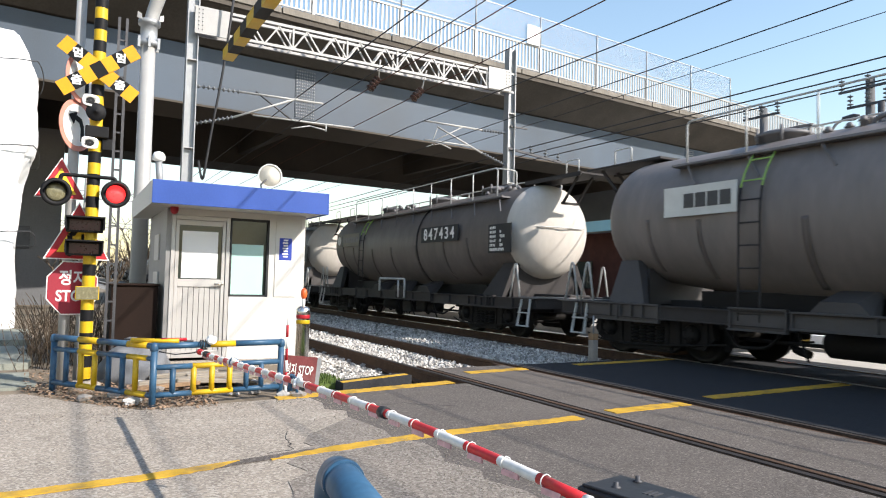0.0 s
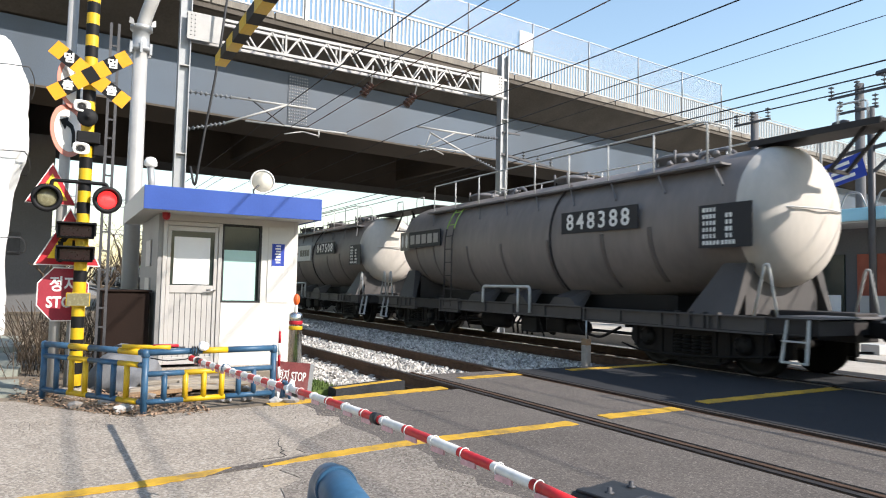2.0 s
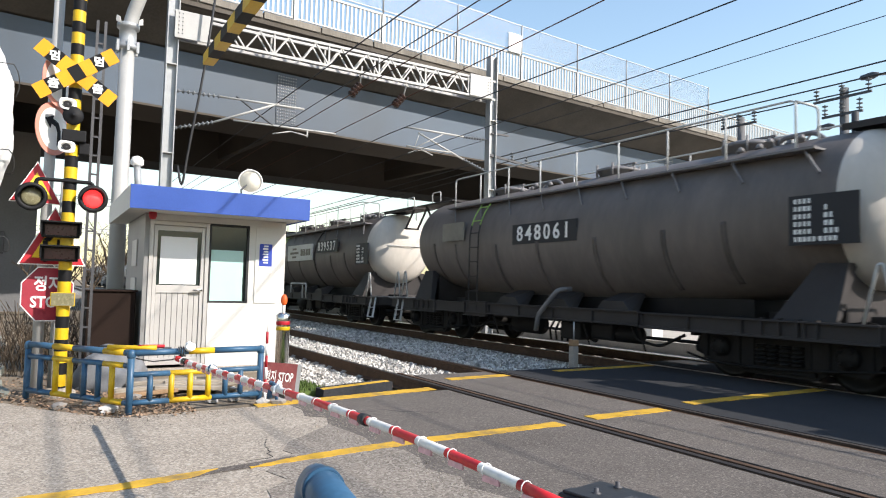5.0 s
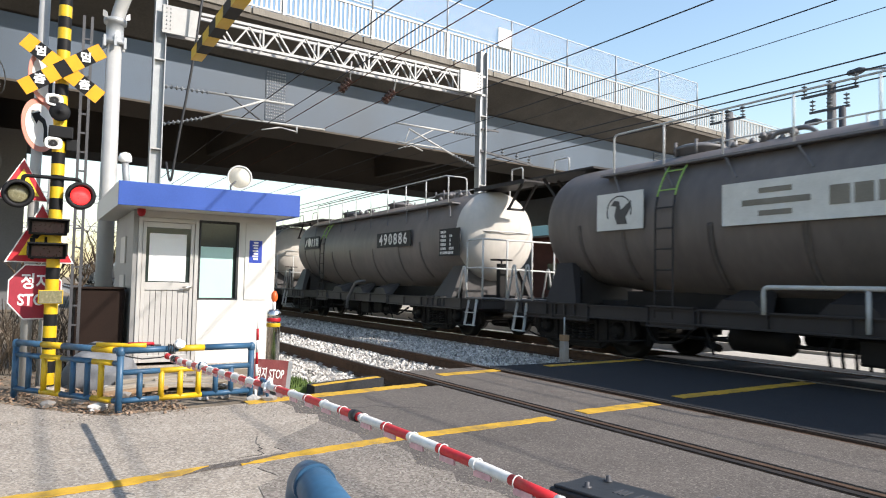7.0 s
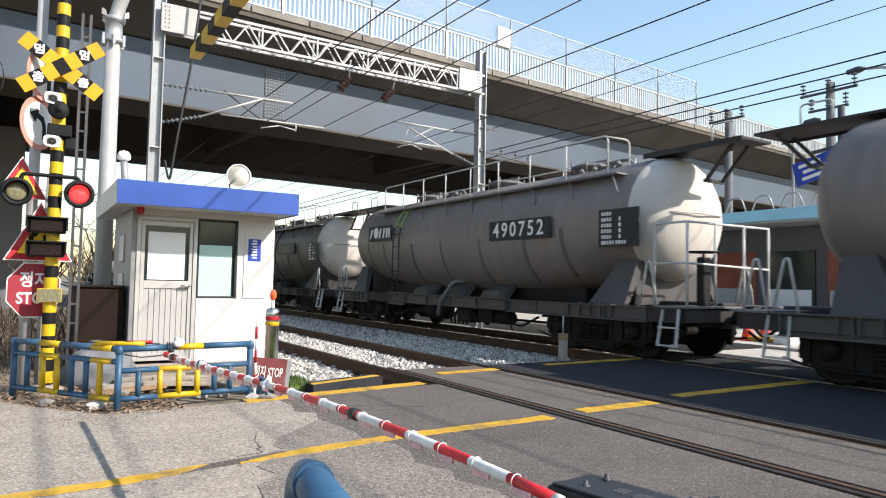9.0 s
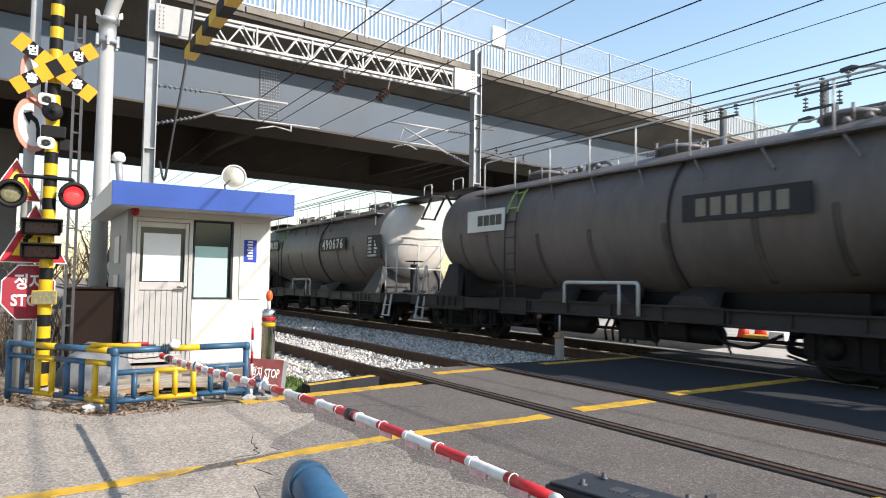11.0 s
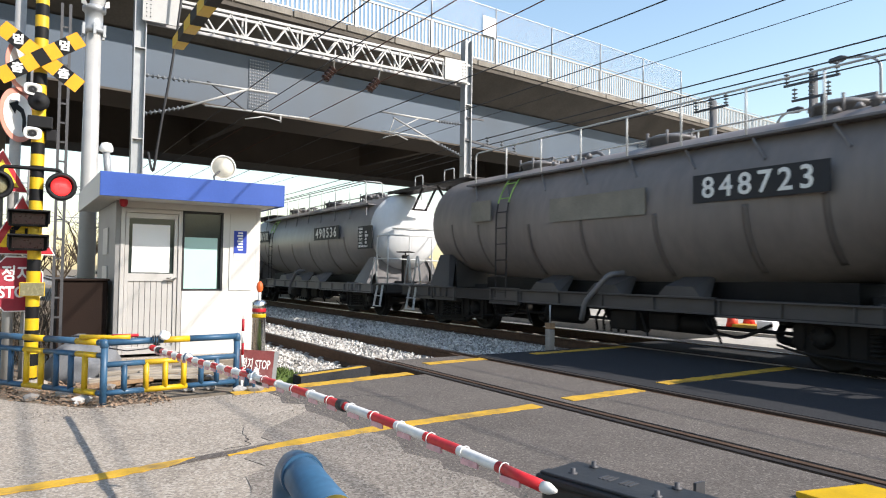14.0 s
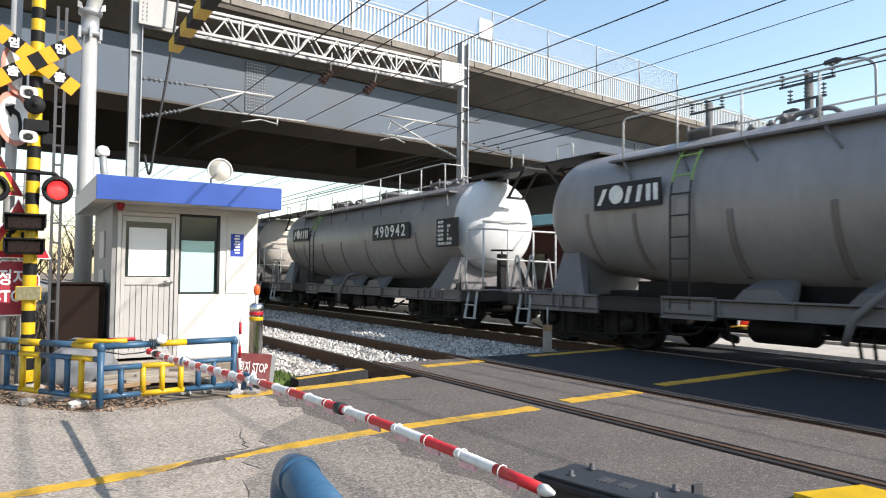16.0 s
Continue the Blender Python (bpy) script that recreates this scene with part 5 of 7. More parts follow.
# ---- guard booth ----
def build_booth():
    X, Y0, Y1, Z0, Z1, BACK = -9.45, 1.13, 2.98, 0.06, 2.055, -11.4
    t = thing("guard_booth", None, "small white crossing keeper's booth with a blue roof fascia", "booth")
    # the -y wall takes a grey darkened for shade, the others stay white
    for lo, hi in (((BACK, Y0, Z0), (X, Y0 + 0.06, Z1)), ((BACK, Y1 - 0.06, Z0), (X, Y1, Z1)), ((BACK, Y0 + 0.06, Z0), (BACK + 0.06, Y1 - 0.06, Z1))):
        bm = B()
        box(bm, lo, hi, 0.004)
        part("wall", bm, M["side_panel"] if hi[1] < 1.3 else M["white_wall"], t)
    for lo, hi in (((X - 0.06, Y0 + 0.06, 1.97), (X, Y1 - 0.06, Z1)), ((X - 0.06, 1.945, Z0), (X, Y1 - 0.06, 0.905)), ((X - 0.06, 2.47, 0.905), (X, Y1 - 0.06, 1.97)), ((X - 0.06, Y0 + 0.06, Z0), (X, 1.19, 1.97))):
        bm = B()
        box(bm, lo, hi)
        part("front_panel", bm, M["white_wall"], t)
    bm = B()
    box(bm, (BACK - 0.05, Y0 - 0.05, -0.10), (X + 0.06, Y1 + 0.05, Z0), 0.01)
    part("base_slab", bm, M["pave"], t, "rough concrete base")
    # roof
    bm = B()
    box(bm, (BACK - 0.3, 0.90, 2.057), (-8.845, 3.08, 2.33))
    roof = part("roof", bm, M["white_wall"], t)
    bm = B()
    box(bm, (-8.845, 0.876, 2.042), (-8.82, 3.10, 2.33), 0.004)
    part("fascia", bm, M["blue_fascia"], roof, "bright blue front fascia")
    bm = B()
    box(bm, (BACK - 0.3, 0.876, 2.042), (-8.845, 0.90, 2.33), 0.004)
    part("side_fascia", bm, M["white_wall"], roof, "pale side fascia")
    bm = B()
    box(bm, (BACK - 0.3, 3.08, 2.042), (-8.845, 3.10, 2.33), 0.004)
    part("side_fascia", bm, M["blue_fascia"], roof)
    # door
    bm = B()
    d0, d1, db, dt = 1.19, 1.935, 0.10, 1.965
    for lo, hi in (((X - 0.05, d0, db), (X + 0.015, d0 + 0.05, dt)), ((X - 0.05, d1 - 0.05, db), (X + 0.015, d1, dt)), ((X - 0.05, d0 + 0.05, dt - 0.055), (X + 0.015, d1 - 0.05, dt))):
        box(bm, lo, hi, 0.004)
    part("door_frame", bm, M["alu"], t)
    bm = B()
    a0, a1 = d0 + 0.055, d1 - 0.055
    for lo, hi in (((X - 0.04, a0, db), (X, a0 + 0.045, dt - 0.06)), ((X - 0.04, a1 - 0.045, db), (X, a1, dt - 0.06)), ((X - 0.04, a0 + 0.045, 1.03), (X, a1 - 0.045, 1.13)), ((X - 0.04, a0 + 0.045, 1.84), (X, a1 - 0.045, dt - 0.06)), ((X - 0.04, a0 + 0.045, db), (X, a1 - 0.045, db + 0.09))):
        box(bm, lo, hi, 0.003)
    door = part("door", bm, M["alu"], t, "grey aluminium door with a ribbed lower panel")
    n = 8
    w = (a1 - a0 - 0.09) / n
    bm = B()
    box(bm, (-0.012, 0.003, 0), (0.0, w - 0.003, 1.03 - db - 0.09), 0.002)
    me = mesh_of("rib", bm, M["alu"])
    for k in range(n):
        ob = new("slat", me)
        ob.parent = door
        ob.matrix_basis = Matrix.Translation((X - 0.016, a0 + 0.045 + w * k, db + 0.09))
    bm = B()
    box(bm, (X - 0.034, a0 + 0.045, db + 0.09), (X - 0.03, a1 - 0.045, 1.03))
    part("door_panel", bm, M["steel_dark"], door)
    bm = B()
    box(bm, (X - 0.03, a0 + 0.045, 1.13), (X - 0.024, a1 - 0.045, 1.84))
    part("pane", bm, M["window_dark"], door, "dark window pane")
    bm = B()
    box(bm, (X - 0.022, a0 + 0.085, 1.145), (X - 0.016, a1 - 0.095, 1.765))
    part("paper_blind", bm, M["paper"], door, "white paper over the pane")
    bm = B()
    rod(bm, (X, a1 - 0.03, 1.07), (X + 0.05, a1 - 0.03, 1.07), 0.016, 8)
    rod(bm, (X + 0.045, a1 - 0.03, 1.07), (X + 0.045, a1 - 0.14, 1.07), 0.014, 8)
    part("door_handle", bm, M["chrome"], door)
    # window with green film
    bm = B()
    box(bm, (X - 0.045, 1.945, 0.905), (X - 0.035, 2.47, 1.97))
    win = part("window", bm, M["window_dark"], t, "dark window with green film")
    bm = B()
    for lo, hi in (((X - 0.05, 1.945, 0.905), (X - 0.004, 1.965, 1.97)), ((X - 0.05, 2.44, 0.905), (X - 0.004, 2.47, 1.97)), ((X - 0.05, 1.965, 0.905), (X - 0.004, 2.44, 0.93)), ((X - 0.05, 1.965, 1.94), (X - 0.004, 2.44, 1.97))):
        box(bm, lo, hi)
    part("window_frame", bm, M["rubber"], win)
    bm = B()
    box(bm, (X - 0.034, 1.968, 0.935), (X - 0.03, 2.40, 1.62))
    part("window_film", bm, M["green_film"], win, "pale green film")
    # fixed panel
    bm = B()
    box(bm, (X + 0.001, 2.555, 0.91), (X + 0.012, 2.855, 1.965), 0.003)
    part("wall_panel", bm, M["white_wall"], t)
    # upright notice
    bm = B()
    box(bm, (X + 0.013, 2.61, 1.42), (X + 0.019, 2.785, 1.73))
    notice = part("notice", bm, M["sign_blue"], t, "narrow blue notice with white bars")
    bm = B()
    box(bm, (X + 0.013, 2.61, 1.33), (X + 0.018, 2.785, 1.418))
    part("notice_label", bm, M["paper"], notice)
    bm = B()
    for k in range(7):
        box(bm, (X + 0.020, 2.665 - 0.012 * (k % 2), 1.69 - 0.038 * k), (X + 0.022, 2.73, 1.712 - 0.038 * k))
    part("notice_rows", bm, M["letter"], notice)
    # red alarm lamp under the eave
    bm = B()
    lathe(bm, [(0.05, 0.0), (0.05, 0.05), (0.035, 0.085), (0, 0.095)], pose(X + 0.12, 1.20, 2.056, 180), 12)
    part("alarm_lamp", bm, M["red"], t, "small red alarm dome")
    # side window louvre
    for z in (0.86, 1.38):
        bm = B()
        box(bm, (-10.6, Y0 - 0.02, z), (-10.1, Y0 - 0.002, z + 0.36), 0.004)
        part("side_vent", bm, M["alu"], t)


def build_roof_gear():
    # flue pipe
    t = thing("flue_pipe", Matrix.Translation((-9.95, 1.09, 2.32)), "bent metal flue pipe with a white cap on the booth roof", "flue")
    bm = B()
    tube(bm, [(0, 0.0, 0), (0, -0.04, 0.42)], 0.045, 10)
    part("pipe", bm, M["galv"], t)
    bm = B()
    lathe(bm, [(0.05, 0.40), (0.085, 0.42), (0.085, 0.47), (0.06, 0.52), (0, 0.54)], Matrix.Translation((0, -0.04, 0)), 14)
    part("cap", bm, M["white_sheet"], t, "white vent cap")
    # floodlight
    t = thing("floodlight", Matrix.Translation((-9.5, 2.46, 2.33)), "round white floodlight on the booth roof edge", "lamp")
    bm = B()
    m = facing_x(0, 0, 0.27, -18) @ pose(0, 0, 0, 12)
    lathe(bm, [(0.03, -0.24), (0.10, -0.20), (0.145, -0.06), (0.165, 0.0), (0.168, 0.02), (0.15, 0.02), (0.15, 0.0)], m, 24)
    part("reflector_bowl", bm, M["white_sheet"], t)
    bm = B()
    lathe(bm, [(0.0, 0.004), (0.148, 0.004), (0.148, 0.012), (0, 0.02)], m, 24)
    part("lens", bm, M["cream"], t, "dusty lens")
    bm = B()
    tube(bm, [(-0.02, -0.1, 0.0), (-0.02, -0.12, 0.14), (-0.02, -0.02, 0.24)], 0.014, 6)
    part("bracket", bm, M["steel_dark"], t)


build_booth()
build_roof_gear()


# ---- crossing equipment ----
def striped(t, z0, z1, r, step):
    """Alternating black and yellow bands of a round pole."""
    k, z = 0, z0
    while z < z1 - 1e-4:
        top = min(z1, z + step)
        bm = B()
        lathe(bm, [(r, z), (r, top)], None, 20, cap=False)
        part("pole_band", bm, M["yellow_paint_pole"] if k % 2 else M["black_paint"], t)
        z, k = top, k + 1


def horn(t, y, z, s=1.0):
    bm = B()
    m = facing_x(0.13, y, z, 12)
    rings = []
    for w, hh, d in ((0.03, 0.025, -0.12), (0.05, 0.04, -0.05), (0.078, 0.058, 0.0), (0.082, 0.062, 0.010), (0.058, 0.040, 0.006), (0.03, 0.022, -0.06)):
        ring = []
        for k in range(16):
            c, sn = math.cos(k * math.tau / 16), math.sin(k * math.tau / 16)
            ring.append(bm.verts.new(m @ Vector((w * s * math.copysign(abs(c) ** 0.6, c), hh * s * math.copysign(abs(sn) ** 0.6, sn), d))))
        rings.append(ring)
    for a, b in zip(rings, rings[1:]):
        for k in range(16):
            bm.faces.new((a[k], a[(k + 1) % 16], b[(k + 1) % 16], b[k])).smooth = True
    bm.faces.new(rings[-1])
    h = part("horn_speaker", bm, M["white_sheet"], t, "small white horn loudspeaker")
    bm = B()
    lathe(bm, [(0.022 * s, -0.05), (0.022 * s, 0.0), (0, 0.01)], m, 10)
    part("horn_plug", bm, M["steel_dark"], h)
    bm = B()
    plate(bm, ngon(0.034, 12, 0.2, 1.2), m @ pose(0, 0, 0.003), 0.003)
    part("horn_throat", bm, M["black_paint"], h)


def build_signal():
    X, Y = -8.0, 0.22
    t = thing("crossing_signal", Matrix.Translation((X, Y, -0.03)), "black and yellow striped crossing signal pole with flashing red lamps", "crossing signal")
    striped(t, 0.0, 4.75, 0.062, 0.118)
    # crossbuck of square panels
    cb = part("crossbuck", plate(B(), rect(0.12, 0.12), facing_x(0.085, 0, 3.33), 0.03), M["black_paint"], t)
    for sgn in (1, -1):
        for k in range(-3, 4):
            if k == 0 and sgn < 0:
                continue
            m = facing_x(0.112 + (0.008 if sgn > 0 else 0), 0.0, 3.325, -4, 35.5 * sgn)
            bm = B()
            plate(bm, [(0.123 * k - 0.0605, -0.077), (0.123 * k + 0.0605, -0.077), (0.123 * k + 0.0605, 0.077), (0.123 * k - 0.0605, 0.077)], m, 0.012)
            black = abs(k) in (0, 2)
            part("crossbuck_panel", bm, M["black_paint"] if black else M["amber"], cb)
            if abs(k) == 2:
                c = m @ Vector((0.123 * k, 0, 0.016))
                up = c.z > 3.33
                words("stop_syllable", "\uba48" if up else "\ucda4", 0.105, facing_x(c.x, c.y, c.z + 0.0, -4), M["letter"], cb, 0.004, 1.1, 0.004)
    # bell and horns
    horn(t, -0.065, 2.99)
    horn(t, -0.055, 2.55)
    bm = B()
    lathe(bm, [(0.03, -0.05), (0.092, -0.02), (0.097, 0.0), (0.092, 0.006), (0.06, 0.022), (0.016, 0.028), (0.014, 0.045), (0, 0.048)], facing_x(0.12, -0.01, 2.88, 0), 18)
    part("bell", bm, M["black_paint"], t, "black gong bell")
    bm = B()
    box(bm, (-0.05, -0.1, 2.62), (0.1, 0.12, 2.74), 0.01)
    box(bm, (-0.03, 0.06, 2.5), (0.06, 0.16, 2.62), 0.01)
    part("junction_box", bm, M["black_paint"], t)
    # flashing lamps on their arm
    bm = B()
    tube(bm, [(0.06, -0.30, 2.12), (0.06, -0.30, 2.21), (0.06, 0.21, 2.21), (0.06, 0.21, 2.12)], 0.02, 8, 0.05)
    part("lamp_arm", bm, M["black_paint"], t)
    for y, lit in ((-0.335, False), (0.212, True)):
        m = facing_x(0.10, y, 2.02 + (0.02 if lit else 0.0), 6)
        bm = B()
        lathe(bm, [(0.0, -0.16), (0.08, -0.15), (0.098, -0.05), (0.10, 0.0), (0.142, 0.002), (0.142, 0.016), (0.10, 0.018), (0.096, 0.0)], m, 32)
        # visor over the upper half
        for k in range(16):
            a0, a1 = radians(-10 + 200 * k / 16), radians(-10 + 200 * (k + 1) / 16)
            q = [bm.verts.new(m @ Vector((0.103 * math.cos(a), 0.103 * math.sin(a), d))) for a, d in ((a0, 0.015), (a1, 0.015), (a1, 0.04 + 0.07 * math.sin(max(0, a1))), (a0, 0.04 + 0.07 * math.sin(max(0, a0))))]
            bm.faces.new(q)
        lamp = part("flashing_lamp", bm, M["black_paint"], t, "round black lamp with a red lens" if lit else "round black lamp with an unlit lens")
        bm = B()
        lathe(bm, [(0.095, 0.002), (0.082, 0.016), (0.05, 0.026), (0.0, 0.030)], m, 28)
        part("lens", bm, M["lens_on"] if lit else M["lens_off"], lamp)
    # hooded direction indicators
    for z, w in ((1.70, 0.34), (1.46, 0.33)):
        bm = B()
        box(bm, (0.02, -w / 2 - 0.06, z - 0.075), (0.13, w / 2 - 0.06, z + 0.075), 0.008)
        box(bm, (0.13, -w / 2 - 0.07, z + 0.066), (0.28, w / 2 - 0.05, z + 0.080))
        box(bm, (0.13, -w / 2 - 0.07, z - 0.05), (0.25, -w / 2 - 0.055, z + 0.075))
        box(bm, (0.13, w / 2 - 0.065, z - 0.05), (0.25, w / 2 - 0.05, z + 0.075))
        ind = part("direction_indicator", bm, M["black_paint"], t)
        bm = B()
        box(bm, (0.131, -w / 2 - 0.03, z - 0.055), (0.136, w / 2 - 0.09, z + 0.05))
        part("indicator_face", bm, M["indicator"], ind, "dark red indicator glass")
    bm = B()
    box(bm, (0.085, -0.12, 0.93), (0.10, 0.10, 1.07), 0.004)
    pl = part("name_plate", bm, M["yellow_paint_pole"], t, "olive plate with a yellow edge")
    bm = B()
    box(bm, (0.101, -0.112, 0.937), (0.105, 0.092, 1.063))
    part("plate_face", bm, M["lens_off"], pl)
    bm = B()
    lathe(bm, [(0.16, -0.1), (0.16, 0.06), (0.1, 0.1)], None, 12)
    part("base", bm, M["pave"], t)


def build_ladder_mast():
    t = thing("lattice_mast", Matrix.Translation((-9.0, 0.52, -0.03)), "narrow black lattice ladder mast behind the signal", "mast")
    bm = B()
    for y in (-0.075, 0.01):
        bar(bm, (0, y, 0), (0, y, 4.3), 0.03, 0.03)
    for k in range(18):
        z = 0.2 + 0.225 * k
        bar(bm, (0, -0.07, z), (0, 0.01, z), 0.02, 0.02)
    part("ladder", bm, M["steel_dark"], t)


def build_sign_post():
    X, Y = -8.20, -0.019
    t = thing("sign_post", Matrix.Translation((X, Y, 0.02)) @ Matrix.Diagonal((0.959, 0.959, 0.959, 1)), "grey post with round, triangular and octagonal road signs", "road sign")
    bm = B()
    rod(bm, (0, 0.03, -0.12), (0, 0.06, 4.6), 0.055, 12)
    rod(bm, (-0.02, 0.17, -0.12), (-0.02, 0.20, 2.3), 0.03, 10)
    part("post", bm, M["galv_pale"], t)

    def disc(z, y, turn, arrow):
        m = facing_x(0.075, y, z, turn)
        s = part("round_sign", plate(B(), ngon(0.285, 36), m, 0.006), M["pink"], t, "faded red ringed round sign with a black arrow")
        part("sign_face", plate(B(), ngon(0.228, 36), m @ pose(0, 0, 0.007), 0.003), M["white_sheet"], s)
        if arrow:
            part("arrow", plate(B(), [(0.06, -0.17), (0.12, -0.17), (0.11, 0.0), (0.07, 0.08), (-0.02, 0.11), (-0.01, 0.15), (-0.15, 0.09), (-0.06, 0.0), (-0.04, 0.05), (0.03, 0.03), (0.06, -0.03)], m @ pose(0, 0, 0.011), 0.003), M["black_paint"], s)
        else:
            part("arrow", plate(B(), [(0.03, -0.2), (0.09, -0.2), (0.09, 0.05), (0.14, 0.05), (0.06, 0.2), (-0.02, 0.05), (0.03, 0.05)], m @ pose(0, 0, 0.011), 0.003), M["black_paint"], s)
    disc(2.83, 0.06, 54, True)
    disc(3.36, 0.10, 54, False)

    def triangle(z, y, turn, train, wide, high):
        m = facing_x(0.08, y, z, turn) @ Matrix.Diagonal((wide, high, 1, 1))
        h = 0.335
        tri = [(-0.40, -h * 0.62), (0.40, -h * 0.62), (0.0, h * 1.36)]
        s = part("triangle_sign", plate(B(), [(1.06 * a, 1.06 * b) for a, b in tri], m, 0.004), M["white_sheet"], t, "red and yellow warning triangle")
        part("red_border", plate(B(), tri, m @ pose(0, 0, 0.005), 0.003), M["red"], s)
        part("yellow_field", plate(B(), [(0.66 * a, 0.66 * b) for a, b in tri], m @ pose(0, 0, 0.009), 0.003), M["sign_yellow"], s)
        if train:
            bm = B()
            for o in ([(-0.17, -0.12), (0.17, -0.12), (0.17, -0.03), (-0.17, -0.03)], [(0.04, -0.03), (0.17, -0.03), (0.17, 0.09), (0.04, 0.09)], [(-0.13, -0.03), (-0.08, -0.03), (-0.07, 0.07), (-0.14, 0.07)], ngon(0.045, 12), ):
                plate(bm, o if len(o) < 12 else [(a - 0.1, b - 0.14) for a, b in o], m @ pose(0, 0, 0.013), 0.003)
            plate(bm, [(-0.14, 0.08), (-0.02, 0.16), (0.06, 0.14), (0.0, 0.12), (-0.05, 0.06)], m @ pose(0, 0, 0.013), 0.003)
            part("engine_symbol", bm, M["black_paint"], s)
    triangle(2.15, -0.062, 10, False, 0.585, 0.64)
    triangle(1.55, 0.128, 10, True, 0.77, 0.905)
    m = facing_x(0.08, 0.098, 1.04, 10) @ Matrix.Diagonal((0.86, 1, 1, 1))
    s = part("stop_sign", plate(B(), ngon(0.315, 8, math.pi / 8), m, 0.004), M["white_sheet"], t, "red octagonal stop sign with white border")
    part("red_face", plate(B(), ngon(0.302, 8, math.pi / 8), m @ pose(0, 0, 0.005), 0.003), M["red_dark"], s)
    words("stop_word", "\uc815\uc9c0", 0.175, m @ pose(0.0, 0.10, 0.011), M["letter"], s, 0.004, 1.0, 0.004)
    words("stop_word", "STOP", 0.165, m @ pose(0.0, -0.09, 0.011), M["letter"], s, 0.004, 0.95, 0.004)


def pipe_fence(a, b, yellow, posts=(True, True), mid=0.335, top_yellow=None):
    """A low pipe guard fence from a to b; yellow: stretches (from, to) painted yellow."""
    a, b = Vector((*a, 0)), Vector((*b, 0))
    d = b - a
    t = thing("pipe_fence", None, "low blue and yellow painted pipe guard fence", "fence", "pipe fences")
    R = 0.030

    def at(s, z):
        p = a + d * s
        return (p.x, p.y, z)

    def mt(s, stretches=yellow):
        return M["yellow_pipe"] if any(p <= s <= q for p, q in stretches) else M["blue_pipe"]
    for name, z in (("top_rail", 0.53), ("middle_rail", mid), ("bottom_rail", 0.085)):
        painted = (top_yellow or yellow) if name == "top_rail" else yellow
        cuts = sorted({0.0, 1.0, *[v for pq in painted for v in pq if 0 < v < 1]})
        for s0, s1 in zip(cuts, cuts[1:]):
            bm = B()
            rod(bm, at(s0, z), at(s1, z), R if name == "top_rail" else R * 0.86, 12)
            part(name, bm, mt((s0 + s1) / 2, painted), t)
    for s in [e for e, on in zip((0.0, 1.0), posts) if on]:
        bm = B()
        rod(bm, at(s, -0.08), at(s, 0.50), R, 12)
        lathe(bm, [(0.0, 0.565), (0.028, 0.555), (0.037, 0.53), (0.037, 0.49), (R, 0.485)], Matrix.Translation(at(s, 0)), 12)
        part("post", bm, M["blue_pipe"], t)
    for k in range(6):
        s = (0.14, 0.295, 0.435, 0.575, 0.71, 0.835)[k]
        bm = B()
        rod(bm, at(s, 0.085), at(s, mid), R * 0.86, 10)
        part("upright", bm, mt(s), t)
    return t


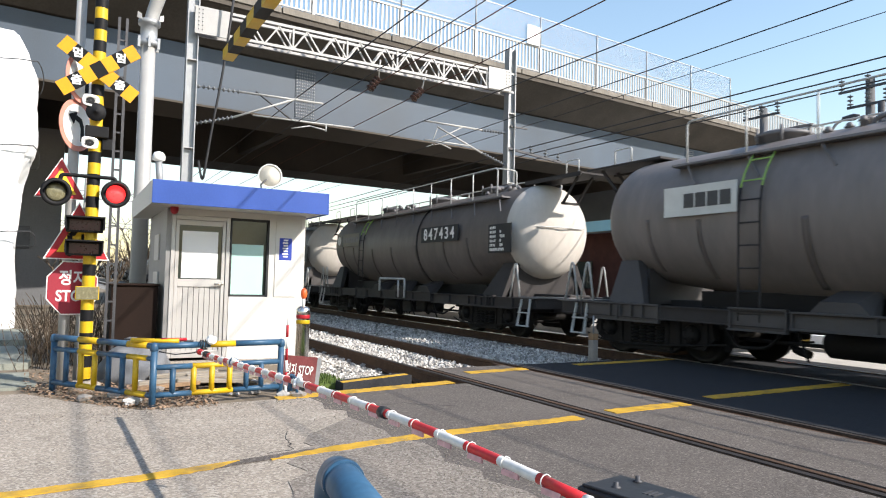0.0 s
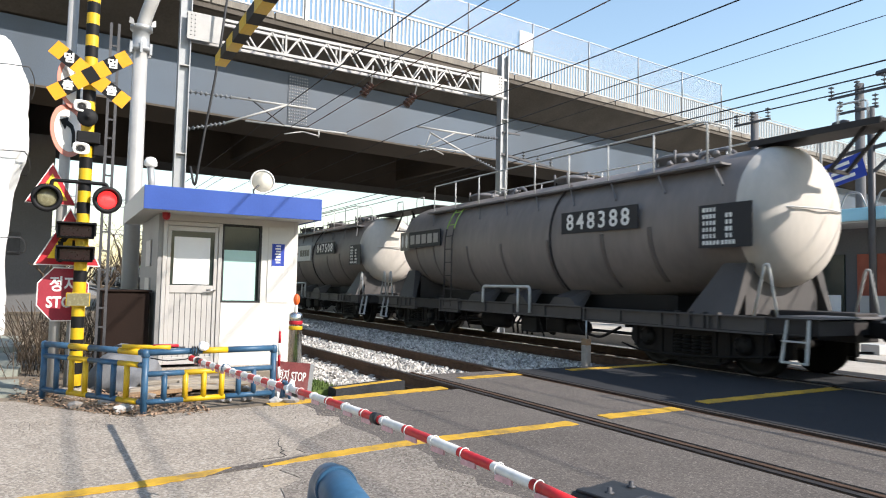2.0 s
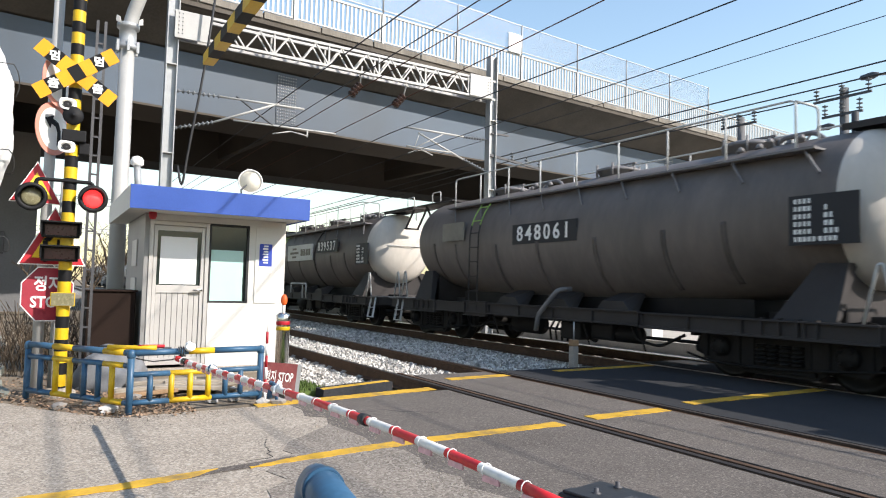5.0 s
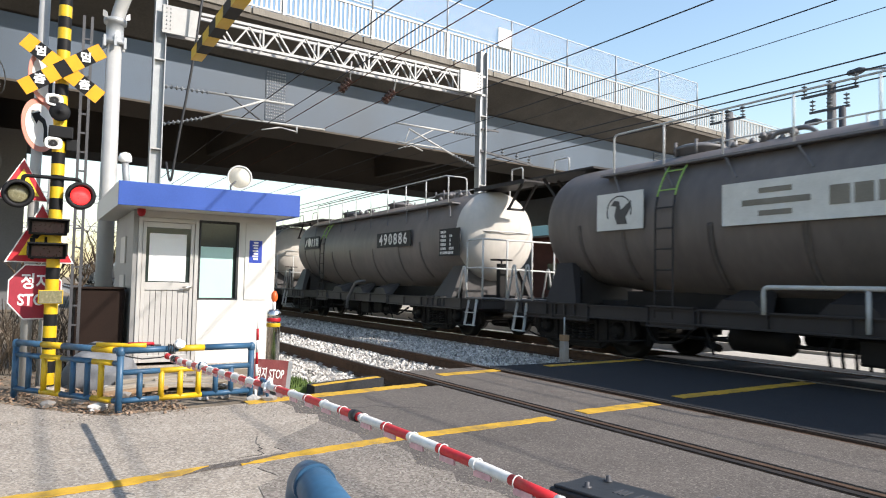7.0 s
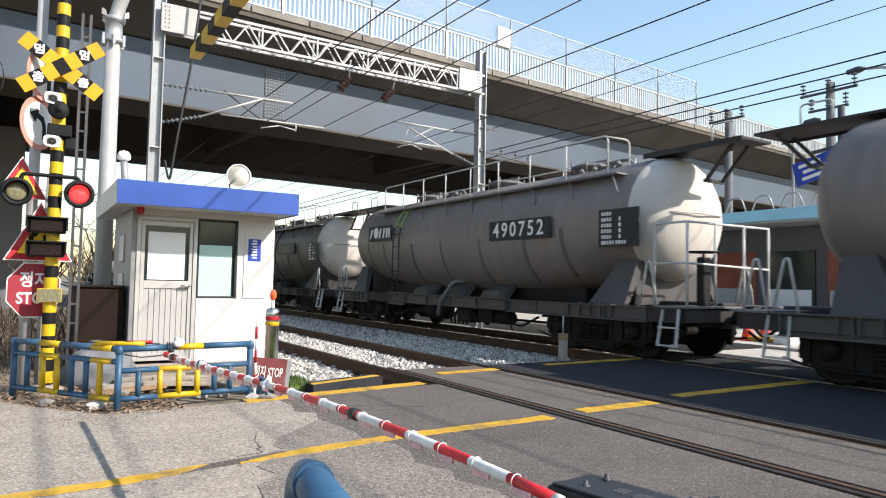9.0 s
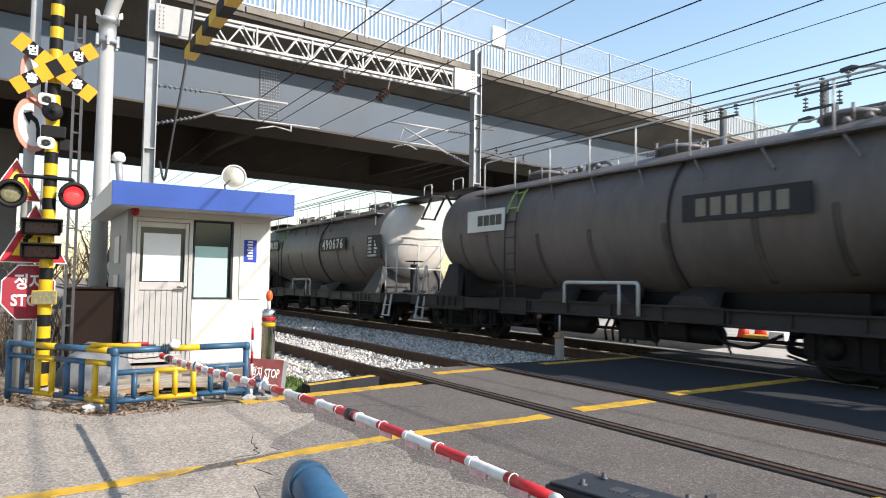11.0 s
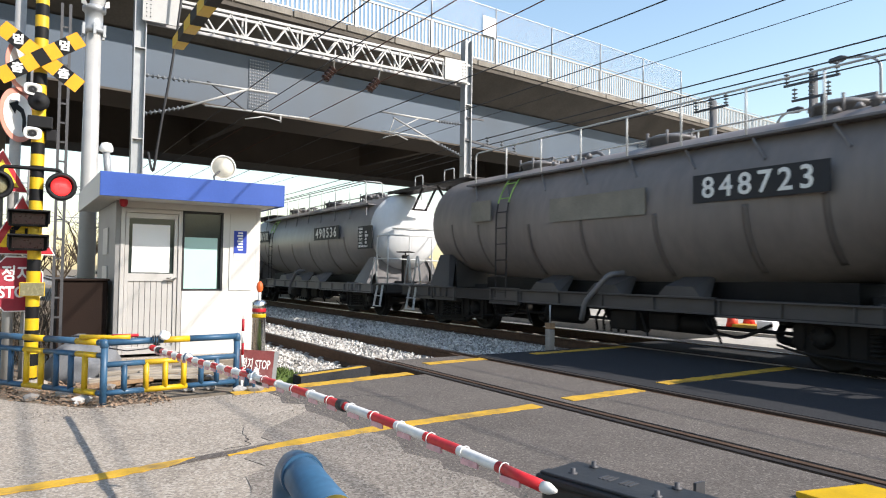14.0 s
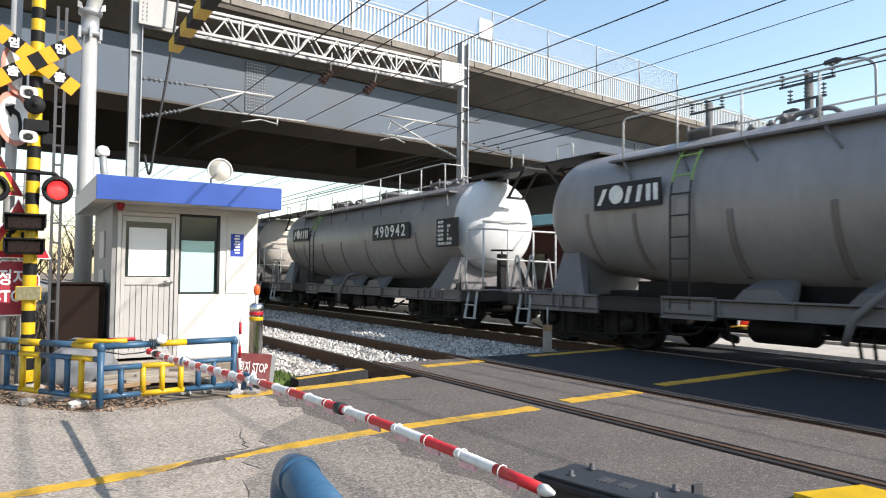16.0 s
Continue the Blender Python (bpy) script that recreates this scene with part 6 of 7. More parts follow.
def build_barrier():
    a, b = Vector((-5.53, 0.940, 0.590)), Vector((-1.32, 1.150, 0.648))
    t = thing("crossing_barrier", None, "lowered red and white taped barrier arm with reflectors", "barrier")
    d = b - a

    def along(q):
        """A point of the arm, which bends down towards its free end."""
        return a + d * q + Vector((0, 0, 0.27 * q * q * (1 - q)))
    cuts = [0.5 * k / 17 for k in range(17)] + [0.5 + 0.5 * k / 12 for k in range(13)]
    n = len(cuts) - 1
    for k in range(n):
        s0, s1 = cuts[k], cuts[k + 1]
        r = 0.0175 - 0.0025 * s0
        bm = B()
        rod(bm, along(s0), along(s1), r, 14, r + 0.0003, cap=k in (0, n - 1))
        part("arm_band", bm, M["barrier_red"] if k % 2 == 0 else M["barrier_white"], t)
    side = d.cross(Vector((0, 0, 1))).normalized()
    rnd = random.Random(2)
    for k in range(1, n):
        s = cuts[k] + 0.35 * (cuts[k + 1] - cuts[k])
        r = 0.0175 - 0.0025 * s
        bm = B()
        c = along(s) - Vector((0, 0, r + 0.004)) + side * 0.010
        bar(bm, c - d.normalized() * 0.038, c + d.normalized() * 0.038, 0.007, 0.018)
        part("reflector_strip", bm, M["clear_tape"], t, "small clear reflector strip tied under the arm")
        for q in (s - 0.008,):
            bm = B()
            p = along(q)
            _, u, v = frame_of(a, b)
            tube(bm, [p + (r + 0.004) * (math.cos(w) * u + math.sin(w) * v) for w in [i * math.tau / 10 for i in range(11)]], 0.0018, 4)
            part("cable_tie", bm, M["white_sheet"], t)
    for s, w, mt in ((0.74, 0.022, "rubber"), (0.055, 0.05, "rubber"), (0.0, 0.025, "barrier_red")):
        bm = B()
        p = along(s)
        rod(bm, p - d.normalized() * w, p + d.normalized() * w, 0.023, 12)
        part("tape_wrap", bm, M[mt], t, "wrapped tape")
    # blue rag tied at the arm
    for s, mt in ((0.50, "blue_pipe"), (0.515, "paper"), (0.22, "blue_pipe"), (0.24, "paper")):
        bm = B()
        p = along(s)
        rnd2 = random.Random(int(s * 1000))
        for k in range(7):
            q = p + Vector((rnd2.uniform(-0.04, 0.04), rnd2.uniform(-0.03, 0.03), rnd2.uniform(-0.06 if mt == "blue_pipe" and s > 0.4 else -0.02, 0.03)))
            tube(bm, [p + Vector((0, 0, 0.02)), (p + q) / 2 + Vector((rnd2.uniform(-0.03, 0.03), 0, 0.02)), q], 0.008, 5, 0.02)
        part("tied_rag", bm, M[mt], t, "knotted blue and white rag")
    bm = B()
    e = d.normalized()
    lathe(bm, [(0.015, 0), (0.015, 0.02), (0.006, 0.045), (0, 0.046)], Matrix.Translation(b) @ e.to_track_quat("Z", "Y").to_matrix().to_4x4(), 12)
    part("arm_end", bm, M["barrier_white"], t)
    # dark casing over the barrier drive
    t = thing("barrier_drive_box", pose(-1.47, 1.355, 0.020, 0, 0, 10), "black barrier drive cabinet with a bolted lid", "drive box")
    bm = B()
    box(bm, (0, -0.10, 0.0), (0.59, 0.07, 0.590), 0.012)
    part("casing", bm, M["rubber"], t)
    bm = B()
    box(bm, (-0.013, -0.11, 0.588), (0.60, 0.083, 0.614), 0.008)
    lid = part("lid", bm, M["rubber"], t)
    bm = B()
    box(bm, (0.0, -0.105, 0.613), (0.59, -0.065, 0.622), 0.004)
    part("lid_rib", bm, M["rubber"], lid)
    for x, y in ((0.065, -0.04), (0.065, 0.058), (0.32, -0.04), (0.32, 0.058), (0.51, 0.013)):
        bm = B()
        lathe(bm, [(0.013, 0.613), (0.013, 0.618), (0.007, 0.619), (0.007, 0.630), (0, 0.631)], Matrix.Translation((x, y, 0)), 8)
        part("bolt", bm, M["steel_dark"], lid)
    bm = B()
    for k in range(6):
        box(bm, (0.134 + 0.014 * k + (0.02 if k > 2 else 0), -0.022, 0.613), (0.142 + 0.014 * k + (0.02 if k > 2 else 0), 0.022, 0.616))
    part("cast_mark", bm, M["steel_dark"], lid)
    t = thing("arm_clamp", pose(-1.32, 1.155, 0, 0, 0, 6), "black clamp housing at the pivot of the barrier arm", "arm clamp")
    bm = B()
    slab(bm, [(-0.03, -0.07), (0.27, -0.07), (0.35, 0.01), (0.27, 0.04), (-0.03, 0.04)], 0.0, 0.60)
    part("cover", bm, M["rubber"], t)
    t = thing("steel_bracket", None, "upright drilled steel bracket beside the drive cabinet", "bracket")
    bm = B()
    box(bm, (-1.285, 1.69, 0), (-1.275, 1.73, 0.585))
    part("flat_bar", bm, M["steel_dark"], t)
    # yellow guard hood by the rail
    bm = B()
    slab(bm, [(-2.10, 3.62), (-1.72, 3.62), (-1.60, 4.10), (-1.98, 4.10)], 0.0, 0.03)
    solid("kerb_marker", bm, M["yellow_pipe"], "yellow painted marker plate beside the rail", "marker plate")


def build_near_fence():
    """The camera-side end of the same kind of fence: a fat blue elbow."""
    t = thing("pipe_fence", None, "thick blue painted pipe elbow of the near guard fence", "fence", "pipe fences")
    bm = B()
    tube(bm, [(-1.005, 0.372, -0.05), (-1.005, 0.372, 0.893), (-0.74, 0.329, 0.893)], 0.027, 24, 0.06)
    part("post", bm, M["blue_pipe"], t)
    bm = B()
    rod(bm, (-0.935, 0.361, 0.893), (-0.918, 0.358, 0.893), 0.030, 24)
    part("coupling", bm, M["blue_pipe"], t)
    bm = B()
    tube(bm, [(-0.745, 0.330, 0.893), (0.6, 0.113, 0.893)], 0.0272, 24)
    part("top_rail", bm, M["yellow_pipe"], t)
    bm = B()
    tube(bm, [(0.6, 0.113, 0.893), (0.7, 0.097, 0.893), (0.7, 0.097, -0.05)], 0.027, 20, 0.075)
    part("post", bm, M["blue_pipe"], t)


def build_small_things():
    # stainless bollard with orange reflector
    t = thing("bollard", Matrix.Translation((-8.10, 2.56, 0.078)) @ Matrix.Diagonal((0.911, 0.911, 0.911, 1)), "polished stainless bollard with red and yellow bands", "bollard")
    bm = B()
    lathe(bm, [(0.088, -0.14), (0.088, 0.72), (0.092, 0.73), (0.092, 0.80), (0.05, 0.83), (0, 0.835)], None, 24)
    part("tube", bm, M["chrome"], t)
    for z, mt in ((0.67, "red"), (0.60, "yellow_pipe")):
        bm = B()
        lathe(bm, [(0.0895, z), (0.0905, z + 0.01), (0.0905, z + 0.04), (0.0895, z + 0.05)], None, 24)
        part("band", bm, M[mt], t)
    bm = B()
    rod(bm, (0, 0, 0.82), (0, 0, 0.95), 0.022, 10)
    part("stem", bm, M["white_sheet"], t)
    bm = B()
    lathe(bm, [(0.0, -0.02), (0.055, -0.015), (0.06, 0.0), (0.05, 0.02), (0, 0.03)], facing_x(0.01, 0, 1.0) @ Matrix.Diagonal((0.75, 1.3, 1, 1)), 16)
    part("reflector", bm, M["orange"], t, "orange reflector lens")
    # red and white stick
    t = thing("marker_stick", Matrix.Translation((-6.93, 2.03, -0.03)), "thin red and white marker stick behind the fence", "marker stick")
    for k in range(7):
        bm = B()
        rod(bm, (0, 0, 0.12 * k), (0, 0, 0.12 * k + 0.12), 0.014 if k < 6 else 0.006, 8)
        part("stick_band", bm, M["red"] if k % 2 else M["white_sheet"], t)
    # small stop board lying by the arm
    t = thing("stop_board", facing_x(-7.10, 2.22, 0.20, -12, -5), "small faded red stop board on the ground by the barrier", "sign board")
    part("board", plate(B(), rect(0.36, 0.30), Matrix(), 0.012), M["board_red"], t)
    words("stop_word", "\uc815\uc9c0 STOP", 0.13, pose(0.0, 0.0, 0.015), M["letter"], t, 0.003, 0.50, 0.002)
    for x in (-0.2, 0.2):
        bm = B()
        box(bm, (x - 0.022, -0.21, -0.05), (x + 0.022, 0.14, 0.012))
        part("board_leg", bm, M["galv"], t)
    # step kerb with a yellow edge
    t = thing("step_kerb", None, "low black kerb step with a worn yellow edge by the rail", "kerb")
    bm = B()
    slab(bm, [(-6.88, 2.64), (-7.12, 2.64), (-7.46, 3.60), (-7.22, 3.62)], -0.2, 0.07)
    part("body", bm, M["new_asphalt"], t)
    bm = B()
    slab(bm, [(-6.93, 2.65), (-7.02, 2.65), (-7.36, 3.59), (-7.27, 3.60)], 0.07, 0.075)
    part("yellow_edge", bm, M["yellow_paint"], t)
    # grass mat
    bm = B()
    rnd = random.Random(4)
    box(bm, (-7.9, 2.34, -0.05), (-7.15, 2.78, 0.03))
    for k in range(500):
        x, y = rnd.uniform(-7.9, -7.15), rnd.uniform(2.34, 2.78)
        q = [bm.verts.new((x, y, 0.03)), bm.verts.new((x + rnd.uniform(-0.01, 0.02), y + 0.012, 0.03)), bm.verts.new((x + rnd.uniform(-0.03, 0.03), y + rnd.uniform(-0.02, 0.02), rnd.uniform(0.05, 0.09)))]
        bm.faces.new(q)
    solid("grass", bm, M["grass"], "worn green grass mat beside the ballast", "grass", kind="stuff")
    # concrete post across the near track
    t = thing("marker_post", Matrix.Translation((-8.23, 7.29, -0.22)), "stained concrete marker post with a thin rod by the track", "marker post")
    bm = B()
    box(bm, (-0.055, -0.055, 0), (0.055, 0.055, 0.54), 0.012)
    part("post", bm, M["sleeper"], t)
    bm = B()
    box(bm, (-0.058, -0.058, 0.54), (0.058, 0.058, 0.64), 0.012)
    part("cap", bm, M["wood"], t, "brown stained cap")
    bm = B()
    rod(bm, (0, 0, 0.63), (0, 0, 0.92), 0.014, 8)
    part("rod", bm, M["galv"], t)
    # brown cabinet, tarp and planks behind the fence
    t = thing("relay_cabinet", Matrix.Translation((-9.9, 0.72, -0.03)), "dark brown metal relay cabinet beside the booth", "cabinet")
    bm = B()
    box(bm, (-0.3, -0.20, 0.0), (0.3, 0.36, 1.06), 0.015)
    part("body", bm, M["brown_panel"], t)
    bm = B()
    box(bm, (-0.33, -0.22, 1.06), (0.33, 0.38, 1.085), 0.008)
    part("top", bm, M["brown_panel"], t)
    bm = B()
    bmesh.ops.create_icosphere(bm, subdivisions=4, radius=1.0)
    for v in bm.verts:
        n = noise.noise(v.co * 2.2)
        v.co = Vector((v.co.x * 0.34, v.co.y * 0.36, v.co.z * 0.36)) * (1 + 0.22 * n)
    for f in bm.faces:
        f.smooth = True
    solid("tarpaulin", bm, M["tarp"], "grey tarpaulin thrown over a heap behind the fence", "tarpaulin", m=Matrix.Translation((-8.35, 0.74, 0.08)))
    rnd = random.Random(8)
    for k in range(9):
        t = thing("timber_offcut", pose(-7.6 - 0.16 * (k % 4), 0.95 + 0.12 * k, 0.03 + 0.035 * (k % 3), 0, rnd.uniform(-6, 6), 80 + rnd.uniform(-14, 14)), "grey weathered timber offcut stacked by the booth", "timber", "timber offcuts")
        bm = B()
        box(bm, (-0.35, -0.06, -0.02), (0.35, 0.06, 0.02), 0.006)
        part("board", bm, M["grey_wood"] if k % 3 else M["wood"], t)
    for k in range(26):
        x, y = rnd.uniform(-8.6, -6.55), rnd.uniform(0.2, 2.1)
        r = rnd.uniform(0.03, 0.10)
        bm = B()
        bmesh.ops.create_icosphere(bm, subdivisions=1, radius=r)
        for v in bm.verts:
            v.co *= rnd.uniform(0.7, 1.2)
            v.co.z *= 0.6
        solid("rubble_stone", bm, M["sleeper"] if k % 2 else M["ballast"], "broken concrete lump behind the fence", "stone", "rubble by the fence", m=Matrix.Translation((x, y, r * 0.3 - 0.02)))
    # hand tools bundle on the fence
    t = thing("flag_roll", None, "rolled yellow and red signal flag tied on the fence rail", "flag")
    bm = B()
    tube(bm, [(-6.86, 0.56, 0.575), (-6.74, 0.80, 0.570), (-6.70, 0.95, 0.572)], 0.022, 8, 0.05)
    part("yellow_cloth", bm, M["yellow_pipe"], t)
    bm = B()
    tube(bm, [(-6.74, 0.80, 0.585), (-6.72, 1.02, 0.585)], 0.014, 8)
    part("red_cloth", bm, M["red"], t)
    bm = B()
    tube(bm, [(-6.90, 0.5, 0.58), (-6.72, 1.08, 0.567)], 0.008, 6)
    part("stick", bm, M["steel_dark"], t)
    # wire twist where the arm rests
    t = thing("wire_tie", None, "twist of black wire and white cloth on the fence rail", "wire tie")
    bm = B()
    p = Vector((-6.72, 1.17, 0.53))
    pts = [p + Vector((0.045 * math.cos(k * 0.9), 0.012 * (k - 10), 0.045 * math.sin(k * 0.9))) * 1.0 for k in range(21)]
    pts = [Vector((q.x, p.y + (q.y - p.y) * 0.25, q.z)) for q in pts]
    tube(bm, pts + [(-6.70, 1.08, 0.46), (-6.7, 0.92, 0.45), (-6.7, 0.78, 0.48)], 0.006, 5)
    part("wire", bm, M["wire"], t)
    bm = B()
    bmesh.ops.create_icosphere(bm, subdivisions=2, radius=0.045)
    for v in bm.verts:
        v.co *= 1 + 0.4 * noise.noise(v.co * 30)
        v.co += Vector((-6.72, 1.24, 0.575))
    part("cloth", bm, M["paper"], t)


def litter():
    """Dry leaves and twigs, past counting."""
    rnd = random.Random(21)
    verts, faces = [], []
    for k in range(8000):
        x, y = rnd.uniform(-9.5, -6.38), rnd.uniform(-0.35, 1.3)
        if y < 0.62 * (x + 7.87) - 0.30 + rnd.gauss(0, 0.10) or x > -6.55 and rnd.random() < 0.5 or x < -8.2 and rnd.random() < 0.6:
            continue
        s = rnd.uniform(0.008, 0.024)
        a = rnd.uniform(0, 6.28)
        u = Vector((math.cos(a), math.sin(a), rnd.uniform(-0.5, 0.5))) * s
        v = Vector((-math.sin(a), math.cos(a), rnd.uniform(-0.5, 0.5))) * s * 0.6
        c = Vector((x, y, 0.0 + rnd.uniform(-0.02, 0.02)))
        b = len(verts)
        verts += [tuple(c - u), tuple(c + v), tuple(c + u), tuple(c - v)]
        faces.append((b, b + 1, b + 2, b + 3))
    me = bpy.data.meshes.new("leaf_litter")
    me.from_pydata(verts, [], faces)
    me.materials.append(M["leaf"])
    tagged(new("leaf_litter", me), "dry brown leaves scattered below the fence", "leaf litter", kind="stuff")
    bm = B()
    for k in range(260):
        x, y = rnd.uniform(-12.5, -9.6), rnd.uniform(-0.45, 0.75)
        h = rnd.uniform(0.15, 0.75) * (1.3 if x < -9.5 else 0.8)
        lean = Vector((rnd.uniform(-0.5, 0.5), rnd.uniform(-0.5, 0.5), 1)) * h
        p = Vector((x, y, -0.05))
        mid = p + lean * 0.55
        tube(bm, [p, mid, p + lean + Vector((rnd.uniform(-0.1, 0.1), rnd.uniform(-0.1, 0.1), 0))], 0.005, 4)
        for _ in range(2):
            tube(bm, [mid, mid + Vector((rnd.uniform(-0.2, 0.2), rnd.uniform(-0.2, 0.2), rnd.uniform(0.05, 0.25)))], 0.0025, 3)
    solid("dry_brush", bm, M["twig"], "tangle of dry bare twigs and weeds behind the signs", "dry brush", kind="stuff")


build_signal()
build_ladder_mast()
build_sign_post()
pipe_fence((-7.87, -0.06), (-6.69, 0.74), ((0.27, 0.47), (0.76, 0.95)), mid=0.415)
pipe_fence((-6.69, 0.74), (-6.84, 1.945), ((0.28, 0.60),), (False, True), 0.335, ((0.41, 0.61),))
build_barrier()
build_near_fence()
build_small_things()
litter()


# ---- overhead line ----
PORTAL_X, MAST_L, MAST_R = -17.7, 2.52, 12.10


def h_mast(y, top, label):
    t = thing("portal_mast", Matrix.Translation((PORTAL_X, y, -0.2)), label, "catenary mast", "portal masts", "structure")
    bm = B()
    for s in (-1, 1):
        box(bm, (-0.13, s * 0.125 - 0.012, 0), (0.13, s * 0.125 + 0.012, top + 0.2))
    box(bm, (-0.012, -0.113, 0), (0.012, 0.113, top + 0.2))
    part("shaft", bm, M["galv"], t)
    for z in (1.6, 3.3, 4.5, 6.7):
        bm = B()
        box(bm, (0.012, -0.113, z), (0.13, 0.113, z + 0.03))
        part("stiffener", bm, M["galv_pale"], t)
    return t


def portal():
    h_mast(MAST_L, 9.2, "galvanised steel mast of the overhead line portal")
    h_mast(MAST_R, 8.6, "galvanised steel mast rising past the bridge edge")
    t = thing("portal_truss", Matrix.Translation((PORTAL_X + 0.02, 0, 0)), "pale steel lattice beam spanning both tracks", "portal beam", kind="structure")
    z0, z1 = 7.20, 7.78
    for name, z in (("bottom_chord", z0), ("top_chord", z1)):
        for s in (-1, 1):
            bm = B()
            bar(bm, (s * 0.16, MAST_L, z + 0.04), (s * 0.16, MAST_R, z - 0.04), 0.07, 0.07)
            part(name, bm, M["galv_pale"], t)
    n = 10
    y0, y1 = 3.5, 11.1
    for s in (-1, 1):
        for k in range(n):
            a, b = y0 + (y1 - y0) * k / n, y0 + (y1 - y0) * (k + 1) / n
            m = (a + b) / 2
            bm = B()
            bar(bm, (s * 0.16, a, z0 + 0.02), (s * 0.16, m, z1 - 0.02), 0.04, 0.04)
            part("lattice_bar", bm, M["galv_pale"], t)
            bm = B()
            bar(bm, (s * 0.16, m, z1 - 0.02), (s * 0.16, b, z0 + 0.02), 0.04, 0.04)
            part("lattice_bar", bm, M["galv_pale"], t)
            if k % 2:
                bm = B()
                bar(bm, (s * 0.16, b, z0), (s * 0.16, b, z1), 0.045, 0.045)
                part("lattice_post", bm, M["galv_pale"], t)
    for y in (2.95, 11.55):
        bm = B()
        box(bm, (0.19, y - 0.42, z0 - 0.05), (0.23, y + 0.42, z1 + 0.05), 0.006)
        g = part("gusset_plate", bm, M["galv_pale"], t, "white bolted end plate")
        bm = B()
        for i in range(6):
            for j in (-0.33, -0.24) if y < 5 else (0.33, 0.24):
                lathe(bm, [(0.016, 0.23), (0.012, 0.245), (0, 0.246)], Matrix(((0, 0, 1, 0), (1, 0, 0, y + j), (0, 1, 0, z0 + 0.06 + 0.1 * i), (0, 0, 0, 1))), 6)
        part("bolts", bm, M["steel_dark"], g)


def insulator(bm, a, b, r, n):
    a, b = Vector(a), Vector(b)
    m = Matrix.Translation(a) @ (b - a).to_track_quat("Z", "Y").to_matrix().to_4x4()
    h = (b - a).length
    prof = [(0.012, 0)]
    for k in range(n):
        z = h * (k + 0.5) / n
        prof += [(0.016, z - h * 0.3 / n), (r, z - h * 0.05 / n), (r, z + h * 0.1 / n), (0.016, z + h * 0.3 / n)]
    lathe(bm, prof + [(0.012, h)], m, 12)


def cantilever(points, label):
    """points: mast ends, messenger, arm and wire ends in the portal's plane (y, z)."""
    t = thing("cantilever", Matrix.Translation((PORTAL_X, 0, 0)), label, "cantilever arm", "cantilever arms", "structure")

    def v(p):
        return (0, p[0], p[1])
    for name, r, a, b, mt in points:
        bm = B()
        if name == "insulator":
            insulator(bm, v(a), v(b), r, 9)
        else:
            rod(bm, v(a), v(b), r, 8)
        part(name, bm, M[mt], t)


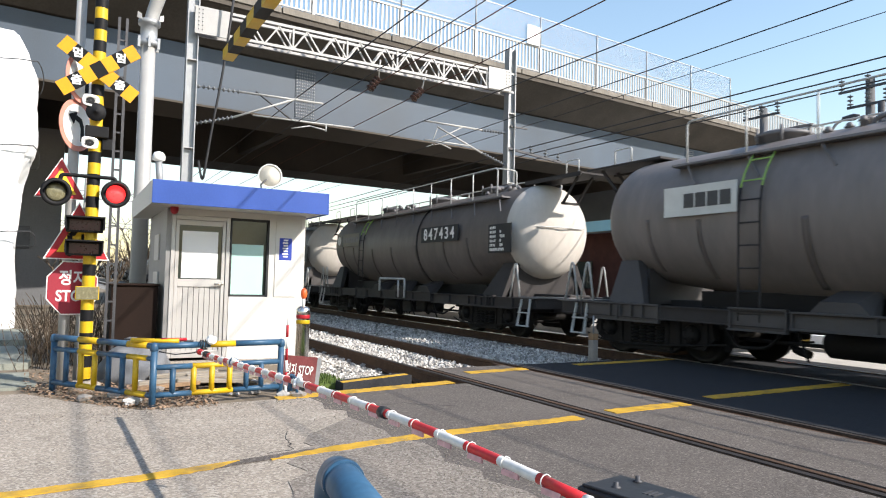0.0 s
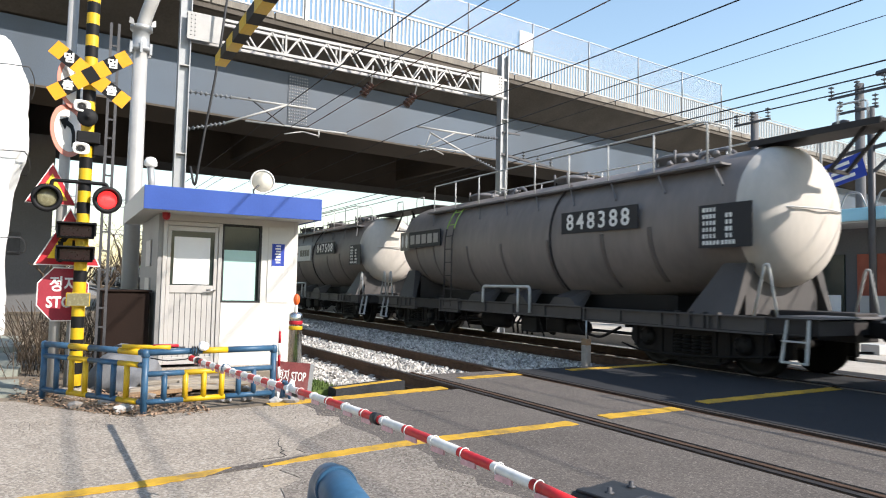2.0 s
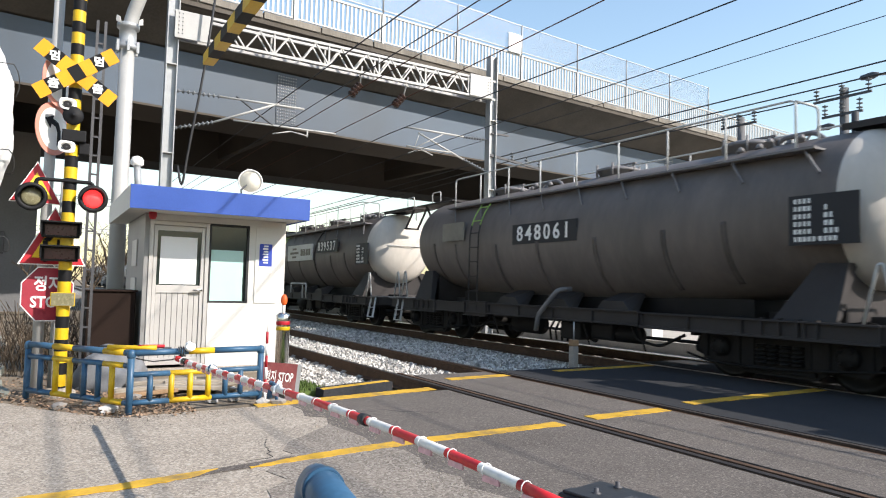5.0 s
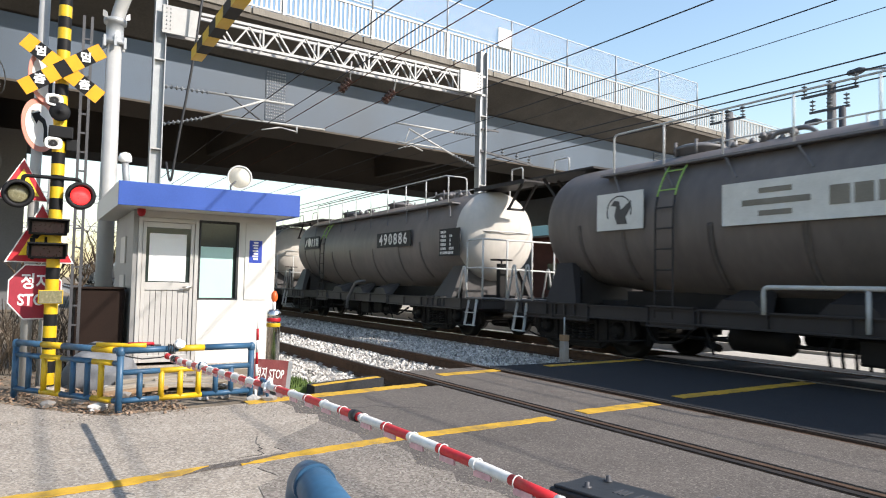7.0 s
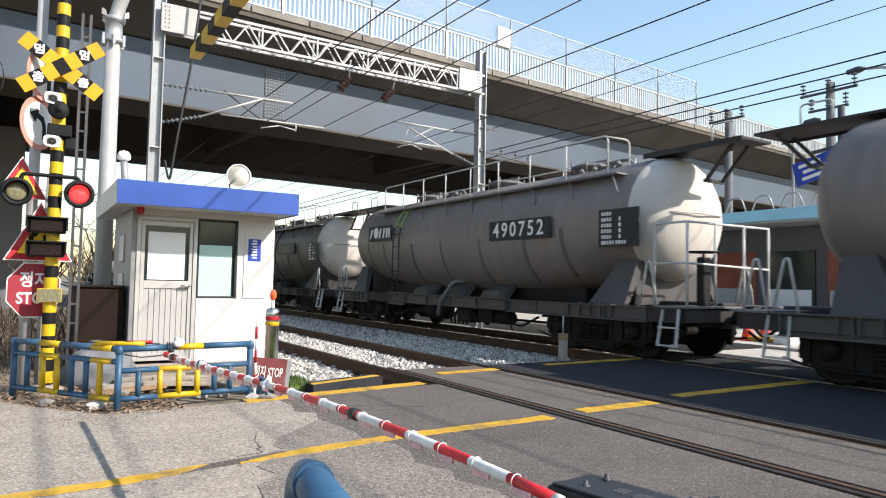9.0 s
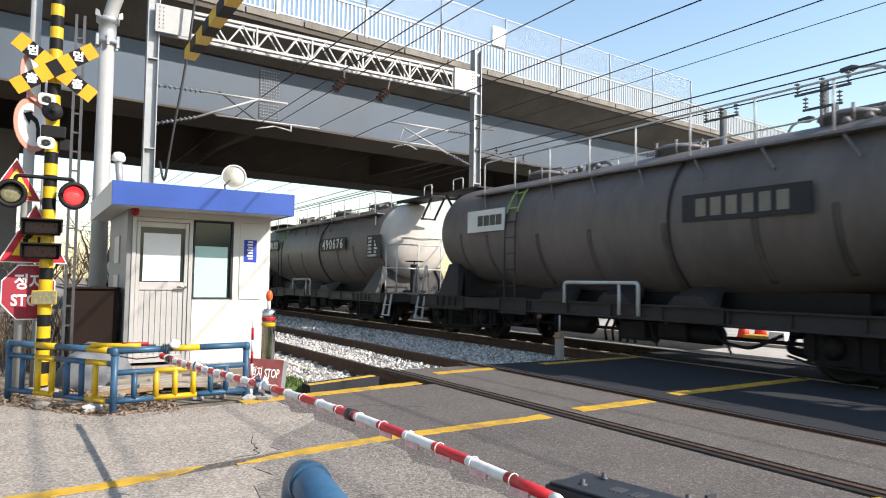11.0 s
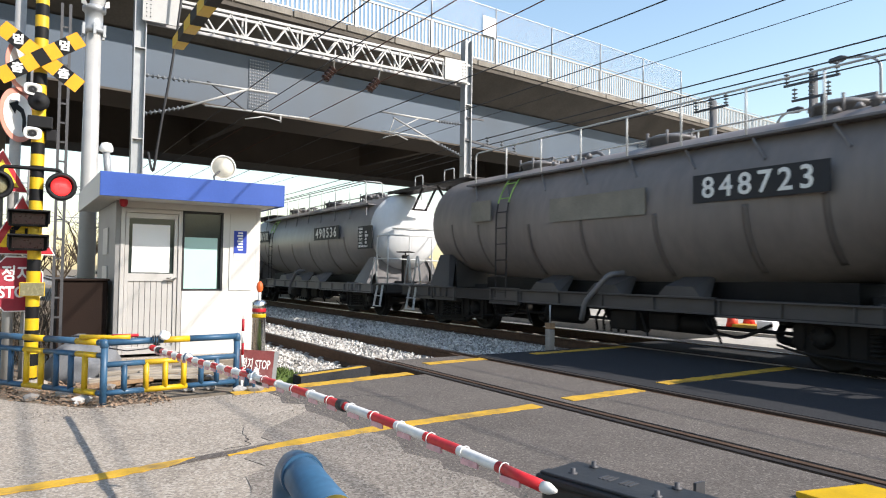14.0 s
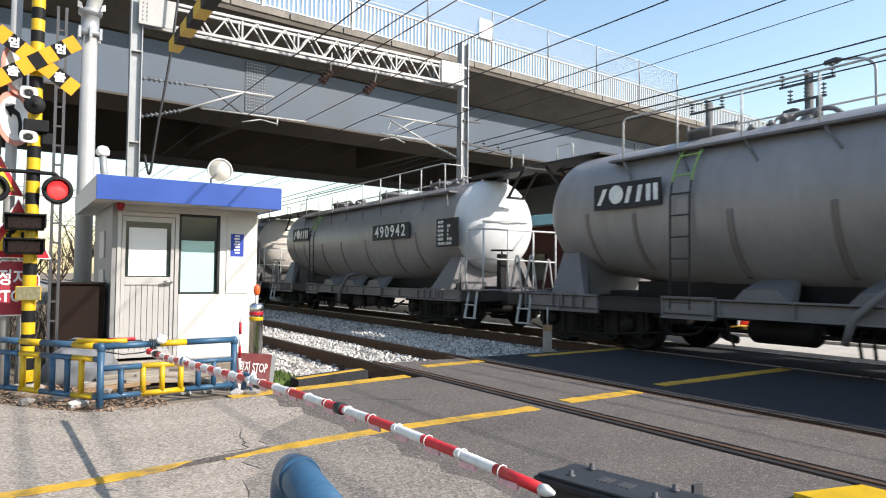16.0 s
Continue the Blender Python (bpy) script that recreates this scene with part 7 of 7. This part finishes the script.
def overhead():
    portal()
    cantilever((("insulator", 0.055, (2.65, 5.90), (3.75, 5.92), "insul_grey"), ("top_tube", 0.030, (3.7, 5.92), (5.95, 5.94), "galv_pale"),
                ("insulator", 0.055, (2.65, 4.95), (3.60, 5.24), "insul_grey"), ("strut", 0.030, (3.55, 5.22), (5.25, 5.98), "galv_pale"),
                ("steady_tube", 0.024, (4.08, 5.36), (6.87, 5.39), "galv_pale"), ("brace", 0.024, (4.13, 5.99), (5.12, 5.36), "steel_dark"),
                ("registration_arm", 0.018, (5.11, 5.15), (5.60, 5.28), "galv_pale"), ("registration_arm", 0.018, (5.60, 5.28), (6.06, 5.22), "galv_pale"),
                ("drop_bracket", 0.022, (6.06, 5.36), (6.06, 5.18), "galv_pale")), "galvanised cantilever arm over the near track")
    cantilever((("insulator", 0.055, (11.96, 5.90), (11.05, 5.88), "insul_grey"), ("top_tube", 0.030, (11.08, 5.88), (9.05, 5.90), "galv_pale"),
                ("insulator", 0.055, (11.96, 4.88), (11.05, 5.18), "insul_grey"), ("strut", 0.030, (11.1, 5.16), (9.50, 5.78), "galv_pale"),
                ("steady_tube", 0.024, (9.1, 5.34), (10.62, 5.33), "galv_pale"), ("brace", 0.018, (9.35, 5.30), (10.42, 5.90), "galv_pale"),
                ("hanger", 0.012, (9.53, 5.76), (9.35, 5.30), "galv_pale"),
                ("registration_arm", 0.018, (9.17, 5.14), (9.6, 5.29), "galv_pale"), ("registration_arm", 0.018, (9.6, 5.29), (9.99, 5.17), "galv_pale")), "galvanised cantilever arm over the far track")

    def wire(y, z, r=0.009, sag=0.0, mt="wire", x0=-120, x1=30, label="black overhead contact wire along the track"):
        bm = B()
        pts = []
        n = 40
        for k in range(n + 1):
            x = x0 + (x1 - x0) * k / n
            ph = ((x - PORTAL_X) / 48.0) % 1
            pts.append((x, y, z - sag * 4 * ph * (1 - ph)))
        tube(bm, pts, r, 5)
        solid("overhead_wire", bm, M[mt], label, "overhead wire", "overhead wires", "structure")
    wire(5.21, 5.99, 0.014, 0.05)
    wire(5.10, 5.22, 0.010)
    wire(9.05, 5.92, 0.013, 0.25)
    wire(9.26, 5.16, 0.010)
    for y, z in ((7.26, 6.55), (8.60, 6.50)):
        wire(y, z, 0.013, 0.0, "rust_wire", label="rusty feeder wire hung below the portal beam")
    for y, z in ((12.92, 5.58), (13.50, 5.54), (14.02, 5.48)):
        wire(y, z, 0.016, 0.15, label="thick feeder wire beside the tracks")
    wire(13.2, 6.41, 0.009, 0.0)
    # strings of brown insulators under the beam
    for (ya, za), (yb, zb), (yc, zc) in (((7.61, 7.45), (7.57, 6.92), (7.26, 6.52)), ((9.10, 7.40), (8.96, 6.82), (8.62, 6.44))):
        t = thing("insulator_string", Matrix.Translation((PORTAL_X, 0, 0)), "string of brown porcelain insulators under the portal beam", "insulator", "insulator strings", "structure")
        bm = B()
        rod(bm, (0, ya, za), (0, yb, zb), 0.025, 8)
        part("hanger", bm, M["galv_pale"], t)
        bm = B()
        insulator(bm, (0.0, yb, zb), (0.08, yc, zc), 0.125, 4)
        part("discs", bm, M["insul"], t)
    # bracket with three upright insulators on the far mast
    t = thing("feeder_bracket", Matrix.Translation((PORTAL_X, 0, 0)), "steel bracket with three upright insulators on the mast", "bracket", kind="structure")
    bm = B()
    bar(bm, (0.05, 12.0, 5.42), (0.05, 14.15, 5.18), 0.07, 0.07)
    bar(bm, (0.05, 12.1, 6.12), (0.05, 12.75, 6.12), 0.05, 0.05)
    part("arm", bm, M["steel_dark"], t)
    for y, z in ((12.92, 5.32), (13.50, 5.26), (14.02, 5.20)):
        bm = B()
        insulator(bm, (0.05, y, z), (0.05, y, z + 0.30), 0.07, 3)
        part("insulator", bm, M["insul_grey"], t)
    # hanging cable from the left mast
    bm = B()
    tube(bm, [(-17.5, 2.75, 4.0), (-17.4, 2.85, 3.4), (-17.3, 2.98, 4.6), (-17.2, 3.22, 6.4), (-17.1, 3.42, 8.6)], 0.03, 6, 0.6)
    solid("hanging_cable", bm, M["wire"], "black cable looping down beside the mast", "cable", kind="structure")
    # farther portals down the line
    for x in (-62, -100):
        t = thing("far_portal", Matrix.Translation((x, 0, 0)), "distant catenary portal down the line", "portal", "far portals", "structure")
        for y in (-2.5, 12.5):
            bm = B()
            box(bm, (-0.15, y - 0.15, -0.3), (0.15, y + 0.15, 8.2))
            part("mast", bm, M["galv"], t)
        for z in (7.2, 7.8):
            bm = B()
            bar(bm, (0, -2.5, z), (0, 12.5, z), 0.1, 0.1)
            part("chord", bm, M["galv"], t)
        bm = B()
        for k in range(14):
            y = -2.3 + 14.6 * k / 14
            bar(bm, (0, y, 7.2), (0, y + 0.52, 7.8), 0.06, 0.06)
            bar(bm, (0, y + 0.52, 7.8), (0, y + 1.04, 7.2), 0.06, 0.06)
        part("lattice", bm, M["galv"], t)


def build_poles():
    # pale lamp column with collar near the booth
    t = thing("lamp_column", Matrix.Translation((-11.95, 1.03, -0.03)), "tall pale steel column with a clamped collar and bent arm", "column")
    bm = B()
    lathe(bm, [(0.128, 0), (0.122, 2.6), (0.110, 5.25)], None, 24)
    part("shaft", bm, M["galv_pale"], t)
    bm = B()
    lathe(bm, [(0.12, 4.92), (0.165, 4.93), (0.165, 4.99), (0.13, 5.01), (0.13, 5.26), (0.17, 5.27), (0.17, 5.34), (0.12, 5.36)], None, 20)
    for k in range(6):
        a = k * math.tau / 6
        box(bm, (0.17 * math.cos(a) - 0.02, 0.17 * math.sin(a) - 0.02, 4.87), (0.17 * math.cos(a) + 0.02, 0.17 * math.sin(a) + 0.02, 5.05))
    part("collar", bm, M["galv"], t)
    bm = B()
    tube(bm, [(0, 0, 5.2), (0.0, 0.05, 5.5), (0.35, 0.35, 6.5)], 0.105, 16, 0.2)
    part("arm", bm, M["galv_pale"], t)
    bm = B()
    for s in (-1, 1):
        plate(bm, [(0, 0), (0.08, 0.03), (0.075, 0.13), (0.02, 0.10)], facing_x(0.16, 0.12 * s, 5.3, 20 * s) @ pose(0, 0, 0, 0, 0 if s > 0 else 180, 0), 0.02)
    part("vane", bm, M["galv_pale"], t)
    # height limit beam, striped
    t = thing("height_limit_beam", None, "yellow and black striped height limit beam overhead", "height limit beam")
    a, b = Vector((-4.42, 0.848, 2.583)), Vector((-0.6, 0.79, 2.50))
    n = 22
    for k in range(n):
        bm = B()
        bar(bm, a + (b - a) * (k / n), a + (b - a) * ((k + 1) / n), 0.065, 0.065)
        part("beam_band", bm, M["yellow_paint_pole"] if k % 2 == 0 else M["black_paint"], t)
    bm = B()
    rod(bm, (-0.6, 0.79, 2.53), (-0.55, -2.4, 2.53), 0.06, 12)
    rod(bm, (-0.55, -2.4, -0.05), (-0.55, -2.4, 3.3), 0.09, 14)
    part("support_post", bm, M["galv_pale"], t)


def far_pole(x, y, h, arms=((0.0, 1.4),), r=0.14):
    t = thing("utility_pole", Matrix.Translation((x, y, 0)), "grey utility pole with crossarm and dark insulators", "utility pole", "utility poles")
    bm = B()
    lathe(bm, [(r * 1.3, 0), (r, h)], None, 14)
    part("shaft", bm, M["pier_grey"], t)
    for dz, w in arms:
        bm = B()
        bar(bm, (-w / 2, -0.15, h - 0.35 - dz), (w / 2, -0.15, h - 0.35 - dz), 0.08, 0.08)
        a = part("crossarm", bm, M["steel_dark"], t)
        for k in range(3):
            bm = B()
            px = -w / 2 + 0.1 + (w - 0.2) * k / 2
            insulator(bm, (px, -0.15, h - 0.31 - dz), (px, -0.15, h + 0.12 - dz), 0.10, 3)
            part("insulator", bm, M["insul_grey"], a)


def street_lamp(x, y, h, reach):
    t = thing("street_lamp", Matrix.Translation((x, y, 0)), "slim grey street lamp with a curved arm", "street lamp", "street lamps")
    bm = B()
    tube(bm, [(0, 0, 0), (0, 0, h - 0.3), (reach * 0.35, 0, h), (reach, 0, h + 0.12)], 0.05, 8, 0.4)
    part("post", bm, M["galv"], t)
    bm = B()
    lathe(bm, [(0.0, -0.35), (0.09, -0.28), (0.13, 0.1), (0.06, 0.3), (0, 0.32)], pose(reach + (0.2 if reach > 0 else -0.2), 0, h + 0.12, 0, 90, 0), 12)
    part("lamp_head", bm, M["steel_dark"], t)


def bare_tree(x, y, h, seed):
    rnd = random.Random(seed)
    t = thing("bare_tree", Matrix.Translation((x, y, 0)), "leafless tree with fine bare branches", "tree", "bare trees")
    trunk, twigs = B(), B()

    def grow(p, d, ln, r, level):
        q = p + d * ln
        tube(trunk if level < 2 else twigs, [p, (p + q) / 2 + Vector((rnd.uniform(-0.05, 0.05), rnd.uniform(-0.05, 0.05), 0)) * ln, q], r, 6 if level < 2 else 3)
        if level > 4:
            return
        for _ in range(3 if level else 5):
            nd = (d + Vector((rnd.uniform(-0.8, 0.8), rnd.uniform(-0.8, 0.8), rnd.uniform(-0.1, 0.5)))).normalized()
            grow(p + d * ln * rnd.uniform(0.55, 1.0), nd, ln * rnd.uniform(0.5, 0.75), r * 0.55, level + 1)
    grow(Vector((0, 0, 0)), Vector((0, 0, 1)), h * 0.38, h * 0.018, 0)
    part("trunk", trunk, M["twig"], t)
    part("crown", twigs, M["twig"], t)


def traffic_cone(x, y):
    t = thing("traffic_cone", Matrix.Translation((x, y, 0.06)), "orange traffic cone with a white band", "traffic cone", "traffic cones")
    bm = B()
    box(bm, (-0.19, -0.19, 0), (0.19, 0.19, 0.03), 0.008)
    lathe(bm, [(0.14, 0.03), (0.09, 0.28)], None, 16)
    lathe(bm, [(0.07, 0.40), (0.03, 0.68), (0.0, 0.69)], None, 16)
    part("cone_body", bm, M["cone"], t)
    bm = B()
    lathe(bm, [(0.09, 0.28), (0.07, 0.40)], None, 16)
    part("band", bm, M["white_sheet"], t)


def build_far_side():
    # shop with sky blue canopy
    t = thing("shop_building", Matrix.Translation((-14.5, 21.5, 0)), "low shop with a sky blue canopy and brick front", "building")
    # dark grey wall colour stands in for shade under the canopy
    bm = B()
    box(bm, (-2.5, 0.5, 0), (7.0, 7.0, 3.32))
    part("wall", bm, M["pier_grey"], t)
    bm = B()
    box(bm, (-2.9, -1.2, 3.32), (7.4, 7.2, 3.48), 0.02)
    part("roof", bm, M["far_grey"], t)
    bm = B()
    box(bm, (-2.9, -1.3, 3.38), (7.4, -1.2, 3.75), 0.02)
    part("canopy_fascia", bm, M["canopy_blue"], t, "sky blue canopy fascia")
    for k, x in enumerate((-1.9, 0.2, 2.3, 4.4)):
        bm = B()
        box(bm, (x, 0.42, 0.1), (x + 1.7, 0.5, 2.5), 0.01)
        w = part("shop_window", bm, M["window_dark"] if k % 2 else M["brick"], t)
        bm = B()
        box(bm, (x + 0.1, 0.36, 0.2), (x + 1.6, 0.42, 1.2), 0.01)
        part("window_board", bm, M["paper"] if k % 2 else M["far_grey"], w)
    for x in (-2.6, 0.4, 3.6, 7.0):
        bm = B()
        rod(bm, (x, -1.1, 0), (x, -1.1, 3.32), 0.06, 10)
        part("canopy_post", bm, M["galv"], t)
    # railing and clutter on its roof
    for k in range(10):
        bm = B()
        tube(bm, [(-2.4 + k, -1.0, 3.75), (-2.2 + k, -1.0, 4.25), (-1.8 + k, -1.0, 4.25), (-1.6 + k, -1.0, 3.75)], 0.03, 6, 0.15)
        part("roof_hoop", bm, M["galv"], t)
    # brick annexe that goes on from the shop towards the bridge, its brown deepened for shade
    t = thing("shop_annexe", Matrix.Translation((-17.45, 21.5, 0)), "low brown brick annexe, coloured dark for shade, with a sky blue eaves board", "building")
    bm = B()
    box(bm, (-10.0, 0.5, 0), (-0.1, 4.2, 3.62))
    part("wall", bm, M["brick_brown"], t)
    bm = B()
    box(bm, (-10.3, -0.6, 3.62), (-0.1, 4.3, 3.78), 0.02)
    part("roof", bm, M["far_grey"], t)
    for x in (-10.3, -6.9, -3.5):
        bm = B()
        box(bm, (x, -0.7, 3.58), (x + 3.38, -0.6, 4.06), 0.02)
        part("eaves_board", bm, M["canopy_blue"], t, "sky blue eaves board")
    for x in (-8.6, -5.4, -2.2):
        bm = B()
        box(bm, (x, 0.42, 1.0), (x + 1.1, 0.5, 2.3), 0.01)
        part("window", bm, M["window_dark"], t)
    # taller grey building behind
    for x, y, w, d, h in ((-30, 46, 14, 10, 6.5), (-6, 44, 12, 10, 7.2), (8, 40, 12, 10, 5.5)):
        t = thing("town_building", Matrix.Translation((x, y, 0)), "plain grey town building beyond the yard", "building", "town buildings")
        bm = B()
        box(bm, (0, 0, 0), (w, d, h))
        part("wall", bm, M["far_grey"], t)
        bm = B()
        box(bm, (-0.2, -0.2, h), (w + 0.2, d + 0.2, h + 0.3), 0.02)
        part("roof", bm, M["pier_grey"], t)
        for i in range(4):
            for j in range(int(h // 3)):
                bm = B()
                box(bm, (1 + i * (w - 2) / 4, -0.06, 1.0 + 3 * j), (1 + i * (w - 2) / 4 + 1.6, 0.02, 2.3 + 3 * j), 0.02)
                part("window", bm, M["window_dark"], t)
    # blue direction board on its pole
    t = thing("direction_board", Matrix.Translation((-10.8, 20.2, 0)), "blue direction board with white bars on a dark pole", "sign board")
    bm = B()
    rod(bm, (0, 0, 0), (0, 0, 6.6), 0.10, 12)
    part("pole", bm, M["steel_dark"], t)
    bm = B()
    m = facing_side(-0.75, -0.1, 4.85) @ pose(0, 0, 0, 0, 0, 14)
    plate(bm, rect(1.25, 0.72), m, 0.03)
    board = part("board", bm, M["sign_blue"], t)
    bm = B()
    for x, z, w in ((-0.1, 0.2, 0.7), (0.05, 0.0, 0.8), (-0.05, -0.2, 0.75)):
        plate(bm, [(x - w / 2, z - 0.05), (x + w / 2, z - 0.05), (x + w / 2, z + 0.05), (x - w / 2, z + 0.05)], m @ pose(0, 0, 0.032), 0.004)
    part("board_rows", bm, M["letter"], board)
    bm = B()
    bar(bm, (-0.9, 0, 5.35), (1.6, 0, 5.6), 0.1, 0.1)
    bar(bm, (0, 0, 4.7), (1.0, 0, 5.5), 0.08, 0.08)
    part("bracket_arm", bm, M["steel_dark"], t)
    far_pole(-17.3, 24, 8.35, ((0.0, 1.6),))
    far_pole(-13.2, 24, 8.55, ((0.0, 2.0), (0.6, 1.4)))
    far_pole(-7.6, 27, 9.1, ((0.0, 1.7), (0.6, 1.5)), 0.12)
    street_lamp(-14.9, 24.5, 7.3, 0.55)
    street_lamp(-11.2, 24.5, 8.8, -1.2)
    for k, (x, y) in enumerate(((-9.29, 13.56), (-9.67, 14.75), (-5.9, 14.0))):
        traffic_cone(x, y)
    for x, y, w, h, mt in ((-8.3, 13.4, 0.35, 0.22, "paper"), (-8.9, 13.6, 0.6, 0.10, "yellow_paint"), (-7.4, 13.9, 0.35, 0.2, "far_grey"), (-6.4, 13.6, 0.8, 0.12, "cream"), (-12.5, 13.6, 0.6, 0.4, "pier")):
        t = thing("stacked_block", Matrix.Translation((x, y, 0.06)), "pale concrete block stored beside the tracks", "block", "stored blocks")
        bm = B()
        box(bm, (-w / 2, -0.2, 0), (w / 2, 0.2, h), 0.015)
        part("block", bm, M[mt], t)
    bare_tree(-9.0, 30, 6.5, 3)
    bare_tree(-4.5, 27, 6.0, 4)
    bare_tree(-12.0, 36, 6.0, 5)
    # low buildings and brush down the line beneath the bridge
    for x, y, w, d, h in ((-75, -8, 8, 9, 3.4), (-60, -5.5, 6, 4.0, 2.6), (-90, -1.5, 8, 4, 3.2)):
        t = thing("line_side_shed", Matrix.Translation((x, y, -0.3)), "low pale shed beside the line", "shed", "line side sheds")
        bm = B()
        box(bm, (0, 0, 0), (w, d, h))
        part("wall", bm, M["cream"], t)
        bm = B()
        slab(bm, [(-0.3, -0.3), (w + 0.3, -0.3), (w + 0.3, d + 0.3), (-0.3, d + 0.3)], h, h + 0.25)
        part("roof", bm, M["pier_grey"], t)
    for k, (x, y) in enumerate(((-22, 1.2), (-26, -0.2), (-34, 1.0), (-40, 0.2), (-24, 2.0))):
        bare_tree(x, y, 2.6 + 0.3 * k, 30 + k)


overhead()
build_poles()
build_far_side()
# plain white notice fixed to the net
bm = B()
box(bm, (17.45, FASCIA - 0.02, 10.62), (18.12, FASCIA + 0.02, 11.38), 0.005)
solid("net_notice", bm, M["paper"], "blank white notice fixed to the bridge net", "notice", m=BRIDGE)


def motions():
    drive()


motions()
